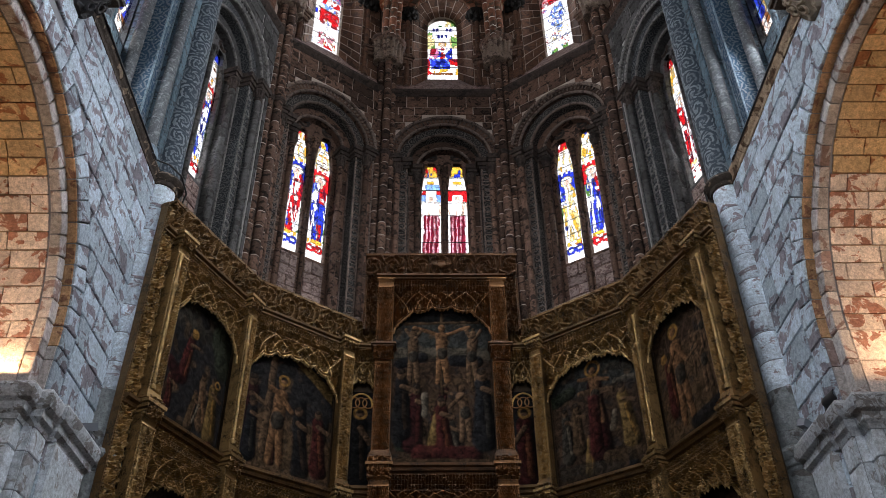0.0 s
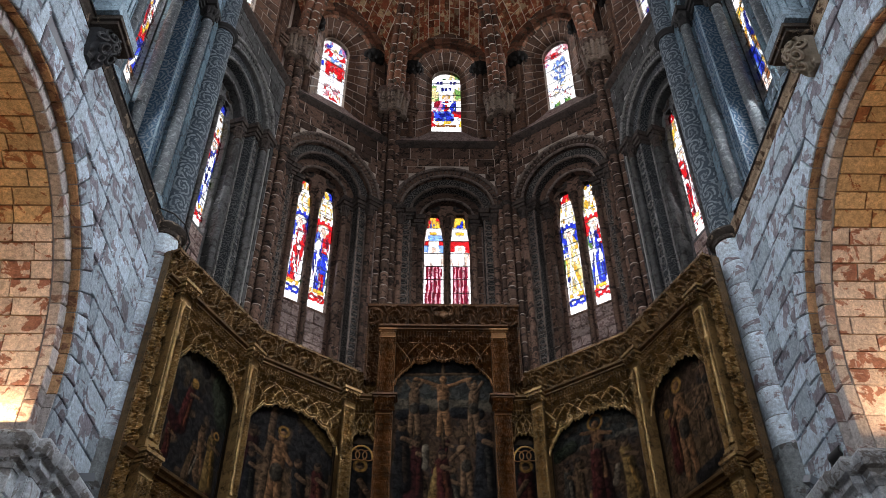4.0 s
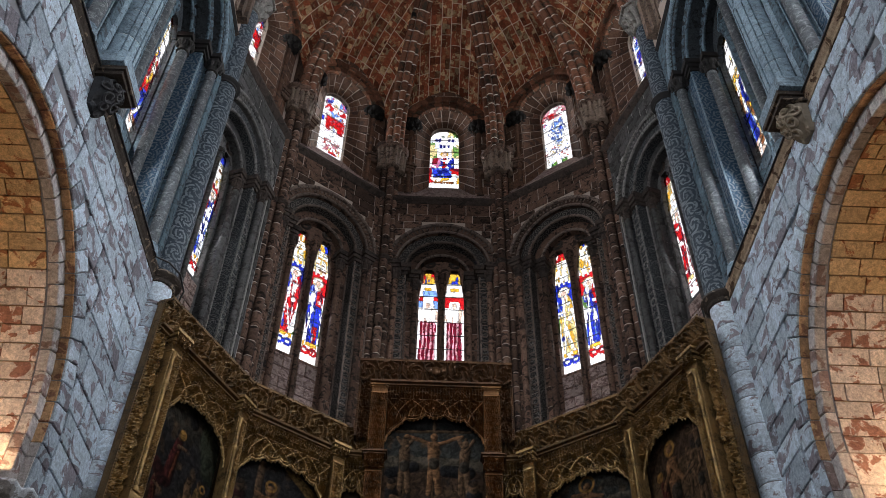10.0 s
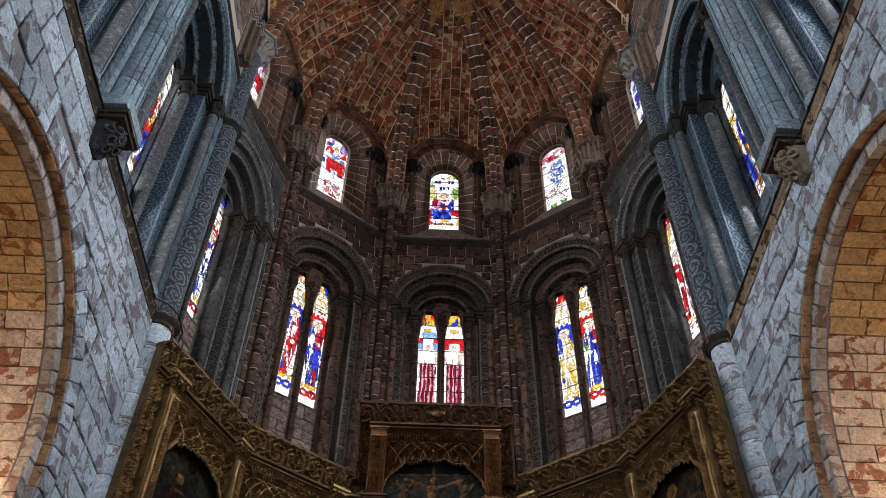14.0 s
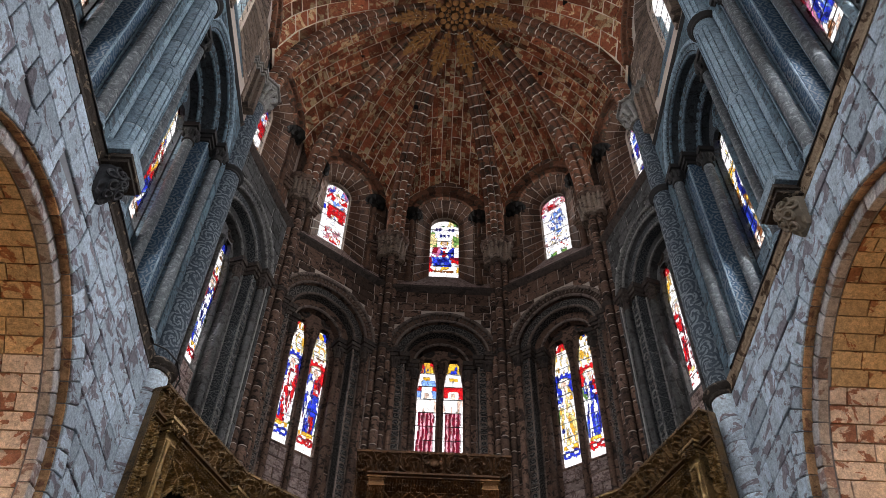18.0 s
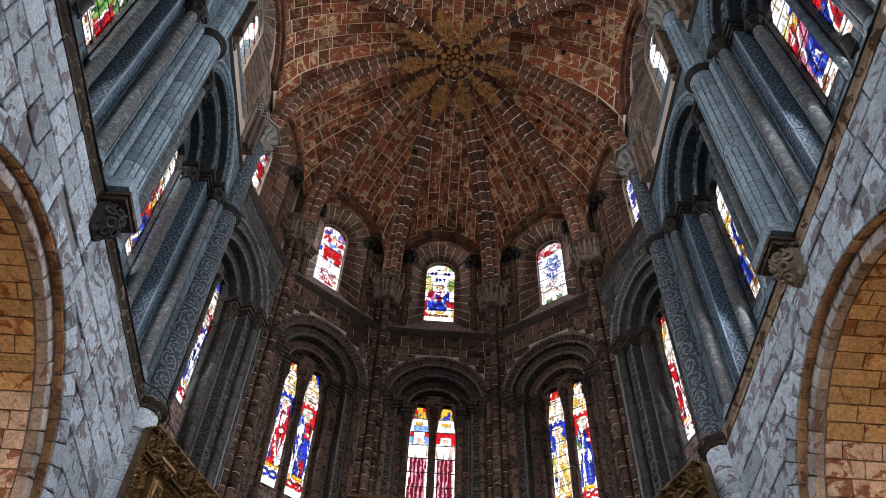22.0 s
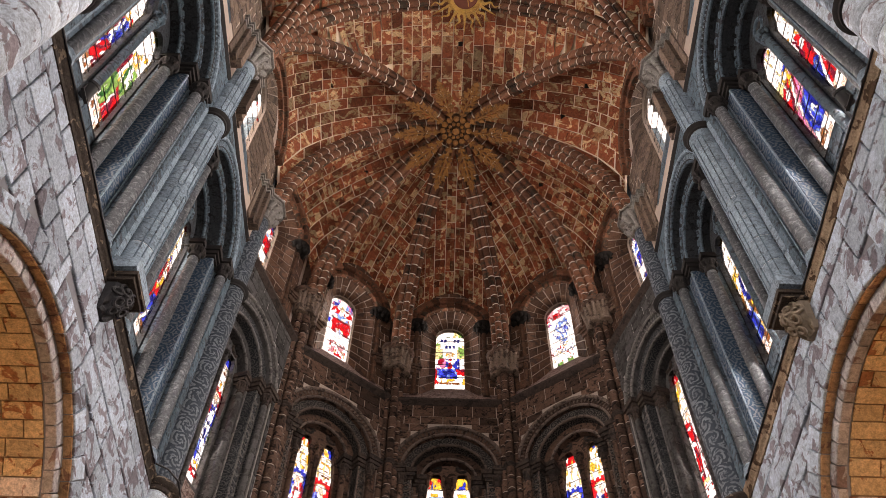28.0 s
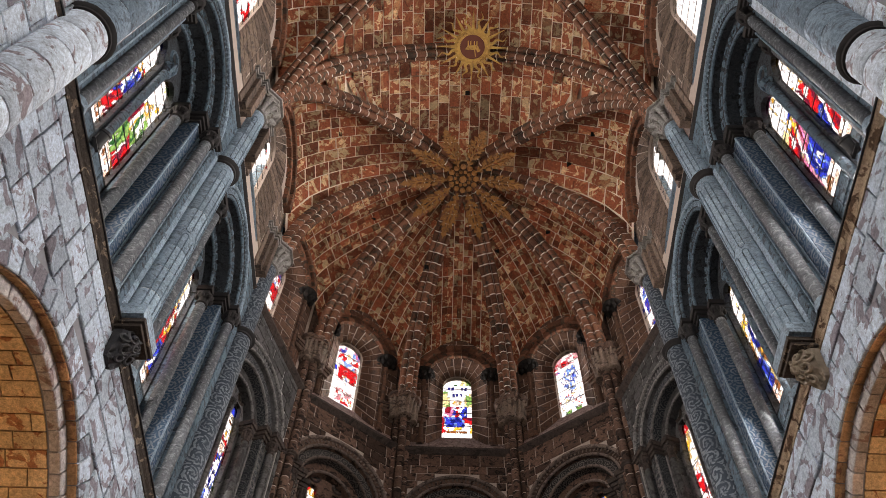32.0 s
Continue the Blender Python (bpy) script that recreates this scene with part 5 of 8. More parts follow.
def web(left, right, top, arch_rise, wide, high, lengthwise=False):
    """A vault cell between two ribs that meet at a boss, bedded in mortar and laid with separate blocks."""
    mid = (left + right) / 2
    reach = 0.62 if lengthwise is False else 0.42
    push = Vector((mid.x - top.x, mid.y - top.y, 0)) if arch_rise > 4 else Vector((mid.x - top.x, mid.y - top.y if lengthwise is False else 0, 0)).normalized()
    if arch_rise > 4:
        push = Vector((0, 0, 0))

    def pt(s, v, lift=0.0):
        L, R = rib_point(left, top, s), rib_point(right, top, s)
        p = L.lerp(R, v)
        a = math.sin(s * math.pi / 2)
        p.z += arch_rise * math.sqrt(max(0.0, 1 - (2 * v - 1) ** 2)) * (1 - a) + 0.10 + 0.12 * 4 * v * (1 - v) * a * (1 - s)
        p.z += lift
        p += push * (reach * math.sqrt(max(0.0, 1 - (2 * v - 1) ** 2)) * (1 - a))
        return p
    g = Geo()
    n_s, n_v = 22, 22
    vs = [0.5 - 0.5 * math.cos(math.pi * j / n_v) for j in range(n_v + 1)]
    for i in range(n_s):
        for j in range(n_v):
            g.quad([pt(i / n_s, vs[j]), pt(i / n_s, vs[j + 1]), pt((i + 1) / n_s, vs[j + 1]), pt((i + 1) / n_s, vs[j])], m=0)
    # blocks
    def strip(x0, x1, s0, s1, W):
        """One block of a course at x0..x1 across the cell, bent with the vault."""
        if s1 - s0 < 0.012:
            return
        o = Vector((0, 0, -0.020 + rng.uniform(-0.006, 0.006)))
        e = 0.009
        rows = []
        for k in range(4):
            t = s0 + 0.0016 + (s1 - s0 - 0.0032) * k / 3
            w = W * math.cos(min(t, 0.995) * math.pi / 2)
            va, vb = (min(max(0.5 + q / w, 0.0), 1.0) for q in (x0 + e, x1 - e))
            rows.append([pt(t, va), pt(t, (va + vb) / 2), pt(t, vb)] if vb > va + 1e-4 else None)
        for p, q in zip(rows, rows[1:]):
            if p and q:
                for k in range(2):
                    g.quad([p[k] + o, p[k + 1] + o, q[k + 1] + o, q[k] + o], m=1)
                g.quad([p[0], p[0] + o, q[0] + o, q[0]], m=1)
                g.quad([p[2] + o, p[2], q[2], q[2] + o], m=1)
    def param(x, y):
        """The place on the cell above the plan point (x, y)."""
        if lengthwise == "y":
            h = (y - left.y) / (top.y - left.y)
        else:
            h = (x - left.x) / (top.x - left.x)
        h = min(max(h, 0.0), 1.0)
        s = math.acos(1 - h) / (math.pi / 2)
        L, R = rib_point(left, top, s), rib_point(right, top, s)
        v = (x - L.x) / (R.x - L.x) if lengthwise == "y" else (y - L.y) / (R.y - L.y)
        return s, min(max(v, 0.0), 1.0), -0.02 < v < 1.02

    def flat(x0, x1, y0, y1):
        c = param((x0 + x1) / 2, (y0 + y1) / 2)
        if not c[2]:
            return
        e = 0.011
        q = [param(x0 + e, y0 + e), param(x1 - e, y0 + e), param(x1 - e, y1 - e), param(x0 + e, y1 - e)]
        o = Vector((0, 0, -0.020 + rng.uniform(-0.006, 0.006)))
        P = [pt(a, b) for a, b, _ in q]
        g.quad([p + o for p in P], m=1)
        for k in range(4):
            g.quad([P[k], P[(k + 1) % 4], P[(k + 1) % 4] + o, P[k] + o], m=1)
    if not lengthwise:
        # courses run up the cell beside its middle line and are cut off by the ribs
        W = (right - left).length
        x = -W / 2
        while x < W / 2 - 0.05:
            dx = min(high * rng.uniform(0.82, 1.22), W / 2 - x)
            near = 0.0 if x < 0 < x + dx else min(abs(x), abs(x + dx))
            end = min(0.985, math.acos(min(1.0, 2 * near / W)) / (math.pi / 2))
            s = -rng.uniform(0.0, 0.10)
            while s < end:
                here = min(max(s, 0.01), 0.97)
                v = min(max(0.5 + (x + dx / 2) / (W * math.cos(here * math.pi / 2)), 0.02), 0.98)
                ds = rng.uniform(0.6, 1.5) * wide / max((pt(here + 0.02, v) - pt(here, v)).length / 0.02, 2.0)
                strip(x, x + dx, max(s, 0.0), min(s + ds, end), W)
                s += ds
            x += dx
    elif lengthwise == "y":
        x = min(left.x, right.x)
        while x < max(left.x, right.x):
            slope = 1 / max(0.35, math.sqrt(max(0.05, 1 - (x / 4.6) ** 2)))
            dx = high / slope * rng.uniform(0.9, 1.1)
            y, far = min(left.y, top.y), max(left.y, top.y)
            while y < far:
                dy = min(rng.uniform(0.6, 1.3) * wide, far - y)
                flat(x, x + dx, y, y + dy)
                y += dy
            x += dx
    else:
        y, far = min(left.y, right.y, top.y), max(left.y, right.y, top.y)
        while y < far:
            dy = high * rng.uniform(0.9, 1.1)
            a, b = sorted((left.x, top.x))
            x = a
            while x < b:
                dx = min(rng.uniform(0.55, 1.2) * wide * (0.55 if abs(x) > 3.4 else 1), b - x)
                flat(x, x + dx, y, y + dy)
                x += dx
            y += dy
    return g


VAULT = Geo()
cells = [("C-", "-54", 2.8, False), ("-54", "-18", 2.8, False), ("-18", "18", 2.8, False), ("18", "54", 2.8, False), ("54", "C+", 2.8, False),
         ("B-", "C-", 3.1, "x"), ("C+", "B+", 3.1, "x")]
for l, r, rise, along in cells:
    g = web(CAPS[l], CAPS[r], BOSS, rise, 0.62, 0.30 if along else 0.27, lengthwise=along)
    off = len(VAULT.v)
    VAULT.v += g.v
    VAULT.f += [tuple(i + off for i in f) for f in g.f]
    VAULT.uv += g.uv
    VAULT.m += g.m
for l, r, top, rise in (("B-", "B+", BOSS, Z_CROWN - Z_SPRING - 0.15), ("B+", "B-", BOSS2, Z_CROWN - Z_SPRING - 0.15), ("A-", "B-", BOSS2, 3.1), ("B+", "A+", BOSS2, 3.1)):
    g = web(CAPS[l], CAPS[r], top, rise, 0.62, 0.29, lengthwise="y" if rise > 4 else "x")
    off = len(VAULT.v)
    VAULT.v += g.v
    VAULT.f += [tuple(i + off for i in f) for f in g.f]
    VAULT.uv += g.uv
    VAULT.m += g.m
tagged(part("ceiling", VAULT, [BRICK_MORTAR, BRICK]), "ribbed vault of patchy red and cream stone blocks with pale joints", "vault", kind="structure")

# ---- the shell that closes the church; deck and west wall are added, out of view ----
g = Geo()
g.quad([(-12, -16, 0), (12, -16, 0), (12, 18, 0), (-12, 18, 0)])
tagged(part("floor", g, FLOOR), "worn stone slab church floor", "floor", kind="structure")
g = Geo()
g.box((-5.4, -16, 25.6), (5.4, 15.8, 26.0))
tagged(part("roof_deck", g, SHELL), "plain masonry above the vault", "roof", kind="structure")
g = Geo()
g.box((-7, -17, 0), (7, -16, 26.0))
tagged(part("wall_west", g, SHELL), "plain stone wall far behind the choir", "wall", kind="structure")
for a in (-72, -36, 0, 36, 72):
    m = bay_matrix(a, RF + 0.02)
    g = Geo()
    g.box((-1.6, 0.0, 0.0), (1.6, 0.6, Z_STRING - 0.5))
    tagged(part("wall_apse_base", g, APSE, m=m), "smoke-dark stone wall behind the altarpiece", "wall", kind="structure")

# ---- stained glass ----
def tone(x, t, key, k=0.0):
    """Smooth, wandering value that gathers small quarries into shapes."""
    return noise.noise(Vector((x * 1.5 + key * 7.1, t * 8.5 + k, key * 3.3 + k))) + 0.5 * noise.noise(Vector((x * 3.3 + key, t * 21 + k, key)))


DARKER = {"straw": "gold", "red": "wine", "blue": "deep", "gold": "brown", "green": "moss", "rose": "crimson", "sky": "blue", "wine": "crimson", "clear": "pale", "pale": "sky"}
LIGHTER = {"straw": "clear", "red": "red", "blue": "sky", "gold": "straw", "green": "green", "rose": "blush", "sky": "pale", "wine": "red", "clear": "clear", "pale": "clear"}


def zone_colour(kind, x, t, key):
    """Which glass a small quarry takes: a draped form with a pale disc above it, under a pale canopy; x across (-1 to 1), t up the light (0 to 1)."""
    robe, robe2 = kind
    n, q = tone(x, t, key), tone(x, t, key, 5.0)
    sway = 0.14 * math.sin(t * 7 + key * 5)
    fold = noise.noise(Vector(((x - sway) * 3.4 + t * 3.0, key * 3.7, t * 7)))
    if t < 0.065:
        return "clear"
    if t < 0.135:
        ring = abs(math.hypot(abs(x) - 0.45, (t - 0.10) * 16) - 0.34)
        return robe2 if ring < 0.14 else ("red" if q > 0.35 else "clear")
    if t < 0.17:
        return ("gold" if robe2 != "clear" else "straw") if abs(x) < 0.8 and n > -0.25 else "clear"
    disc = math.hypot((x - sway * 0.4) / 0.66, (t - 0.655) / 0.040)
    if disc < 1:
        face = math.hypot((x - sway * 0.4) / 0.30, (t - 0.645) / 0.020)
        return "flesh" if face < 1 else ("straw" if 0.86 < disc else "clear")
    if math.hypot((x - sway * 0.4) / 0.34, (t - 0.605) / 0.024) < 1:
        return "clear" if fold > -0.2 else "flesh"
    hand = 1 if key % 2 > 1 else -1
    for hx, ht, size in ((0.34, 0.545, 1.0), (-0.34, 0.50, 0.9), (0.30, 0.42, 1.0)):
        if math.hypot((x - hx * hand) / (0.26 * size), (t - ht - 0.012 * x * hand) / (0.017 * size)) < 1:
            return "clear" if q > -0.35 else "flesh"
    staff = x - 0.45 * math.sin(key * 9) - (t - 0.35) * 1.1
    if abs(staff) < 0.085 and t < 0.60:
        return "clear"
    if hand > 0 and abs(x - 0.1 + (t - 0.28) * 3.2) < 0.10 and 0.17 < t < 0.38:
        return "clear" if n > -0.4 else "pale"
    wide = 0.72 + 0.16 * math.sin(t * 13 + key) if t < 0.50 else 0.92 - max(0.0, t - 0.55) * 5.5
    if t < 0.66 and abs(x - sway) < wide:
        c = robe if t < 0.46 or (x - sway) * math.sin(key * 3) < 0.15 else (robe2 if robe2 != robe else "clear")
        if t < 0.30 and n > 0.28:
            c = robe2
        pleat = math.sin((x - sway) * 8.0 + t * 9.0 + 2.6 * n)
        if fold > 0.30:
            return "clear"
        return DARKER.get(c, c) if pleat < -0.80 else (LIGHTER.get(c, c) if pleat > 0.86 and fold > -0.1 else c)
    if t < 0.56:
        return "green" if q > 0.30 else ("clear" if n > -0.2 else "pale")
    if t < 0.735:
        return "clear" if t > 0.712 and math.sin(x * 11) > 0.1 else (DARKER.get(robe2, robe2) if fold < -0.25 else robe2)
    if t < 0.925:
        rib = abs(math.sin(x * 4.4 + 0.4 * math.sin(t * 40)))
        niche = abs(math.sin(t * 62)) < 0.35 and abs(x) < 0.7
        return "straw" if rib < 0.40 and n > -0.3 else ("gold" if q > 0.36 or (niche and n > 0.1) else ("brown" if niche and q < -0.2 else ("pale" if n > 0.18 else "clear")))
    return ("red" if robe2 != "red" else "blue") if n > -0.15 else ("gold" if q > -0.1 else "clear")


def striped(kind, x, t, key):
    """White-mantled form over a robe of dark red stripes."""
    fold = noise.noise(Vector((x * 3.1 + t * 2.0, key * 3.7, t * 9)))
    n, q = tone(x, t, key), tone(x, t, key, 5.0)
    if t < 0.56:
        if abs(x) > 0.78 + 0.12 * n and t > 0.02:
            return "clear"
        return ("wine" if math.sin(x * 15 + 2.2 * n) > 0.5 else "crimson") if math.sin(x * 15 + 2.2 * n) > -0.3 else "blush"
    if t < 0.68:
        return "clear" if fold > -0.25 else "flesh"
    if t < 0.74:
        d = math.hypot(x, (t - 0.70) * 9)
        return "flesh" if d < 0.25 else ("clear" if d < 0.6 else ("red" if key > 3 else "sky"))
    if t < 0.78:
        return "red" if (key > 3 or abs(x) > 0.6) and n > -0.5 else "clear"
    if t < 0.83:
        return "sky" if key < 3 and n > -0.2 else ("clear" if n < 0.25 else "pale")
    if t < 0.90:
        return "gold" if t < 0.86 and abs(x) < 0.4 + 0.3 * q else "clear"
    return "red" if q > 0.12 and key < 3 else ("gold" if n > -0.2 else "blue")


def draped(kind, x, t, key):
    """Broad draped forms with gold discs over them, under a pale canopy, for the wide side windows."""
    one, two = kind
    n, q = tone(x, t, key), tone(x, t, key, 5.0)
    line = x - 0.45 * math.sin(t * 8 + key * 2) - (t - 0.4) * 1.6
    fold = noise.noise(Vector((line * 3.8, key * 3.7, t * 9)))
    pleat = math.sin(line * 7.5 + t * 6.0 + 2.4 * n)
    shade = lambda c: DARKER.get(c, c) if pleat < -0.72 else ("clear" if fold > 0.34 else (LIGHTER.get(c, c) if pleat > 0.80 else c))
    if t < 0.08:
        return "clear" if n > -0.2 else "flesh"
    if t < 0.16:
        return "flesh" if n > 0.1 else ("clear" if q > -0.15 else "brown")
    disc = math.hypot((x - 0.25 * math.sin(key * 7)) / 0.42, (t - 0.655) / 0.038)
    if disc < 1:
        return "clear" if disc < 0.6 else "gold"
    if math.hypot((x + 0.5 * math.sin(key * 7)) / 0.30, (t - 0.56) / 0.028) < 1:
        return "clear"
    if t < 0.40 + 0.06 * n:
        return shade(two if line > 0.2 * q else one)
    if t < 0.63 + 0.05 * q:
        if abs(line + 0.25) < 0.20 + 0.25 * n:
            return "clear" if fold > -0.25 else "gold"
        return shade(one if line > -0.2 else ("red" if two == "blue" else two)) if abs(x) < 0.9 + 0.2 * n else "clear"
    if t < 0.70:
        return "clear" if n < 0.1 else (two if q > 0.1 else "straw")
    if t > 0.95:
        return one if n > 0 else "gold"
    post = abs(math.sin(x * 3.6))
    return "straw" if post < 0.16 and n > -0.1 else ("gold" if q > 0.50 else ("pale" if n > 0.30 else "clear"))


def light_panes(parent, mid, half, zb, zt, span, w, kind, key, rows, cols=8, picture=None, per=9):
    """The leaded panes of one light between its iron bars; each pane is cut into small coloured quarries."""
    total = rows * per
    edges = [zb + (zt - zb) * i / total for i in range(total + 1)]
    jit, colour = {}, {}
    for i in range(total + 1):
        a, b = span(edges[i])
        for j in range(cols + 1):
            x = a + (b - a) * j / cols
            dx = 0 if j in (0, cols) else rng.uniform(-0.24, 0.24) * (b - a) / cols
            dz = 0 if i % per == 0 else rng.uniform(-0.24, 0.24) * (edges[1] - edges[0])
            jit[(i, j)] = Vector((x + dx, w, edges[i] + dz))
    for i in range(total):
        for j in range(cols):
            c = (jit[(i, j)] + jit[(i + 1, j + 1)]) / 2
            colour[(i, j)] = (picture or zone_colour)(kind, (c.x - mid) / half, (c.z - zb) / (zt - zb), key)
    lead, back = 0.008, Vector((0, -0.004, 0))
    sect = [(-lead / 2, 0), (lead / 2, 0), (0, -0.006)]
    for row in range(rows):
        g, lg = Geo(), Geo()
        for i in range(row * per, (row + 1) * per):
            for j in range(cols):
                q = [jit[(i, j)], jit[(i, j + 1)], jit[(i + 1, j + 1)], jit[(i + 1, j)]]
                if (q[1] - q[0]).length + (q[2] - q[3]).length < 0.01:
                    continue
                g.quad(q, m=GLASS_KEYS.index(colour[(i, j)]))
                if i and colour[(i - 1, j)] != colour[(i, j)]:
                    lg.sweep([(q[0] + back, (0, 0, 1), (0, 1, 0)), (q[1] + back, (0, 0, 1), (0, 1, 0))], sect, caps=False)
                if j and colour[(i, j - 1)] != colour[(i, j)]:
                    lg.sweep([(q[0] + back, (1, 0, 0), (0, 1, 0)), (q[3] + back, (1, 0, 0), (0, 1, 0))], sect, caps=False)
        pane = part("pane", g, [GLASS[k] for k in GLASS_KEYS], parent)
        pane.visible_shadow = False
        if lg.f:
            part("lead", lg, IRON, pane)
        a, b = span(edges[row * per])
        bg = Geo()
        bg.box((a - 0.02, w - 0.022, edges[row * per] - 0.007), (b + 0.02, w - 0.010, edges[row * per] + 0.007))
        part("saddle_bar", bg, IRON, parent)




def pair_window(m, lights, back, kinds, key, label, picture=None, lift=0.12):
    lo, hi = lights
    zb, zt = 12.62 + lift, 16.22 + lift
    ob = thing("window", label, "window", m, "stained glass windows", "structure")
    for s, kind in zip((-1, 1), kinds):
        def span(z, s=s):
            a, b = light_span(min(max(z, zb), zt - 0.001), lo, hi, zb, zt)
            return (-b, -a) if s < 0 else (a, b)
        light_panes(ob, s * (lo + hi) / 2, (hi - lo) / 2, zb, zt - 0.02, span, back + 0.09, kind, key + s * 0.37, 9, 18 if hi < 0.6 else 26, picture, 12)
    return ob


def medallion(kind, x, t, key):
    """Quarries of the small upper windows: a pale field with one seated draped form, bits of colour over and under it."""
    n, q = tone(x * 1.6, t * 1.1, key), tone(x * 1.8, t * 1.3, key, 5.0)
    fold = noise.noise(Vector((x * 5.5 + t * 5, key * 3.7, t * 17)))
    line = abs(noise.noise(Vector((x * 4.1, t * 15, key * 2.1))))
    if kind[0] != "sky":
        if 0.80 < t < 0.93 and 0.22 < abs(x) < 0.80 and n > -0.12:
            return "sky" if q > 0.1 else ("rose" if fold > 0.0 else "blue")
        if math.hypot(x / 0.17, (t - 0.80) / 0.045) < 1:
            return "flesh" if t < 0.81 else "straw"
        if 0.70 < t < 0.80 and 0.15 < abs(x) < 0.85 and n > -0.22:
            return kind[0] if fold > -0.1 else "clear"
        if 0.62 < t < 0.74 and abs(x) < 0.55:
            return "sky" if q > 0.12 else ("clear" if fold > -0.25 else "pale")
        half = 0.68 - 0.9 * max(0.0, t - 0.58) - 0.6 * max(0.0, 0.46 - t) + 0.16 * n
        if 0.38 < t < 0.68 and abs(x - 0.08) < half:
            if t < 0.46 and abs(x - 0.05) < 0.30 + 0.2 * q:
                return "clear" if fold > -0.1 else ("sky" if q > 0 else "straw")
            return "crimson" if line < 0.05 else ("blush" if fold > 0.40 else kind[0])
        if 0.05 < t < 0.24 and abs(x - 0.12) < 0.62:
            return "blush" if n > 0.22 else (kind[0] if fold > 0.16 else ("straw" if q > 0.3 else ("rose" if line < 0.06 else "clear")))
        return "blue" if (0.50 < t < 0.57 and x < -0.72) else ("pale" if line < 0.035 or n > 0.45 else "clear")
    if t > 0.86:
        return "blush" if n > 0.05 else ("straw" if q > 0.2 else ("rose" if line < 0.05 else "clear"))
    if 0.77 < t < 0.86 and n > -0.30:
        return "red" if fold > 0.12 else ("blush" if q > -0.2 else "clear")
    if t > 0.70 and x < -0.25 and n > 0.0:
        return "rose" if q > 0 else "blue"
    half = 0.62 - 1.6 * abs(t - 0.55) + 0.22 * n
    if 0.36 < t < 0.74 and abs(x - 0.06 - 0.5 * (t - 0.55)) < half:
        return "blue" if line < 0.045 else ("sky" if fold > 0.12 else ("pale" if fold > -0.22 and q > -0.15 else "clear"))
    if t < 0.07 and 0.15 < abs(x) < 0.55:
        return "green" if fold > -0.15 else "moss"
    if 0.08 < t < 0.36 and line < 0.07:
        return "red" if q > 0.25 else ("sky" if q > -0.05 else "straw")
    return "pale" if n > 0.42 else "clear"


def pale_field(kind, x, t, key):
    n = tone(x, t * 0.6, key)
    return "clear" if n < 0.45 else kind[0]


def town(kind, x, t, key):
    n, q = tone(x, t * 0.6, key), tone(x, t * 0.6, key, 5.0)
    if t > 0.86:
        return ("green" if q > 0.12 else "straw") if n > 0.0 else ("moss" if q > 0.4 else "clear")
    if t > 0.62 and abs(x) > 0.62 + 0.12 * n and t < 0.76:
        return "green" if q > 0.1 else ("straw" if n > 0 else "clear")
    if t > 0.66:
        if (0.78 < t < 0.83 and min(abs(abs(x) - 0.32), abs(abs(x) - 0.58)) < 0.07) or (0.68 < t < 0.72 and min(abs(x), abs(abs(x) - 0.26)) < 0.06):
            return "deep"
        return "clear" if n < 0.3 else "pale"
    fold = noise.noise(Vector((x * 4.5 + t * 4, key, t * 14)))
    if t > 0.50:
        if math.hypot(x / 0.30, (t - 0.57) / 0.045) < 1:
            return "flesh" if abs(x) < 0.14 else "gold"
        return ("green" if q > 0.15 else "straw") if abs(x) > 0.52 else "clear"
    if t > 0.34:
        if abs(x) > 0.78 + 0.2 * n:
            return "clear"
        c = "rose" if x < -0.3 + 0.2 * q else ("red" if abs(x - 0.05) < 0.26 + 0.2 * n else ("blue" if q > -0.1 else "clear"))
        return DARKER.get(c, c) if fold < -0.2 else ("clear" if fold > 0.28 else c)
    if t > 0.18:
        c = "blue" if abs(x + 0.05) < 0.68 + 0.3 * n else ("red" if q > -0.05 else "clear")
        return DARKER.get(c, c) if fold < -0.22 else ("sky" if fold > 0.25 and c == "blue" else c)
    if t > 0.10:
        return "brown" if t < 0.125 and abs(x) < 0.7 else ("gold" if n > 0.0 else ("red" if q > 0.1 else "clear"))
    return "clear"


def small_window(m, back, kind, key, label, picture=medallion, dx=0.0, ub=19.42, ur=0.41):
    ob = thing("window", label, "window", m, "stained glass windows", "structure")
    usp = ub + 2.26

    def span(z):
        k = ur if z <= usp else ur * math.sqrt(max(0.02, 1 - ((z - usp) / ur) ** 2))
        return dx - k, dx + k
    light_panes(ob, dx, ur, ub, usp + ur - 0.01, span, back + 0.06, kind, key, 5, 24, picture, 13)
    return ob


for i, (a, kinds) in enumerate(((-72, (("red", "blue"), ("blue", "red"))), (-36, (("red", "blue"), ("blue", "red"))), (0, (("wine", "red"), ("wine", "red"))),
                                (36, (("straw", "blue"), ("blue", "red"))), (72, (("red", "clear"), ("red", "blue"))))):
    pair_window(apse_matrix(a), (0.085, 0.540), 0.60, kinds, i + 1.3, "tall two-light stained glass window of robed forms in red, blue and white", striped if a == 0 else None)
for i, (a, kind) in enumerate(((-72, ("red", "pale")), (-36, ("red", "blue")), (0, ("red", "blue")), (36, ("sky", "red")), (72, ("blue", "red")))):
    small_window(apse_matrix(a), 0.60, kind, i + 5.7, "small round-headed stained glass window, bright white and red", town if a == 0 else medallion)
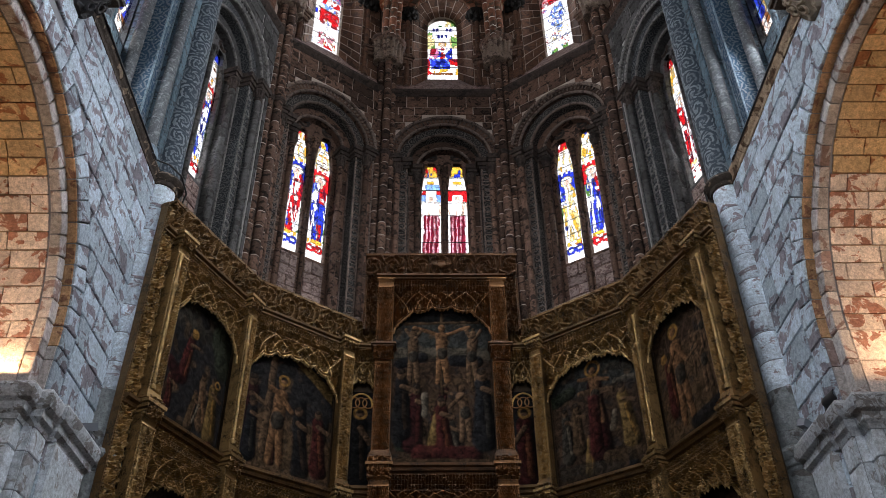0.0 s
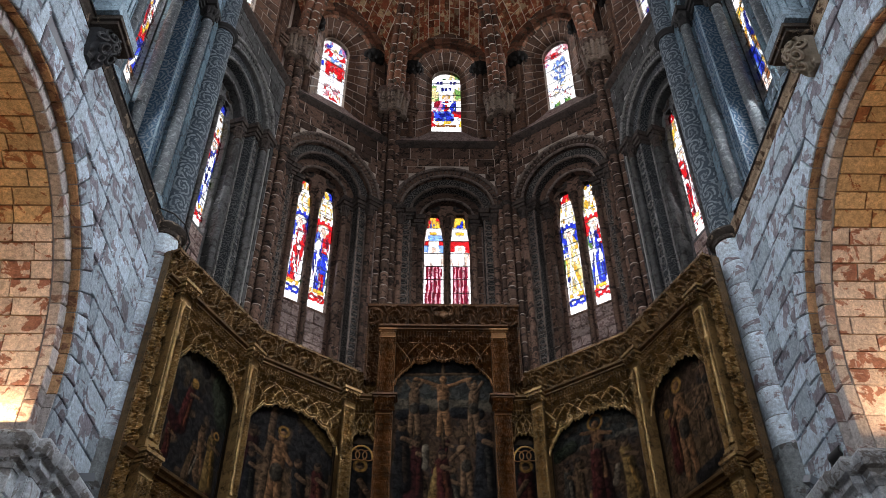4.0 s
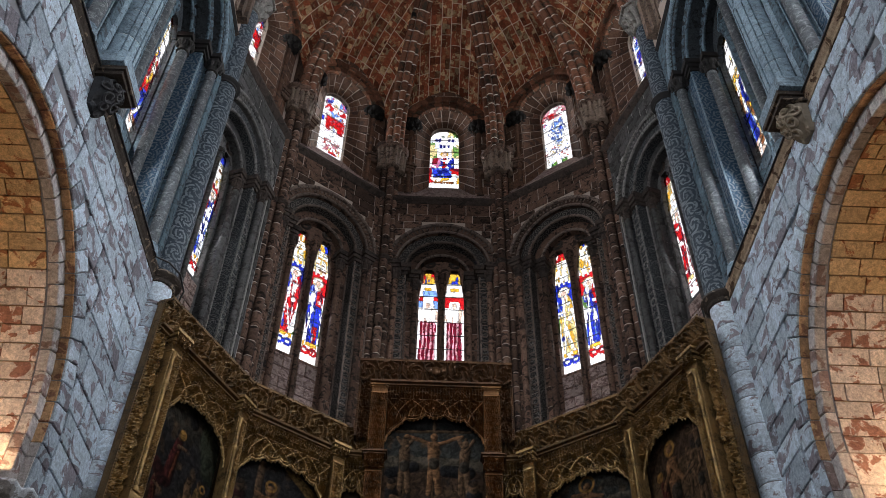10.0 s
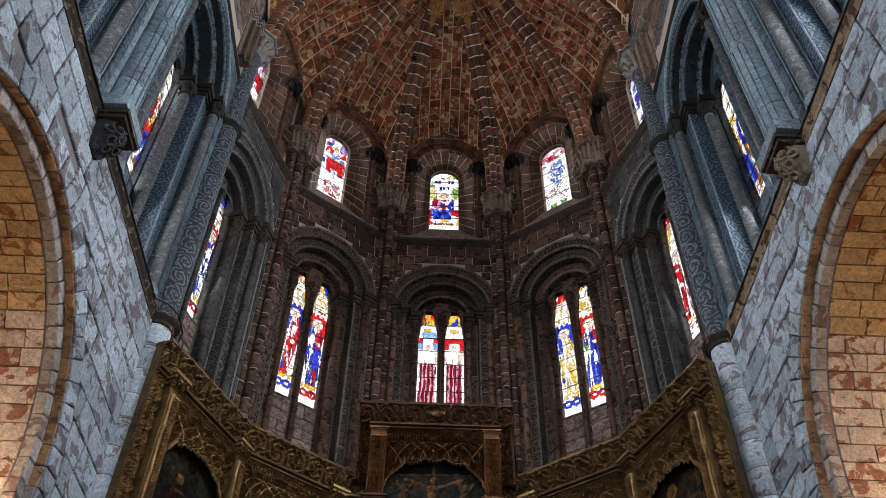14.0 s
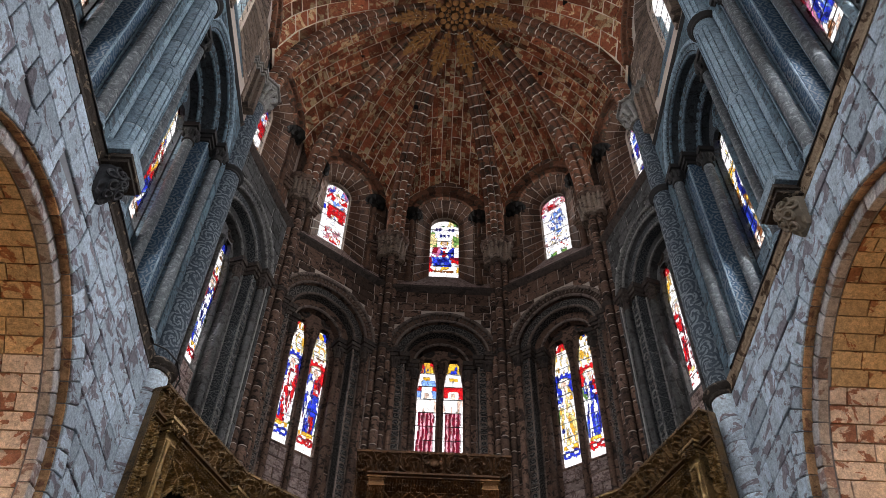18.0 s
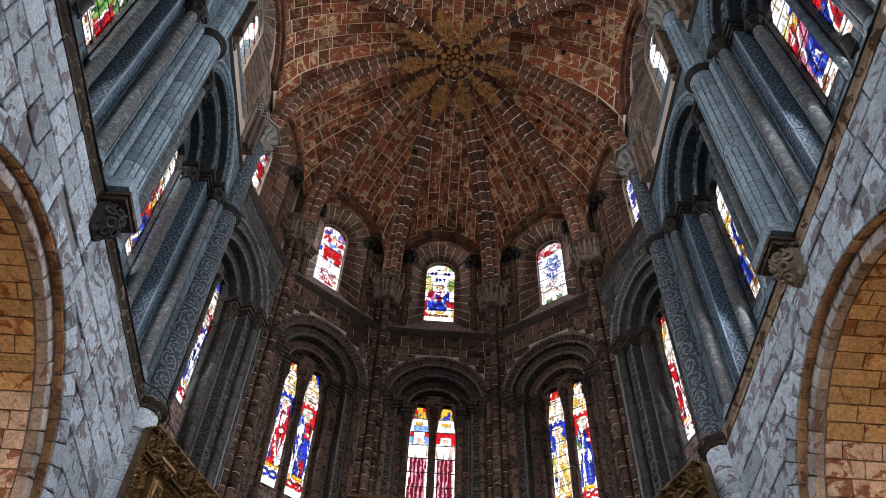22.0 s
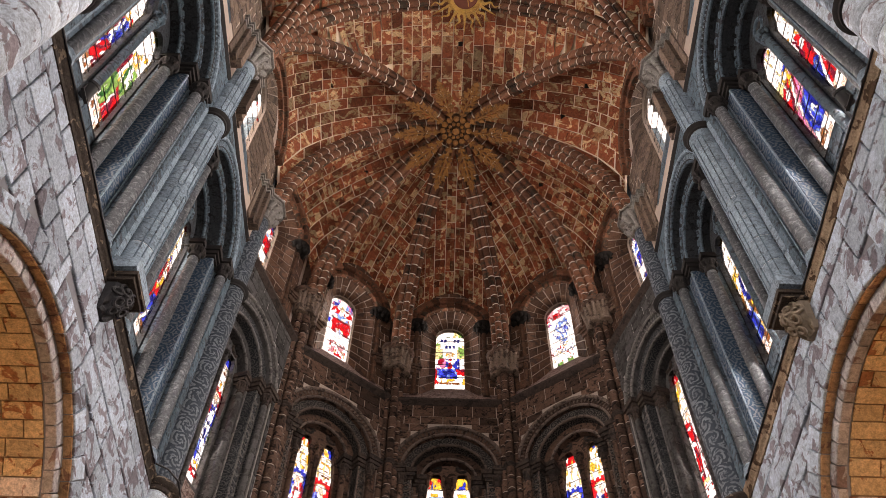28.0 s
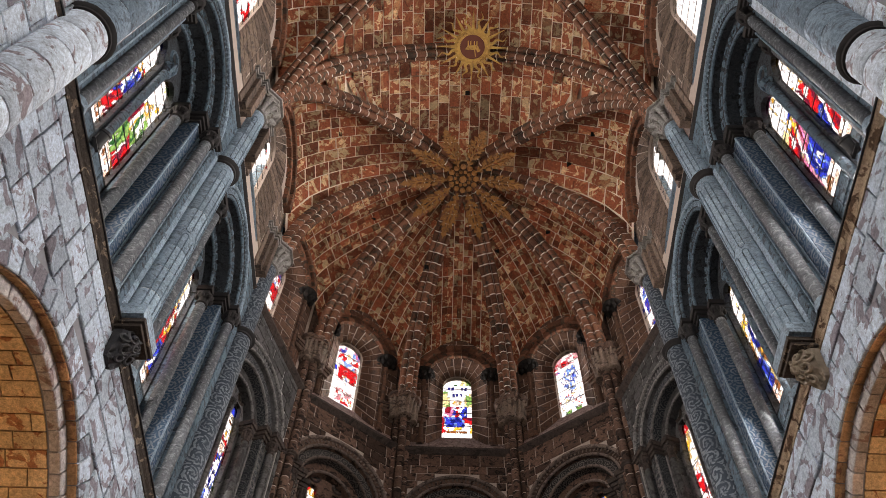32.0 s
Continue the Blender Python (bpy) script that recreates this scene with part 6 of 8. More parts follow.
for i, (s, y, kinds) in enumerate(((-1, (YB + YC) / 2, (("gold", "blue"), ("red", "blue"))), (-1, (YA + YB) / 2, (("blue", "red"), ("green", "red"))),
                                   (1, (YB + YC) / 2, (("blue", "gold"), ("gold", "blue"))), (1, (YA + YB) / 2, (("rose", "blue"), ("blue", "red"))))):
    pair_window(side_matrix(s, y), (0.13, 0.73), 0.70, kinds, i + 11.1, "broad two-light stained glass window in blue, red and yellow", draped, 0.5)
    small_window(side_matrix(s, y), 0.14, ("red", "pale") if s < 0 else ("pale", "pale"), i + 21.0, "small round-headed stained glass window, mostly clear", pale_field, UPPER_DX[s], 19.6, 0.50)

# ---- altarpiece ----
RX = -0.12                                    # its own axis
ret = thing("altarpiece", "tall gilded carved altarpiece with dark painted panels behind the altar", "altarpiece")
PAINT = {"night": (0.010, 0.009, 0.009), "earth": (0.027, 0.016, 0.010), "sky": (0.019, 0.019, 0.017), "flesh": (0.130, 0.066, 0.031), "tan": (0.085, 0.050, 0.028),
         "red": (0.034, 0.008, 0.007), "wine": (0.022, 0.006, 0.006), "blue": (0.010, 0.010, 0.011), "ochre": (0.10, 0.062, 0.022), "grey": (0.027, 0.023, 0.018),
         "halo": (0.16, 0.085, 0.022), "pale": (0.10, 0.082, 0.060), "rust": (0.085, 0.030, 0.014), "green": (0.018, 0.021, 0.013), "wood": (0.046, 0.028, 0.015), "dusk": (0.042, 0.034, 0.024)}


def old_paint():
    """Dark varnished oil paint; the picture's own colours lie on the panel's points, with brush grain and fine cracks over them."""
    n = Nodes("old_oil_paint")
    pos = n.position()
    attr = n.tree.nodes.new("ShaderNodeAttribute")
    attr.attribute_name = "paint"
    crack = n.node("ShaderNodeTexVoronoi", Scale=26.0)
    crack.feature = "DISTANCE_TO_EDGE"
    n.link(pos, crack.inputs["Vector"])
    line = n.step(crack.outputs["Distance"], 0.0, 0.05)
    grain = n.math("ADD", 0.55, n.math("MULTIPLY", n.noise(pos, 30.0, 5.0, 0.7), 0.9))
    blot = n.step(n.noise(pos, 7.5, 4.0, 0.65, 1.2), 0.34, 0.66)
    shade = n.math("MULTIPLY", grain, n.math("ADD", 0.8, n.math("MULTIPLY", line, 0.2)))
    shade = n.math("MULTIPLY", shade, n.math("ADD", 0.75, n.math("MULTIPLY", blot, 1.55)))
    grey = n.tree.nodes.new("ShaderNodeCombineColor")
    for i in range(3):
        n.link(shade, grey.inputs[i])
    n.finish(n.mix(1.0, attr.outputs["Color"], grey.outputs[0], "MULTIPLY"), 0.62)
    n.bsdf.inputs["Specular IOR Level"].default_value = 0.03
    return n.mat


OLD_PAINT = old_paint()


def facet_matrix(a, b):
    d = Vector((b[0] - a[0], b[1] - a[1], 0))
    return Matrix.Translation((a[0], a[1], 0)) @ Matrix.Rotation(math.atan2(d.y, d.x), 4, "Z"), d.length


def scroll_height(u, z, cell, seed):
    """Height of carved running foliage, 0 to 1."""
    x, y = u / cell + seed * 0.37, z / cell
    i = math.floor(x)
    side = 1 if i % 2 else -1
    fx, fy = x - i - 0.5, y
    r = math.hypot(fx, fy * 1.05)
    th = math.atan2(fy, fx) * side
    w = noise.noise(Vector((u * 6, z * 6, seed)))
    h = math.sin(r * 24 + th + w * 1.3) + 0.65 * math.sin(7 * th + r * 28 + w * 2)
    h += 0.9 * noise.noise(Vector((u * 19, z * 19, seed + 4))) + 0.75 * noise.noise(Vector((u * 44, z * 44, seed + 9)))
    return max(0.0, min(1.0, 0.35 + 0.42 * h))


def relief(u0, u1, z0, z1, depth, cell, seed, keep=None, step=0.024, along=True, w=0.0, slope=0.0, pierce=0.0):
    """A carved panel as a fine surface; keep(u, z) leaves openings; slope tips it forward towards its top."""
    nu, nz = max(2, round((u1 - u0) / step)), max(2, round((z1 - z0) / step))
    g = Geo()
    zc, uc = (z0 + z1) / 2, (u0 + u1) / 2
    depths = []
    for j in range(nz + 1):
        for i in range(nu + 1):
            u, z = u0 + (u1 - u0) * i / nu, z0 + (z1 - z0) * j / nz
            h = scroll_height(u, z - zc, cell, seed) if along else scroll_height(z, u - uc, cell, seed)
            depths.append(h)
            g.v.append((u, w - depth * h - slope * (z - z0) / (z1 - z0), z))
    for j in range(nz):
        for i in range(nu):
            if keep and not keep(u0 + (u1 - u0) * (i + 0.5) / nu, z0 + (z1 - z0) * (j + 0.5) / nz):
                continue
            a = j * (nu + 1) + i
            if depths[a] + depths[a + 1] + depths[a + nu + 2] + depths[a + nu + 1] < 4 * pierce:
                continue
            g.f.append((a, a + 1, a + nu + 2, a + nu + 1))
            g.uv.append([(0, 0)] * 4)
            g.m.append(0)
    return g


def tube(g, pts, r, closed=False):
    """A round bar along points in a plane of constant depth."""
    prof = [(r, 0), (r * .5, -r), (-r * .5, -r), (-r, 0), (-r * .5, r * .6), (r * .5, r * .6)]
    fr = []
    for i, p in enumerate(pts):
        a, b = Vector(pts[max(0, i - 1)]), Vector(pts[min(len(pts) - 1, i + 1)])
        t = (b - a).normalized()
        n = Vector((-t.z, 0, t.x))
        fr.append((p, n, (0, 1, 0)))
    g.sweep(fr, prof)


def beads(g, u0, u1, z0, z1, w, r, gap):
    n = max(1, int(math.hypot(u1 - u0, z1 - z0) / gap))
    for i in range(n + 1):
        u, z = u0 + (u1 - u0) * i / n, z0 + (z1 - z0) * i / n
        c = [(u - r, w, z), (u, w, z - r), (u + r, w, z), (u, w, z + r)]
        for k in range(4):
            g.quad([c[k], c[(k + 1) % 4], (u, w - r, z)])


def mould_bar(parent, m, u0, u1, z, prof, mat, name):
    g = Geo()
    g.sweep([((u0, 0, z), (0, 0, 1), (0, -1, 0)), ((u1, 0, z), (0, 0, 1), (0, -1, 0))], prof)
    return part(name, g, mat, parent, m=m)


LEDGE = [(-0.10, -0.03), (-0.10, 0.03), (-0.06, 0.05), (-0.045, 0.10), (0.0, 0.12), (0.02, 0.17), (0.06, 0.18), (0.075, 0.14), (0.09, 0.06), (0.09, -0.03)]
CORNICE_BED = [(-0.09, -0.03), (-0.09, 0.05), (-0.05, 0.06), (-0.03, 0.11), (0.0, 0.11), (0.015, 0.16), (0.05, 0.17), (0.06, -0.03)]


def pilaster(m, u, w, z0, z1, width, seed, name="pilaster", red=False, bright=False):
    """A carved gilt pilaster: slab, running ornament, beaded fillets, base and leafy capital."""
    # bright gives the slab lighter gold, for strong window light painted as colour
    GB, GG = (GOLD_RED_BRIGHT, GOLD_RED) if red else ((GOLD_BRIGHT, GOLD_BRIGHT) if bright else (GOLD_BRIGHT, GOLD))
    g = Geo()
    g.box((u, w - 0.10, z0), (u + width, w + 0.05, z1))
    p = part(name, g, GG, ret, m=m)
    g = relief(u + 0.02, u + width - 0.02, z0 + 0.14, z1 - 0.2, 0.05, 0.13, seed, None, 0.0115, False, w - 0.100)
    part("carving", g, GB, p)
    g = Geo()
    for e in (u - 0.004, u + width - 0.012):
        g.box((e, w - 0.13, z0 + 0.12), (e + 0.016, w - 0.09, z1 - 0.18))
        beads(g, e + 0.008, e + 0.008, z0 + 0.14, z1 - 0.2, w - 0.128, 0.020, 0.048)
    part("fillet", g, GB, p)
    g = Geo()
    for dz, e in ((0.0, 0.05), (0.05, 0.035), (0.10, 0.015)):
        g.box((u - e, w - 0.12 - e, z0 + dz), (u + width + e, w, z0 + dz + 0.045))
    part("base", g, GG, p)
    g = Geo()
    c = (u + width / 2, w - 0.06)
    g.box((u - 0.01, w - 0.13, z1 - 0.20), (u + width + 0.01, w, z1 - 0.17))
    for k in range(5):
        uu = u + width * (k + 0.5) / 5
        for za, out in ((0.17, 0.03), (0.10, 0.055)):
            zz = z1 - za
            g.quad([(uu - width / 10, w - 0.11, zz), (uu + width / 10, w - 0.11, zz), (uu + width / 12, w - 0.11 - out, zz + 0.075), (uu - width / 12, w - 0.11 - out, zz + 0.075)])
            g.quad([(uu - width / 12, w - 0.11 - out, zz + 0.075), (uu + width / 12, w - 0.11 - out, zz + 0.075), (uu, w - 0.13 - out, zz + 0.05)])
    for s in (u + 0.005, u + width - 0.005):
        g.turned((s, w - 0.12), [(0.004, z1 - 0.09), (0.035, z1 - 0.065), (0.035, z1 - 0.045), (0.004, z1 - 0.02)], 8)
    g.box((u - 0.035, w - 0.17, z1 - 0.035), (u + width + 0.035, w + 0.02, z1))
    part("capital", g, GB, p)
    return p


def baluster(m, u, w, z0, z1, r=0.05):
    """A bright slim gilt column with knops in front of the frame."""
    g = Geo()
    L = z1 - z0
    prof = [(r * 1.5, z0), (r * 1.5, z0 + 0.05), (r * 0.9, z0 + 0.08)]
    for t, k in ((0.05, 1.2), (0.07, 0.95), (0.40, 1.0), (0.72, 0.92), (0.735, 1.5), (0.75, 1.75), (0.765, 1.5), (0.78, 0.9), (0.95, 0.85), (0.965, 1.2), (0.985, 1.5), (1.0, 1.5)):
        prof.append((r * k, z0 + L * t))
    g.turned((u, w), prof, 14)
    return part("baluster", g, GOLD_BRIGHT if r < 0.03 else GOLD_CLEAN, ret, m=m, smooth=True)


def arch_curve(u0, u1, z_spring, rise, lobes=0):
    """The cusped lower edge of a canopy: z at u."""
    def f(u):
        t = (u - u0) / (u1 - u0)
        z = z_spring + rise * math.sqrt(max(0.0, 1 - abs(2 * t - 1) ** 2.3))
        if lobes:
            z -= 0.085 * abs(math.sin(lobes * math.pi * t)) ** 0.6
        return z
    return f


def canopy(m, u0, u1, z_spring, z_top, rise, seed, w=-0.05, lobes=7, red=False):
    GB, GG = (GOLD_RED_BRIGHT, GOLD_RED) if red else (GOLD_BRIGHT, GOLD)
    """Pierced gilt canopy above a painting: carved ground, cusped arch, interlaced bars and small drops."""
    f = arch_curve(u0, u1, z_spring, rise, lobes)
    g = relief(u0, u1, z_spring - 0.05, z_top, 0.125, 0.17, seed, lambda u, z: z > f(u), 0.0125, True, w + 0.01, pierce=0.18)
    c = part("canopy", g, GB, ret, m=m)
    g = Geo()
    for off, r in ((0.0, 0.017), (0.06, 0.010)):
        pts = [(u0 + (u1 - u0) * i / 60, w - 0.06, f(u0 + (u1 - u0) * i / 60) + off) for i in range(61)]
        tube(g, pts, r)
    part("arch_moulding", g, GB, c)
    g = Geo()
    n = max(2, round((u1 - u0) / 0.46))
    d = (u1 - u0) / n
    band = z_top - 0.30
    comb = Geo()
    for k in range(int((u1 - u0) / 0.055)):
        u = u0 + 0.03 + 0.055 * k
        tube(comb, [(u, w - 0.06, band + 0.03), (u, w - 0.06, z_top - 0.02)], 0.008)
        for zz in (band + 0.07, band + 0.14, band + 0.21, z_top - 0.03):
            q = [(u - 0.016, w - 0.07, zz), (u, w - 0.07, zz - 0.022), (u + 0.016, w - 0.07, zz), (u, w - 0.07, zz + 0.022)]
            for e in range(4):
                comb.quad([q[e], q[(e + 1) % 4], (u, w - 0.10, zz)])
    for zz, r in ((band + 0.015, 0.014), (band + 0.11, 0.007), (band + 0.20, 0.007), (z_top - 0.015, 0.010)):
        tube(comb, [(u0, w - 0.062, zz), (u1, w - 0.062, zz)], r)
    # two crossing rows of ogee arcs, each from the cusped edge up to the band
    for k in range(-1, n):
        for row, lift in ((0.0, 0.0), (0.5, 0.02)):
            c0 = u0 + d * (k + 0.5 + row)
            pts = []
            for i in range(17):
                e = -1 + i / 8
                uu = c0 + d * 0.62 * e
                if u0 <= uu <= u1:
                    base = max(f(uu), f(c0) - 0.05) + 0.03
                    rise_to = max(band - base, 0.05)
                    pts.append((uu, w - 0.062 - lift, base + rise_to * (1 - abs(e)) ** 0.55))
            if len(pts) > 2:
                tube(g, pts, 0.010)
                for uu, ww, zz in pts[1::2]:
                    r = 0.022
                    q = [(uu - r, ww, zz), (uu, ww, zz - r), (uu + r, ww, zz), (uu, ww, zz + r)]
                    for e in range(4):
                        g.quad([q[e], q[(e + 1) % 4], (uu, ww - 0.028, zz)])
    part("tracery", g, GB, c)
    part("comb", comb, GG, c)
    g = Geo()
    n = int((u1 - u0) / 0.07)
    for i in range(1, n):
        u = u0 + (u1 - u0) * i / n
        z = f(u) - 0.012
        r = 0.027
        q = [(u - r, w - 0.05, z), (u, w - 0.05, z - r * 1.6), (u + r, w - 0.05, z), (u, w - 0.05, z + r)]
        for k in range(4):
            g.quad([q[k], q[(k + 1) % 4], (u, w - 0.085, z)])
    tagged(part("fringe", g, GB, c), kind="stuff")
    return c


def painting(m, u0, u1, z0, z1, w, scheme, seed, label):
    """A dark varnished panel: soft plain shapes of old paint laid over a brown ground."""
    W, H = u1 - u0, z1 - z0
    nx, nz = max(8, round(W / 0.016)), max(8, round(H / 0.016))
    X, Y = np.meshgrid(np.linspace(0, W, nx + 1), np.linspace(0, H, nz + 1))
    jig = np.array([[noise.noise(Vector((x * 5, y * 5, seed))) for x in X[0]] for y in Y[:, 0]])
    fine = np.array([[noise.noise(Vector((x * 16, y * 16, seed + 3))) for x in X[0]] for y in Y[:, 0]])
    PX, PY = X + 0.016 * jig, Y + 0.016 * np.roll(jig, 9, 1)
    C = np.zeros((nz + 1, nx + 1, 3))

    def wash(mask, colour, strength=1.0):
        C[:] = C + (np.array(PAINT[colour]) - C) * (np.clip(mask, 0, 1) * strength)[..., None]

    def limb(xa, ya, xb, yb, r, colour, strength=0.95, taper=1.0):
        """A rounded stroke from a to b in metres, lit from its upper left."""
        dx, dy = xb - xa, yb - ya
        t = np.clip(((PX - xa) * dx + (PY - ya) * dy) / (dx * dx + dy * dy + 1e-9), 0, 1)
        qx, qy = PX - xa - t * dx, PY - ya - t * dy
        rr = r * (1 + (taper - 1) * t)
        dist = np.hypot(qx, qy) / rr
        mask = np.clip((1.06 - dist) / 0.22, 0, 1)
        volume = np.clip(0.60 + 0.75 * (-qx * 0.8 + qy * 0.5) / rr + 0.10 * fine, 0.08, 1.5)
        col = np.array(PAINT[colour])[None, None] * volume[..., None]
        C[:] = C + (col - C) * (mask * strength)[..., None]

    def bare(fx, fy, h, colour="flesh", lean=0.0, arms=((-0.3, 0.05), (0.3, 0.0))):
        x, y, s = fx * W, fy * H, h * H
        limb(x - 0.06 * s, y, x - 0.03 * s, y + 0.48 * s, 0.045 * s, colour, taper=1.35)
        limb(x + 0.08 * s, y + 0.02 * s, x + 0.03 * s, y + 0.48 * s, 0.045 * s, colour, taper=1.35)
        limb(x, y + 0.5 * s, x + lean * s, y + 0.78 * s, 0.085 * s, colour, taper=1.15)
        for ax, ay in arms:
            limb(x + lean * s, y + 0.80 * s, x + lean * s + ax * s, y + 0.80 * s + ay * s, 0.035 * s, colour)
        limb(x, y + 0.46 * s, x, y + 0.52 * s, 0.085 * s, "grey")
        limb(x + lean * s, y + 0.93 * s, x + lean * s, y + 0.95 * s, 0.06 * s, colour)

    def robed(fx, fy, h, colour, lean=0.0, arms=((0.2, -0.08),)):
        x, y, s = fx * W, fy * H, h * H
        limb(x, y, x + lean * s * 0.5, y + 0.5 * s, 0.17 * s, colour, taper=0.7)
        limb(x + lean * s * 0.5, y + 0.45 * s, x + lean * s, y + 0.78 * s, 0.11 * s, colour)
        limb(x + 0.06 * s, y + 0.05 * s, x + lean * s + 0.03 * s, y + 0.6 * s, 0.035 * s, {"red": "rust", "wine": "red", "blue": "grey", "ochre": "halo", "grey": "pale", "night": "earth", "green": "ochre", "wood": "tan", "earth": "tan", "tan": "flesh"}[colour], 0.6)
        for ax, ay in arms:
            limb(x + lean * s, y + 0.72 * s, x + lean * s + ax * s, y + 0.72 * s + ay * s, 0.04 * s, "tan")
        limb(x + lean * s, y + 0.90 * s, x + lean * s, y + 0.93 * s, 0.075 * s, "tan")
        limb(x + lean * s - 0.02 * s, y + 0.97 * s, x + lean * s, y + 0.98 * s, 0.055 * s, "night", 0.8)

    def halo(fx, fy, r, hollow=0.6):
        dist = np.hypot(PX - fx * W, PY - fy * H) / (r * H)
        wash(np.clip((1.05 - dist) / 0.12, 0, 1) * np.clip((dist - hollow) / 0.12, 0, 1), "halo", 0.9)

    def band(pts, colour, strength=0.9):
        """A flat area between corner points, given as fractions of the panel."""
        inside = np.ones_like(X)
        q = [(a * W, b * H) for a, b in pts]
        for (xa, ya), (xb, yb) in zip(q, q[1:] + q[:1]):
            inside = np.minimum(inside, np.clip(((xb - xa) * (PY - ya) - (yb - ya) * (PX - xa)) / math.hypot(xb - xa, yb - ya) / 0.02 + 0.5, 0, 1))
        wash(inside, colour, strength)

    wash(np.ones_like(X), scheme["ground"])
    wash(np.clip((Y / H - scheme["horizon"]) / 0.06 + 0.3 * jig, 0, 1), scheme["sky"])
    wash(np.clip((jig + 0.5 * fine - 0.15) * 3, 0, 1), "night", 0.7)
    wash(np.clip((np.roll(jig, 17, 0) - 0.22) * 4, 0, 1), "wood", 0.6)
    brush = dict(limb=lambda xa, ya, xb, yb, r, c, k=0.95: limb(xa * W, ya * H, xb * W, yb * H, r * H, c, k), bare=bare, robed=robed, halo=halo, band=band)
    rnd = random.Random(seed)
    for _ in range(scheme.get("crowd", 0)):
        robed(rnd.uniform(0.05, 0.95), rnd.uniform(*scheme.get("depth", (0.0, 0.3))), rnd.uniform(0.20, 0.32), rnd.choice(["wine", "blue", "earth", "wood", "night", "green", "red", "grey", "ochre"]), rnd.uniform(-0.2, 0.2))
    for kind, *rest in scheme["shapes"]:
        brush[kind](*rest)
    C *= 0.66 * (1.0 + 0.45 * fine + 0.25 * jig)[..., None].clip(0.3, 1.6)
    g = Geo()
    g.v = [(u0 + x, w, z0 + z) for x, z in zip(X.ravel(), Y.ravel())]
    for j in range(nz):
        for i in range(nx):
            k = j * (nx + 1) + i
            g.f.append((k, k + 1, k + nx + 2, k + nx + 1))
    g.uv, g.m = [[(0, 0)] * 4] * len(g.f), [0] * len(g.f)
    me = g.mesh("painting", OLD_PAINT)
    layer = me.color_attributes.new("paint", "FLOAT_COLOR", "POINT")
    layer.data.foreach_set("color", np.concatenate([C.reshape(-1, 3), np.ones((len(g.v), 1))], 1).ravel())
    return part("painting", me, None, ret, m=m, label=label)


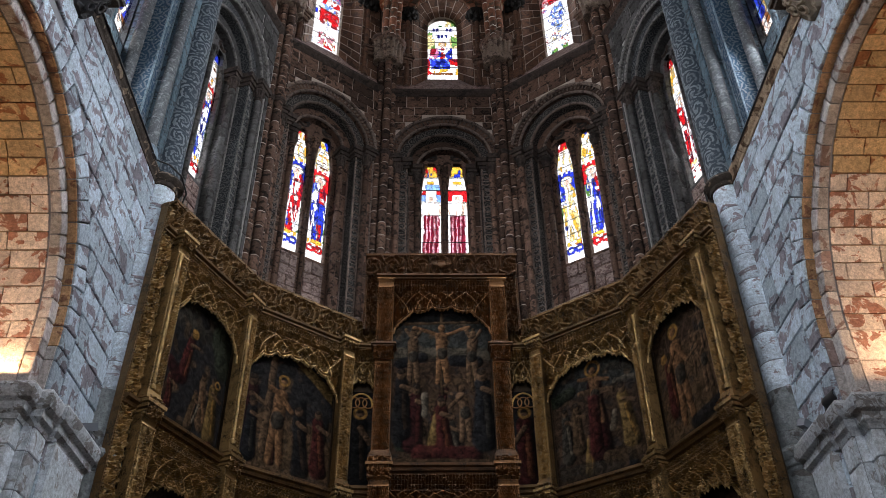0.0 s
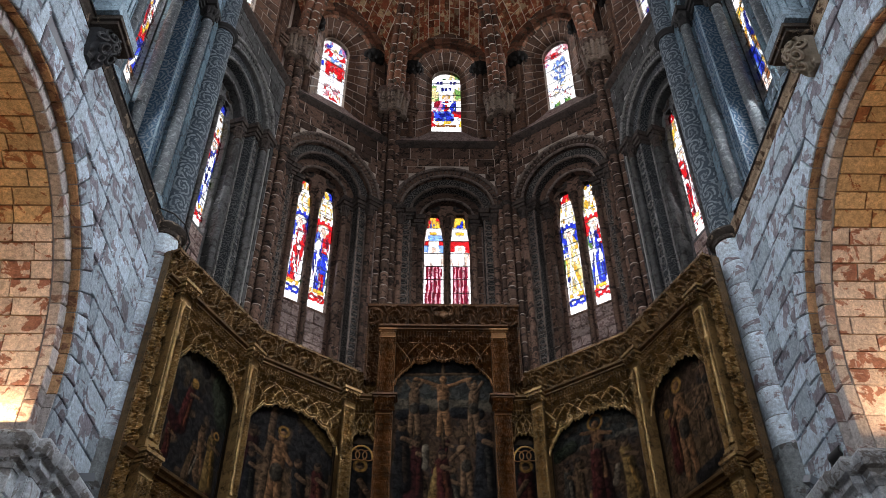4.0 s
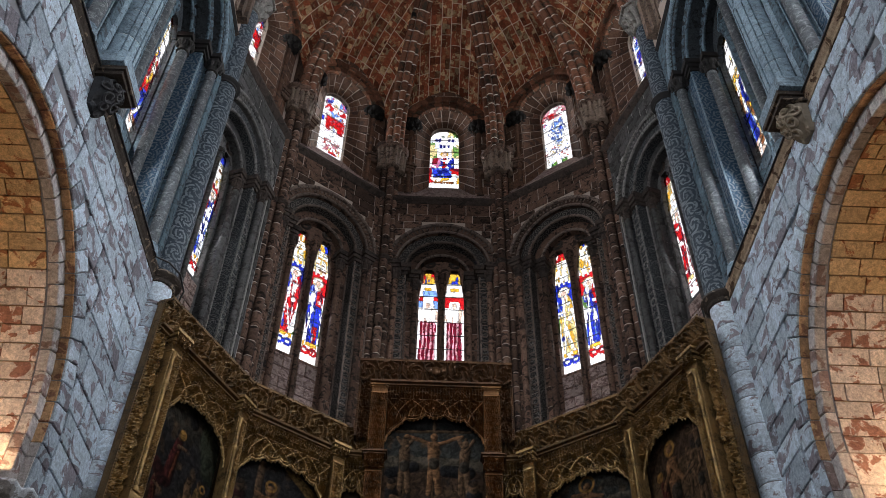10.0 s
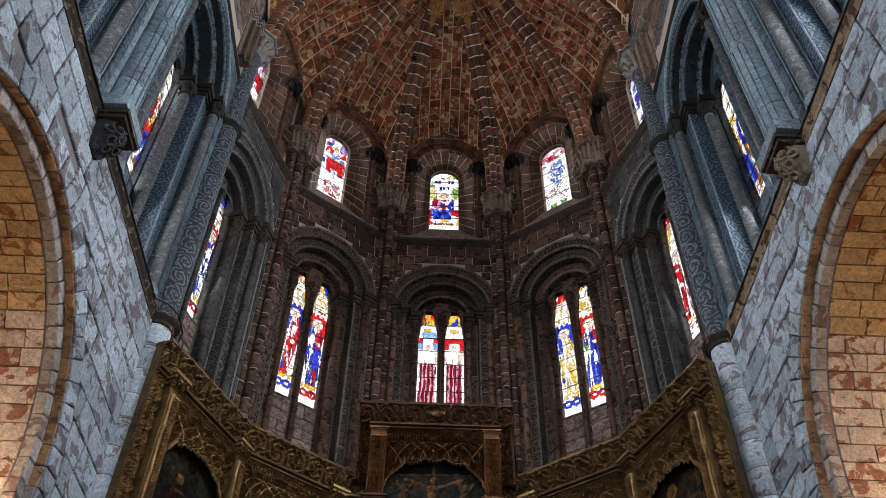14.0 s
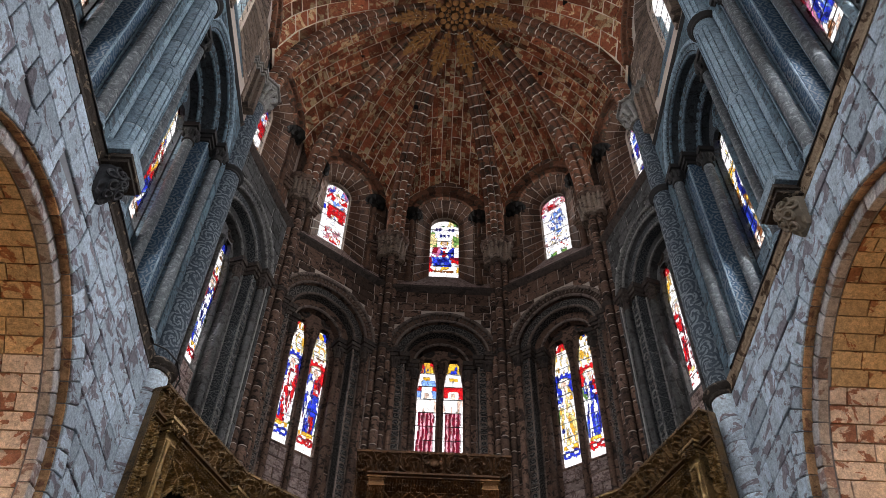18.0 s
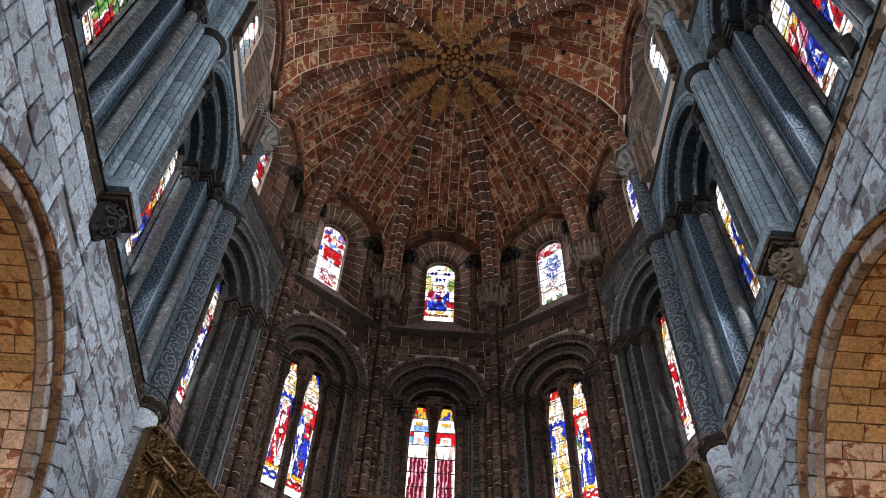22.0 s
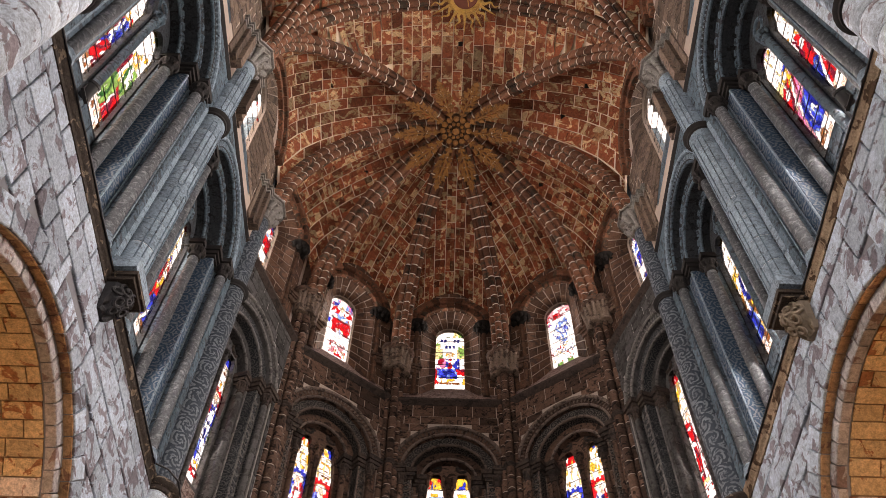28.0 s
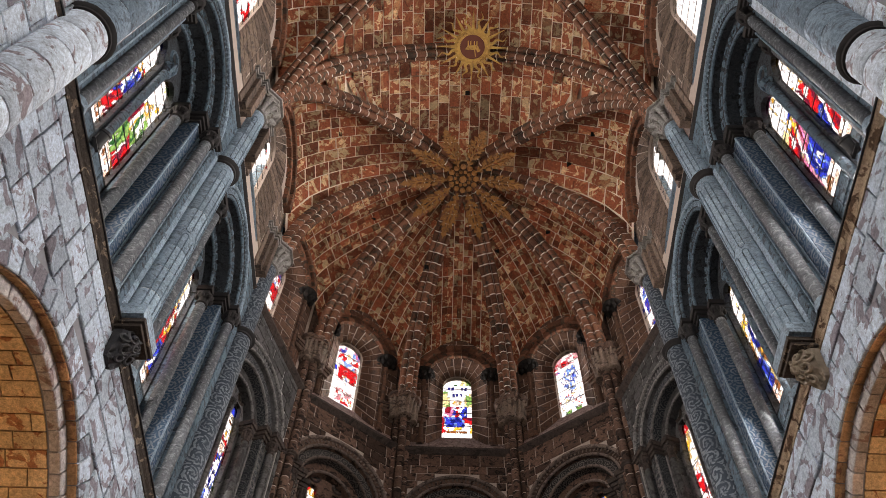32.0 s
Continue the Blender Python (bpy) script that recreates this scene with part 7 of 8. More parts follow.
SCHEMES = {
    "crucifix": dict(ground="earth", sky="sky", horizon=0.62, crowd=9, depth=(0.0, 0.28), shapes=[
        ("band", [(0.0, 0.66), (1.0, 0.64), (1.0, 0.72), (0.0, 0.73)], "dusk", 0.8), ("limb", 0.08, 0.62, 0.30, 0.66, 0.035, "blue"), ("limb", 0.62, 0.64, 0.85, 0.63, 0.04, "blue"), ("limb", 0.0, 0.96, 1.0, 0.97, 0.07, "night"),
        ("limb", 0.50, 0.42, 0.50, 0.98, 0.010, "wood"), ("limb", 0.12, 0.89, 0.88, 0.90, 0.010, "wood"), ("limb", 0.22, 0.45, 0.20, 0.85, 0.010, "wood"), ("limb", 0.80, 0.45, 0.82, 0.85, 0.010, "wood"),
        ("bare", 0.50, 0.50, 0.38, "flesh", 0.0, ((-0.42, 0.16), (0.42, 0.16))), ("bare", 0.21, 0.50, 0.34, "tan", 0.0, ((-0.12, 0.22), (0.12, 0.20))), ("bare", 0.80, 0.50, 0.34, "tan", 0.03, ((-0.10, 0.20), (0.14, 0.20))),
        ("robed", 0.22, 0.12, 0.36, "wine", 0.05), ("robed", 0.10, 0.20, 0.38, "night"), ("robed", 0.42, 0.10, 0.26, "ochre", 0.1), ("robed", 0.52, 0.06, 0.34, "red", -0.05), ("limb", 0.30, 0.06, 0.78, 0.05, 0.06, "red"),
        ("bare", 0.72, 0.14, 0.34, "tan", -0.05, ((-0.2, -0.2),)), ("robed", 0.90, 0.14, 0.44, "blue"), ("limb", 0.33, 0.30, 0.33, 0.42, 0.02, "pale"), ("limb", 0.0, 0.02, 1.0, 0.015, 0.02, "wood")]),
    "garden": dict(ground="night", sky="grey", horizon=0.66, crowd=4, depth=(0.05, 0.2), shapes=[
        ("limb", 0.45, 0.86, 0.55, 0.84, 0.16, "grey", 0.7), ("limb", 0.52, 0.86, 0.56, 0.82, 0.045, "night"), ("limb", 0.86, 0.78, 0.95, 0.62, 0.12, "green", 0.8), ("robed", 0.36, 0.36, 0.34, "red", 0.1, ((0.22, 0.02),)), ("halo", 0.44, 0.69, 0.035, 0.0),
        ("limb", 0.18, 0.40, 0.30, 0.34, 0.05, "wine"), ("robed", 0.72, 0.14, 0.34, "tan", -0.1), ("robed", 0.86, 0.10, 0.40, "ochre", -0.05), ("robed", 0.55, 0.08, 0.26, "wood", 0.1), ("limb", 0.60, 0.12, 0.66, 0.25, 0.010, "pale"), ("limb", 0.62, 0.02, 0.90, 0.04, 0.03, "red"), ("halo", 0.88, 0.46, 0.03, 0.5)]),
    "column": dict(ground="wood", sky="night", horizon=0.42, crowd=4, depth=(0.08, 0.2), shapes=[
        ("band", [(0.50, 0.92), (0.98, 0.66), (1.0, 0.76), (0.62, 0.94)], "ochre", 0.8), ("band", [(0.50, 0.66), (0.96, 0.60), (0.96, 0.44), (0.50, 0.46)], "dusk", 0.6), ("limb", 0.66, 0.38, 0.64, 0.58, 0.06, "night"), ("limb", 0.88, 0.36, 0.90, 0.52, 0.06, "night"),
        ("limb", 0.30, 0.16, 0.33, 0.86, 0.030, "tan", 0.8), ("bare", 0.42, 0.10, 0.62, "flesh", 0.03, ((-0.16, 0.06), (0.14, -0.16))), ("halo", 0.45, 0.72, 0.045, 0.55), ("robed", 0.12, 0.14, 0.56, "wine", 0.02), ("robed", 0.16, 0.12, 0.40, "blue"), ("robed", 0.70, 0.10, 0.46, "night", -0.1), ("robed", 0.88, 0.14, 0.44, "red", -0.05), ("limb", 0.0, 0.03, 1.0, 0.02, 0.03, "tan", 0.5)]),
    "rising": dict(ground="earth", sky="sky", horizon=0.62, crowd=3, depth=(0.05, 0.25), shapes=[
        ("limb", 0.66, 0.80, 0.95, 0.74, 0.030, "grey"), ("limb", 0.70, 0.68, 0.98, 0.66, 0.020, "pale", 0.6), ("limb", 0.05, 0.66, 0.22, 0.70, 0.05, "green"), ("robed", 0.48, 0.22, 0.60, "wine", 0.0, ((-0.2, 0.02), (0.22, -0.05))), ("bare", 0.48, 0.40, 0.44, "flesh", 0.0, ((-0.26, 0.06), (0.26, -0.10))), ("halo", 0.48, 0.83, 0.065, 0.65), ("limb", 0.44, 0.24, 0.46, 0.58, 0.05, "red"),
        ("robed", 0.80, 0.22, 0.42, "ochre", -0.08), ("limb", 0.62, 0.34, 0.66, 0.44, 0.03, "pale", 0.6), ("robed", 0.14, 0.22, 0.36, "grey"), ("robed", 0.26, 0.26, 0.34, "wood"), ("limb", 0.10, 0.10, 0.60, 0.06, 0.06, "grey", 0.6), ("limb", 0.55, 0.14, 0.95, 0.10, 0.05, "wood", 0.7)]),
    "desert": dict(ground="wood", sky="earth", horizon=0.62, crowd=2, depth=(0.2, 0.3), shapes=[
        ("limb", 0.40, 0.88, 0.60, 0.92, 0.09, "green", 0.6), ("robed", 0.20, 0.26, 0.40, "red", 0.0, ()), ("bare", 0.36, 0.14, 0.66, "flesh", 0.0, ((-0.16, -0.18), (0.14, -0.22))), ("halo", 0.36, 0.78, 0.055, 0.5), ("halo", 0.14, 0.64, 0.035, 0.0),
        ("bare", 0.62, 0.40, 0.30, "tan", 0.0), ("bare", 0.74, 0.24, 0.40, "tan", -0.1, ((-0.3, -0.1),)), ("bare", 0.90, 0.22, 0.46, "tan", -0.06, ((-0.2, -0.2),)), ("bare", 0.80, 0.52, 0.30, "tan", 0.0), ("limb", 0.45, 0.10, 0.95, 0.14, 0.05, "night")]),
    "saint_dark": dict(ground="night", sky="night", horizon=0.5, shapes=[("robed", 0.5, 0.04, 0.78, "night", 0.0, ((0.14, -0.2),)), ("halo", 0.5, 0.76, 0.07, 0.55), ("limb", 0.72, 0.5, 0.80, 0.5, 0.02, "tan")]),
    "saint_red": dict(ground="night", sky="night", horizon=0.5, shapes=[("robed", 0.5, 0.04, 0.78, "red", 0.0, ((-0.14, -0.2),)), ("limb", 0.60, 0.10, 0.58, 0.42, 0.03, "rust", 0.7), ("halo", 0.5, 0.76, 0.07, 0.55)]),
}


def wing(a, b, u_paint, outer, scheme, seed, mirror):
    """One bay of a wing: board, painting, canopy, frieze, ledge and the start of the tier below."""
    m, L = facet_matrix(a, b)
    p0, p1 = u_paint
    # near-black backing, coloured as the shade seen through the pierced canopy
    g = Geo()
    g.box((0.02, 0.06, 3.0), (L, 0.10, 10.45))
    part("wing_board", g, GOLD_GAP_SHADE, ret, m=m)
    painting(m, p0 - 0.05, p1 + 0.05, 7.16, 9.55, 0.045, SCHEMES[scheme], seed, "dark varnished painted panel")
    canopy(m, p0 - 0.03, p1 + 0.03, 8.72, 9.88, 0.62, seed)
    g = relief(0, L, 10.02, 10.43, 0.07, 0.40, seed + 2, None, 0.0125, True, -0.06, 0.13)
    fr = part("frieze", g, GOLD, ret, m=m)
    g = Geo()
    g.box((0, -0.22, 10.43), (L, 0.1, 10.475))
    beads(g, 0.0, L, 10.485, 10.485, -0.20, 0.022, 0.05)
    part("beaded_edge", g, GOLD, fr)
    mould_bar(ret, m, 0, L, 9.95, CORNICE_BED, GOLD_MOULD, "cornice_moulding")
    mould_bar(ret, m, 0, L, 7.08, LEDGE, GOLD_MOULD, "ledge_moulding")
    # tier below: lattice and canopy of the next painting
    canopy(m, p0 - 0.03, p1 + 0.03, 5.75, 6.96, 0.62, seed + 7)
    painting(m, p0 - 0.05, p1 + 0.05, 4.3, 6.5, 0.045, SCHEMES[scheme], seed + 9, "dark varnished painted panel of the lower tier")
    g = Geo()
    for k in range(int((p1 - p0) / 0.07)):
        u = p0 + 0.07 * k
        beads(g, u, u, 6.62, 6.92, -0.10, 0.018, 0.045)
    tagged(part("lattice", g, GOLD_BRIGHT, ret, m=m), kind="stuff")
    if outer is not None:
        e0, e1 = outer
        g = relief(e0, e1, 4.6, 10.45, 0.07, 0.25, seed + 5, None, 0.0125, False, -0.03)
        # lighter gold here imitates window light on the outer frame
        s = part("side_frame", g, GOLD_BRIGHT, ret, m=m)
        g = Geo()
        x = e0 if not mirror else e1
        g.box((x - 0.015, -0.07, 3.5), (x + 0.015, 0.06, 10.47))
        g.box((e0 - 0.01, -0.02, 3.5), (e1 + 0.01, 0.06, 4.6))
        beads(g, x, x, 4.6, 10.4, -0.075, 0.018, 0.045)
        part("beaded_edge", g, GOLD, s)
    return m, L


def mir(p):
    return (2 * RX - p[0], p[1])


P0, P1, P2, P3 = (-4.42, 10.25), (-3.43, 12.42), (-1.80, 13.74), (-1.30, 13.80)
Q0 = (4.06, 10.25)                            # the south end stands a little closer to the axis
OUTER_L = math.dist(P0, P1)
INNER_L = math.dist(P1, P2)
for side in (-1, 1):
    if side < 0:
        m1, _ = wing(P0, P1, (0.62, OUTER_L - 0.28), (0.0, 0.26), "garden", 31, False)
        m2, _ = wing(P1, P2, (0.10, INNER_L - 0.30), None, "column", 41, False)
        m3, L3 = facet_matrix(P2, P3)
        spots = [(m1, 0.30, 0.24, True), (m1, OUTER_L - 0.22, 0.24, True), (m2, INNER_L - 0.24, 0.22, False)]
    else:
        OUTER_L = math.dist(mir(P1), Q0)
        m1, _ = wing(mir(P1), Q0, (0.28, OUTER_L - 0.62), (OUTER_L - 0.26, OUTER_L), "desert", 51, True)
        m2, _ = wing(mir(P2), mir(P1), (0.30, INNER_L - 0.10), None, "rising", 61, True)
        m3, L3 = facet_matrix(mir(P3), mir(P2))
        spots = [(m1, OUTER_L - 0.54, 0.24, True), (m1, -0.02, 0.24, True), (m2, 0.02, 0.22, False)]
    for m, u, wd, bal in spots:
        # outer pilasters take the lighter gold to look strongly lit
        pilaster(m, u, -0.06, 7.20, 9.86, wd, 3 + u, bright=bal)
        pilaster(m, u - 0.01, -0.09, 4.2, 7.02, wd + 0.02, 8 + u, bright=bal)
        if bal:
            for z0, z1 in ((7.36, 9.66), (4.4, 6.8)):
                baluster(m, u + (wd * 0.26 if side < 0 else wd * 0.74), -0.185, z0, z1, 0.034)
        for z, out in ((7.08, 0.16), (9.95, 0.13)):
            g = Geo()
            for dz, e in ((-0.10, 0.0), (-0.03, 0.03), (0.04, 0.05)):
                g.box((u - 0.02 - e, -0.09 - out - e, z + dz), (u + wd + 0.02 + e, 0.0, z + dz + 0.05))
            ped = part("pedestal", g, GOLD_BRIGHT, ret, m=m)
            g = relief(u - 0.03, u + wd + 0.03, z - 0.16, z + 0.14, 0.05, 0.11, u + z, None, 0.0125, True, -0.10 - out)
            part("carving", g, GOLD, ped)
    # narrow bay with a single painted standing form
    g = Geo()
    g.box((0, 0.06, 3.0), (L3, 0.16, 10.45))
    part("wing_board", g, GOLD_GAP_SHADE, ret, m=m3)
    painting(m3, 0.02, L3 - 0.02, 7.36, 9.1, 0.03, SCHEMES["saint_dark" if side < 0 else "saint_red"], 71 + side, "narrow dark painted panel with a gold halo disc")
    canopy(m3, 0.0, L3, 9.02, 9.9, 0.30, 81 + side, lobes=3)
    g = Geo()
    tube(g, [(L3 / 2 + 0.20 * math.cos(math.pi * i / 18), -0.02, 8.80 + 0.24 * math.sin(math.pi * i / 18)) for i in range(19)], 0.016)
    pa = part("pierced_arch", g, BOSS_GOLD, ret, m=m3)
    for k in range(3):
        cx = L3 * (0.25 + 0.25 * k)
        g = Geo()
        tube(g, [(cx + 0.10 * math.cos(2 * math.pi * i / 18), -0.02, 8.86 + 0.10 * math.sin(2 * math.pi * i / 18)) for i in range(19)], 0.010)
        part("pierced_ring", g, RAY_GOLD, pa)
    g = relief(0, L3, 10.02, 10.43, 0.07, 0.40, 5, None, 0.0125, True, -0.06, 0.13)
    part("frieze", g, GOLD, ret, m=m3)
    mould_bar(ret, m3, 0, L3, 9.95, CORNICE_BED, GOLD_MOULD, "cornice_moulding")
    mould_bar(ret, m3, 0, L3, 7.22, LEDGE, GOLD_MOULD, "ledge_moulding")
    canopy(m3, 0.0, L3, 6.2, 7.1, 0.30, 91 + side, lobes=3)

# centre, higher than the wings
mc = Matrix.Translation((RX, 13.42, 0))
g = Geo()
g.box((-1.20, 0.16, 3.0), (1.20, 0.36, 11.7))
g.box((-1.42, 0.16, 10.3), (1.42, 0.36, 11.78))
part("centre_board", g, GOLD_GAP_SHADE, ret, m=mc)
painting(mc, -0.89, 0.89, 7.60, 10.72, 0.13, SCHEMES["crucifix"], 97, "large dark painted panel with a cross against a dusky sky")
canopy(mc, -0.88, 0.88, 10.08, 11.28, 0.62, 101, w=0.06, lobes=5, red=True)
for s in (-1, 1):
    u = -1.19 if s < 0 else 0.90
    pilaster(mc, u, 0.10, 7.66, 9.66, 0.29, 11 + s, red=True)
    pilaster(mc, u, 0.12, 9.78, 11.32, 0.29, 13 + s, red=True)
    pilaster(mc, u - 0.02, 0.06, 4.0, 7.36, 0.33, 15 + s, red=True)
    g = Geo()
    for dz, e in ((-0.14, -0.01), (-0.06, 0.03), (0.03, 0.06), (0.11, 0.03)):
        g.box((u - 0.02 - e, -0.09 - e, 7.48 + dz), (u + 0.31 + e, 0.16, 7.48 + dz + 0.05))
    ped = part("pedestal", g, GOLD_RED_BRIGHT, ret, m=mc)
    for za, zb, out in ((7.30, 7.66, 0.12), (9.50, 9.80, 0.10)):
        g = relief(u - 0.03, u + 0.32, za, zb, 0.06, 0.12, u + za, None, 0.0125, True, 0.02 - out)
        part("carving", g, GOLD_RED_BRIGHT, ped)
    g = Geo()
    for dz, e in ((0.0, 0.02), (0.04, 0.05)):
        g.box((u - 0.03 - e, -0.10 - e, 9.76 + dz), (u + 0.32 + e, 0.16, 9.79 + dz))
    part("capital_slab", g, GOLD_RED, ped)
    e0, e1 = (-1.43, -1.20) if s < 0 else (1.20, 1.43)
    g = relief(e0, e1, 10.2, 11.45, 0.06, 0.24, 17 + s, None, 0.0125, False, 0.10)
    f = part("side_frame", g, GOLD_RED, ret, m=mc)
    g = Geo()
    x = e0 if s < 0 else e1
    g.box((x - 0.02, 0.02, 10.2), (x + 0.02, 0.36, 11.8))
    beads(g, x, x, 10.25, 11.75, 0.015, 0.018, 0.045)
    part("beaded_edge", g, GOLD_RED, f)
g = relief(-1.43, 1.43, 11.42, 11.76, 0.07, 0.44, 23, None, 0.0125, True, 0.05, 0.16)
f = part("frieze", g, GOLD_RED, ret, m=mc)
g = Geo()
g.box((-1.45, -0.15, 11.76), (1.45, 0.36, 11.81))
beads(g, -1.44, 1.44, 11.82, 11.82, -0.13, 0.022, 0.05)
part("beaded_edge", g, GOLD_RED, f)
mould_bar(ret, mc @ Matrix.Translation((0, 0.12, 0)), -1.22, 1.22, 11.36, CORNICE_BED, GOLD_RED, "cornice_moulding")
mould_bar(ret, mc @ Matrix.Translation((0, 0.10, 0)), -0.92, 0.92, 7.50, LEDGE, GOLD_RED, "ledge_moulding")
canopy(mc, -0.88, 0.88, 6.4, 7.40, 0.55, 111, w=0.06, lobes=5, red=True)
# small winged knot in the middle of the frieze, a plain shape
g = Geo()
for du, r, dz in ((0, 0.10, 0.0), (-0.13, 0.07, 0.02), (0.13, 0.07, 0.02)):
    g.turned((0, 0), [(0.004, -r), (r * 0.7, -r * .7), (r, 0), (r * 0.7, r * .7), (0.004, r)], 12)
    for i in range(len(g.v) - 60, len(g.v)):
        x, y, z = g.v[i]
        g.v[i] = (x + du, y * 0.5 - 0.09, z + 11.6 + dz)
part("knot", g, GOLD_RED, ret, m=mc, smooth=True)

# ---- bosses of the vault ----
def flat_leaf(g, pts, z, th):
    """A flat cut-out shape seen from below."""
    n = len(pts)
    low = [(x, y, z) for x, y in pts]
    top = [(x, y, z + th) for x, y in pts]
    g.quad(low[::-1])
    g.quad(top)
    for i in range(n):
        j = (i + 1) % n
        g.quad([low[i], low[j], top[j], top[i]])


boss = thing("vault_boss", "gilded rose boss with ten openwork foliate rays", "boss", pose(BOSS.x, BOSS.y, Z_CROWN - 0.30))
g = Geo()
g.turned((0, 0), [(0.46, 0.2), (0.45, 0.06), (0.40, 0.02), (0.30, 0.03), (0.29, 0.0), (0.27, 0.0), (0.26, 0.04), (0.15, 0.04), (0.14, 0.0), (0.13, -0.04), (0.08, -0.07), (0.0, -0.08)], 32)
part("rose", g, GOLD_RED, boss, smooth=True)
g = Geo()
g.turned((0, 0), [(0.0, -0.115), (0.05, -0.11), (0.095, -0.085), (0.115, -0.03), (0.10, 0.03)], 16)
part("knob", g, RAY_GOLD, boss, smooth=True)
for count, far, wide in ((12, 0.375, 0.085), (10, 0.205, 0.052)):
    for k in range(count):
        a = 2 * math.pi * k / count
        g = Geo()
        g.turned((far * math.cos(a), far * math.sin(a)), [(0.002, -wide * 0.55), (wide * 0.6, -wide * 0.45), (wide, -0.01), (wide * 0.9, 0.04)], 10)
        part("petal", g, RAY_GOLD, boss, smooth=True)


def ray_bar(pts):
    """One bent bar of the openwork, curved down with the vault."""
    g = Geo()
    fr = []
    for i, p in enumerate(pts):
        q0, q1 = Vector(pts[max(0, i - 1)]), Vector(pts[min(len(pts) - 1, i + 1)])
        t = (q1 - q0).normalized()
        fr.append((p, Vector((-t.y, t.x, 0)), (0, 0, 1)))
    g.sweep(fr, [(0.027, 0), (0.014, -0.024), (-0.014, -0.024), (-0.027, 0), (0, 0.024)])
    return g


def hung(g):
    g.v = [(x, y, z - 0.07 - 4.85 * (1 - math.sqrt(1 - (x / 4.4) ** 2))) for x, y, z in g.v]
    return g


stem = hung(ray_bar([(0.45 + 1.18 * i / 10, 0, 0.0) for i in range(11)])).mesh("foliate_ray", RAY_GOLD)
leaves = []
for j, (x, size) in enumerate(((0.52, 0.07), (0.70, 0.12), (0.90, 0.155), (1.10, 0.150), (1.30, 0.115), (1.47, 0.075))):
    for sg in (-1, 1):
        # a branch that leaves the stem, sweeps outward and curls back on itself
        curl = [(x + size * (0.95 * t / 2.2 + 0.55 * math.sin(t * 0.8)) * (1 - 0.10 * t), sg * size * (0.10 + 1.05 * math.sin(min(t, 3.6) * 0.62)), 0.0) for t in [0.28 * i for i in range(9)]]
        cx, cy = curl[-1][0] - size * 0.10, curl[-1][1] - sg * size * 0.34
        curl += [(cx + size * 0.34 * math.sin(u) * (1 - u / 9), cy + sg * size * 0.34 * math.cos(u) * (1 - u / 9), 0.0) for u in [0.5 * i for i in range(1, 10)]]
        leaves.append(hung(ray_bar(curl)).mesh("leaf", RAY_GOLD))
        for k, (px, py, ang) in enumerate(((x + size * 0.35, size * 0.62, 62), (x + size * 0.95, size * 1.08, 40))):
            g = Geo()
            c, q = math.cos(radians(ang)), math.sin(radians(ang))
            shape = [(0, -0.018), (0.03, -0.036), (0.075, -0.022), (0.11, 0.0), (0.075, 0.022), (0.03, 0.036), (0, 0.018)]
            pts = [(px + (u * c - w * q) * size / 0.13, sg * (py + (u * q + w * c) * size / 0.13)) for u, w in shape]
            flat_leaf(g, pts if sg > 0 else pts[::-1], -0.012, 0.022)
            leaves.append(hung(g).mesh("leaf", RAY_GOLD))
g = Geo()
flat_leaf(g, [(1.58, -0.05), (1.68, -0.09), (1.74, -0.02), (1.82, 0), (1.74, 0.02), (1.68, 0.09), (1.58, 0.05)], -0.01, 0.02)
leaves.append(hung(g).mesh("leaf", RAY_GOLD))
for k in range(10):
    ray = part("foliate_ray", stem, None, boss, m=pose(0, 0, 0, 0, 0, 36 * k))
    for me in leaves:
        part("leaf", me, None, ray)

sunb = thing("sun_boss", "gilded sun boss with wavy rays round a dark red disc", "boss", pose(0.13, YB - 0.27, Z_CROWN - 0.52) @ Matrix.Scale(0.96, 4))
g = Geo()
g.turned((0, 0), [(0.0, 0.0), (0.36, 0.0), (0.36, 0.1)], 32)
part("disc", g, plain("boss_red", (0.14, 0.035, 0.02), 0.6), sunb, "dark red disc")
g = Geo()
g.turned((0, 0), [(0.50, 0.1), (0.50, 0.0), (0.46, -0.04), (0.40, -0.05), (0.35, -0.03), (0.34, 0.01)], 36)
for i in range(24):
    a = 2 * math.pi * i / 24
    g.turned((0.43 * math.cos(a), 0.43 * math.sin(a)), [(0.002, -0.085), (0.028, -0.07), (0.04, -0.04)], 8)
part("rim", g, BOSS_GOLD, sunb, smooth=True)
g = Geo()
flat_leaf(g, [(-0.20, 0.06), (-0.12, -0.04), (0.10, -0.05), (0.16, -0.02), (0.22, 0.10), (0.15, 0.14), (0.10, 0.06), (-0.10, 0.07)], -0.03, 0.03)
for x in (-0.12, -0.05, 0.05, 0.12):
    flat_leaf(g, [(x - 0.012, -0.17), (x + 0.012, -0.17), (x + 0.016, -0.03), (x - 0.016, -0.03)], -0.03, 0.03)
flat_leaf(g, [(0.05, 0.05), (0.07, 0.05), (0.10, 0.26), (0.08, 0.26)], -0.02, 0.02)
part("emblem", g, BOSS_GOLD, sunb, "plain gilt emblem")
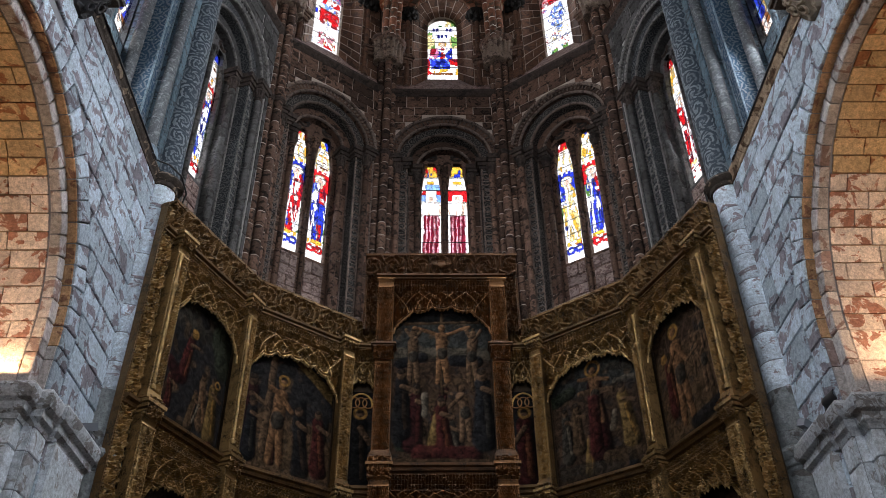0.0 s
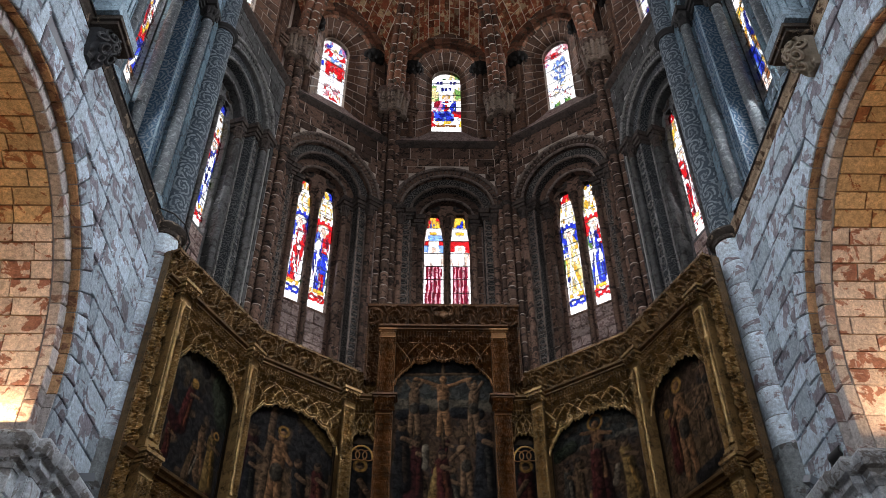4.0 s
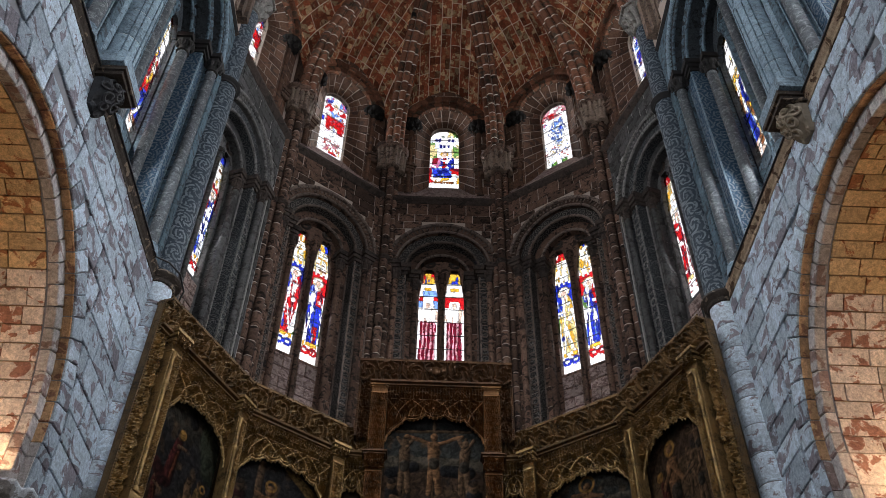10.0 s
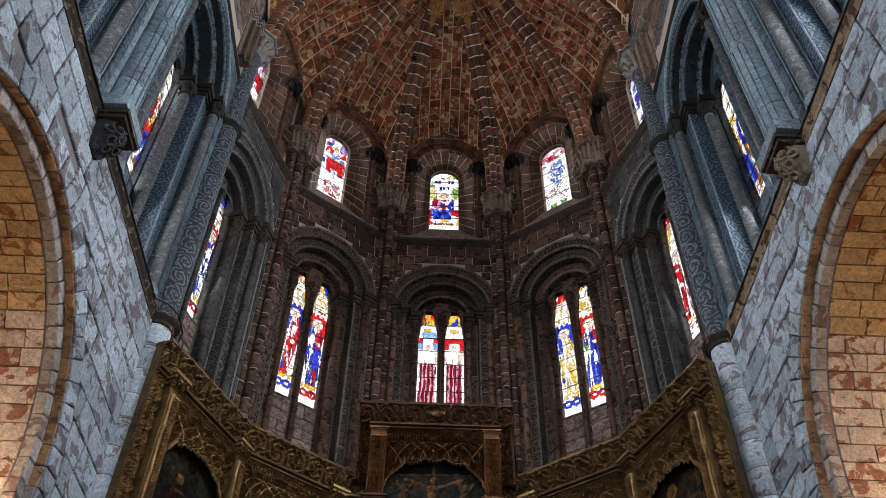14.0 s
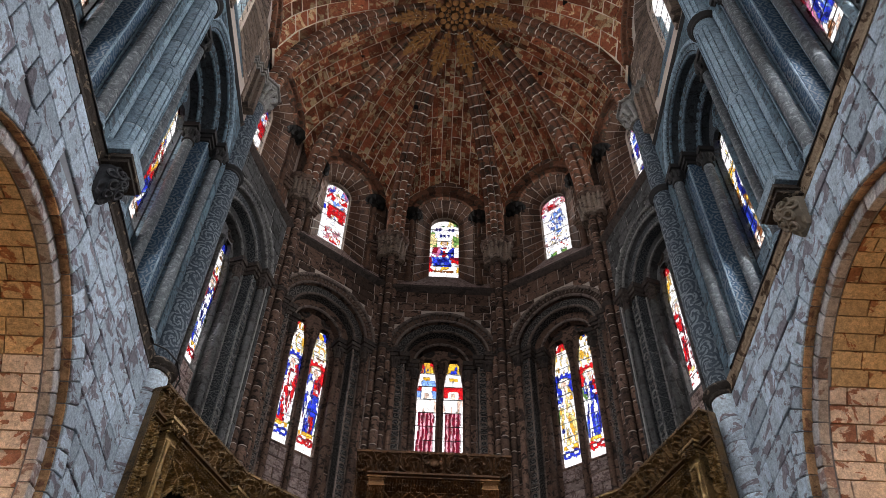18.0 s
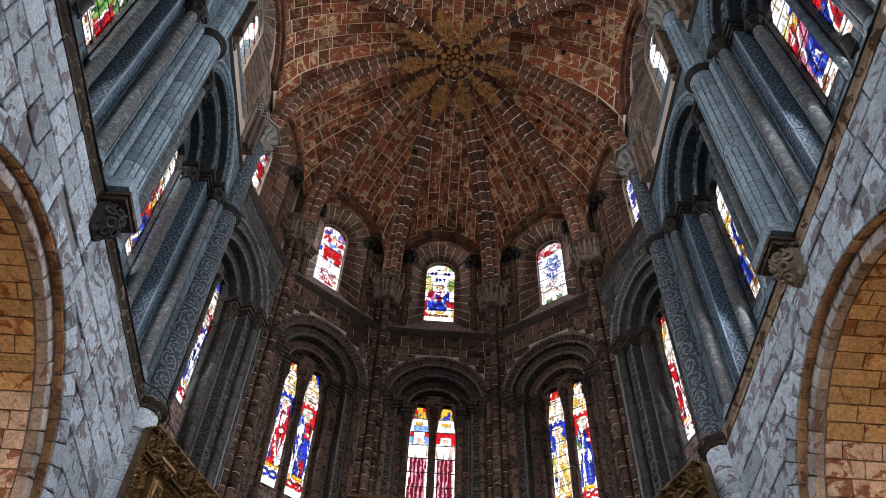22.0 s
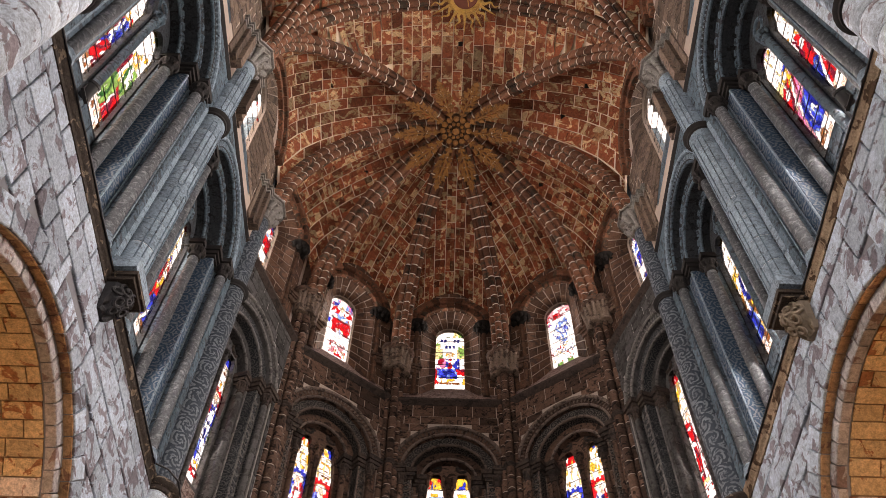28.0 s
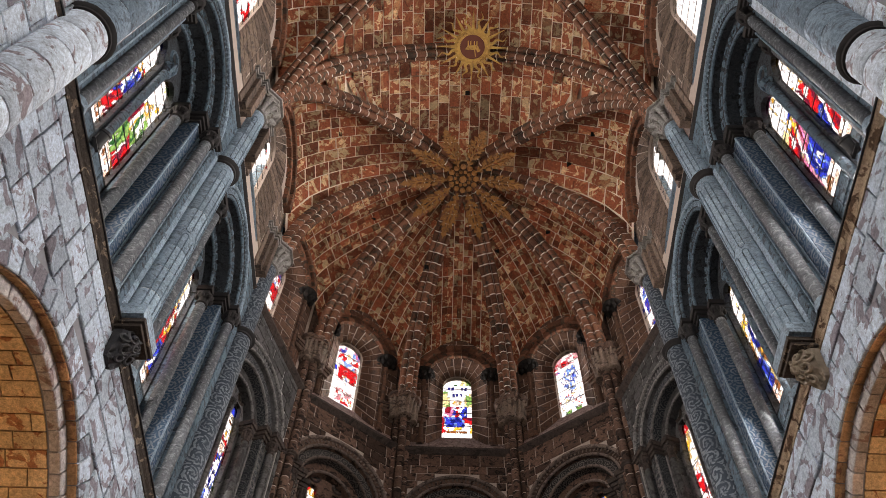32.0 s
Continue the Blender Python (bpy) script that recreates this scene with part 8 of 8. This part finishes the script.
for k in range(24):
    g = Geo()
    if k % 2:
        pts = [(0.47 + 0.55 * i / 12, 0.045 * math.sin(i * 0.95)) for i in range(13)]
        left = [(x, y + 0.05 * (1 - i / 12)) for i, (x, y) in enumerate(pts)]
        right = [(x, y - 0.05 * (1 - i / 12)) for i, (x, y) in enumerate(pts)]
        for i in range(12):
            flat_leaf(g, [left[i], right[i], right[i + 1], left[i + 1]], -0.015, 0.03)
    else:
        flat_leaf(g, [(0.47, -0.045), (1.04, 0.0), (0.47, 0.045)], -0.01, 0.02)
    part("ray", g, BOSS_GOLD, sunb, m=pose(0, 0, 0, 0, 0, 15 * k))

# ---- carved corbels under the wall shafts ----
for sx in (-1, 1):
    X = WALL_X[sx]
    cb = thing("corbel", "weathered carved stone corbel, blackened" if sx < 0 else "grey-brown carved stone corbel, partly blackened", "corbel", pose(X, YB, Z_STRING - 0.08, 0, 0, -90 * sx) @ Matrix.Scale(0.9, 4))
    mat = plain("corbel_black", (0.042, 0.042, 0.045), 0.75, 0, 0.8, 9, 0.8) if sx < 0 else plain("corbel_ochre", (0.235, 0.188, 0.140), 0.85, 0, 0.8, 7, 0.6)
    g = Geo()
    n, k = 20, 14
    for j in range(k + 1):
        t = j / k
        for i in range(n + 1):
            s = -1 + 2 * i / n
            out = 0.06 + 0.27 * math.sin(min(1.0, t * 1.25) * math.pi / 2) * math.sqrt(max(0.0, 1 - 0.85 * s * s))
            p = Vector((s * 0.25 * (0.5 + 0.5 * t ** 0.5), 0, -0.50 * (1 - t)))
            g.v.append((p.x, -out - 0.05 * noise.noise(p * 9 + Vector((sx, 2, 1))) - 0.03 * noise.noise(p * 22), p.z))
    for j in range(k):
        for i in range(n):
            a = j * (n + 1) + i
            g.f.append((a, a + 1, a + n + 2, a + n + 1))
            g.uv.append([(0, 0)] * 4)
            g.m.append(0)
    for i in (0, n):
        pts = [g.v[j * (n + 1) + i] for j in range(k + 1)]
        for j in range(k):
            g.quad([pts[j], pts[j + 1], (pts[j + 1][0], 0.05, pts[j + 1][2]), (pts[j][0], 0.05, pts[j][2])])
    bottom = [g.v[i] for i in range(n + 1)]
    g.quad([(bottom[0][0], 0.05, -0.5)] + bottom + [(bottom[-1][0], 0.05, -0.5)])
    # curled leaves on the face
    for u, z, r0, turn, sgn in ((-0.12, -0.10, 0.11, 1.5, 1), (0.12, -0.10, 0.11, 1.5, -1), (-0.10, -0.30, 0.10, 1.3, -1), (0.11, -0.29, 0.10, 1.3, 1), (0.0, -0.20, 0.075, 1.0, 1), (0.0, -0.05, 0.07, 1.0, -1), (0.0, -0.40, 0.08, 1.2, 1), (-0.20, -0.20, 0.07, 1.2, 1), (0.20, -0.20, 0.07, 1.2, -1)):
        fr = []
        for i in range(26):
            q = i / 25
            th, rr = sgn * turn * 2 * math.pi * q + 1.2, r0 * (1 - 0.82 * q)
            uu, zz = u + rr * math.cos(th), z + rr * math.sin(th)
            dep = -0.06 - 0.27 * math.sin(min(1.0, (1 + zz / 0.5) * 1.25) * math.pi / 2) * math.sqrt(max(0.05, 1 - 0.85 * min(1.0, (uu / 0.25) ** 2))) - 0.02 - 0.03 * q
            fr.append(((uu, dep, zz), (math.cos(th), 0, math.sin(th)), (0, 1, 0)))
        w = 0.026
        g.sweep(fr, [(w * math.cos(b), w * 1.2 * math.sin(b)) for b in [math.pi / 3 * i for i in range(6)]])
    part("carving", g, mat, cb, smooth=True)
    g = Geo()
    g.box((-0.30, -0.42, -0.02), (0.30, 0.03, 0.05))
    g.box((-0.34, -0.46, 0.05), (0.34, 0.03, 0.13))
    part("abacus", g, BROWN_MOULD, cb)

# ---- small square putlog holes in the vault: near-black blocks, inner shade as colour ----
hole_mat = plain("hole_dark", (0.006, 0.005, 0.004), 0.95, 0, 0.2)
for x, y in ((0.05, 7.9), (-3.5, 9.0), (3.55, 8.75), (3.0, 9.75), (-2.6, 11.7), (2.55, 11.9), (-1.0, 12.9), (1.1, 12.7)):
    rr = math.hypot(x, max(0.0, y - BOSS.y)) if y > BOSS.y else abs(x)
    g = Geo()
    g.box((-0.06, -0.06, -0.35), (0.06, 0.06, 0.5))
    g.f, g.uv, g.m = g.f[:6], g.uv[:6], g.m[:6]
    hit = scene.ray_cast(bpy.context.evaluated_depsgraph_get(), Vector((x, y, 17.0)), Vector((0, 0, 1)))
    z = hit[1].z if hit[0] else 24.0
    g.v = [(a, b, c * 0.1 + 0.02) for a, b, c in g.v]
    tagged(part("putlog_hole", g, hole_mat, m=pose(x, y, z)), "small dark square hole in the vault", "hole", kind="structure")

# ---- lamps, cables and fittings ----
def cable(name, pts, r, label):
    cu = bpy.data.curves.new(name, "CURVE")
    cu.dimensions, cu.bevel_depth, cu.bevel_resolution = "3D", r, 2
    sp = cu.splines.new("POLY")
    sp.points.add(len(pts) - 1)
    for p, q in zip(sp.points, pts):
        p.co = (*q, 1)
    cu.materials.append(CABLE)
    return tagged(new(name, cu), label, "cable")


def floodlight(x, y, z, sx, label="small black spotlight clamped to the string course"):
    lamp = thing("spotlight", label, "spotlight", pose(x, y, z))
    g = Geo()
    g.turned((0, 0), [(0.0, -0.09), (0.07, -0.09), (0.075, -0.06), (0.075, 0.09), (0.085, 0.10), (0.085, 0.13), (0.07, 0.13), (0.065, 0.10), (0.0, 0.09)], 16)
    part("housing", g, IRON, lamp, smooth=True, m=pose(0, 0, 0.10, 25, sx * -30, 0))
    g = Geo()
    g.box((-0.015, -0.10, -0.02), (0.015, -0.085, 0.12))
    g.box((-0.015, 0.085, -0.02), (0.015, 0.10, 0.12))
    g.box((-0.02, -0.10, -0.035), (0.02, 0.10, -0.02))
    part("bracket", g, IRON, lamp)
    return lamp


for sx in (-1, 1):
    X = WALL_X[sx]
    floodlight(X - sx * 0.17, 3.78 if sx > 0 else 3.95, Z_STRING + 0.06, sx)
    floodlight(X + sx * 0.95, (8.55 if sx < 0 else 8.85), 6.445, sx, "small black floodlight standing on the stone impost")
    cx = X - sx * 0.04
    # cable along the string course, round the ring and down beside the altarpiece
    pts = [(X - sx * 0.092, y, Z_STRING + 0.02 + 0.012 * math.sin(y * 3)) for y in [-1 + 0.5 * i for i in range(15)]] + [(X - sx * 0.092, YC - 1.6 + 0.25 * i, Z_STRING + 0.02) for i in range(5)]
    if sx < 0:
        pts += [(X - sx * 0.26, YC - 0.42, Z_STRING + 0.07), (X - sx * 0.40, YC - 0.20, Z_STRING + 0.03), (X - sx * 0.42, YC + 0.12, Z_STRING - 0.06), (X - sx * 0.33, YC + 0.22, Z_STRING - 0.3)]
        pts += [(X - sx * 0.30, YC + 0.20, z) for z in (10.4, 9.0, 7.5, 6.0, 4.0)]
    cable("cable", pts, 0.016, "black electric cable along the stone string course")
    if sx > 0:
        cable("cable", [(X - sx * 0.36, YC + 0.1, Z_STRING - 0.1), (X - sx * 0.30, YC + 0.22, 10.6), (X - sx * 0.29, YC + 0.24, 9.0), (X - sx * 0.29, YC + 0.24, 4.0)], 0.016, "black electric cable down the stone shaft")
    # clamp lamps at the impost of the shaft
    fx = thing("fixture", "small grey metal lamp fitting on the impost", "lamp", pose(X - sx * 0.12, YC - 0.50, 6.41))
    g = Geo()
    g.box((-0.07, -0.05, 0.0), (0.07, 0.05, 0.03))
    g.box((-0.02, -0.02, 0.03), (0.02, 0.02, 0.10))
    part("foot", g, WHITE_PLASTIC, fx)
    g = Geo()
    g.box((-0.09, -0.06, 0.0), (0.09, 0.06, 0.10))
    part("head", g, WHITE_PLASTIC, fx, m=pose(0, 0, 0.09, 20, 15 * sx, 30))
    tr = thing("spotlight", "black tubular spotlight at the foot of the arch", "spotlight", pose(X - sx * 0.06, 9.42, 6.41))
    if sx > 0:
        g = Geo()
        g.turned((0, 0), [(0.0, 0.0), (0.06, 0.0), (0.075, 0.03), (0.075, 0.22), (0.06, 0.22), (0.055, 0.12), (0.0, 0.12)], 16)
        part("housing", g, IRON, tr, smooth=True, m=pose(0, 0, 0.12, 80, 0, 20))
        g = Geo()
        g.box((-0.02, -0.02, 0.0), (0.02, 0.02, 0.12))
        part("bracket", g, IRON, tr)
    else:
        bpy.data.objects.remove(tr)
# little lamps on the altarpiece cornice
for x, y in ((-2.95, 12.85), (2.75, 12.78)):
    lp = thing("cornice_lamp", "small black lamp on the altarpiece cornice", "lamp", pose(x, y, 10.47))
    g = Geo()
    g.turned((0, 0), [(0.0, 0.0), (0.05, 0.0), (0.05, 0.015), (0.012, 0.02), (0.012, 0.05)], 12)
    part("foot", g, IRON, lp)
    g = Geo()
    g.turned((0, 0), [(0.0, -0.06), (0.04, -0.055), (0.045, 0.05), (0.0, 0.06)], 12)
    part("head", g, IRON, lp, smooth=True, m=pose(0, 0, 0.085, 70, 0, 40))
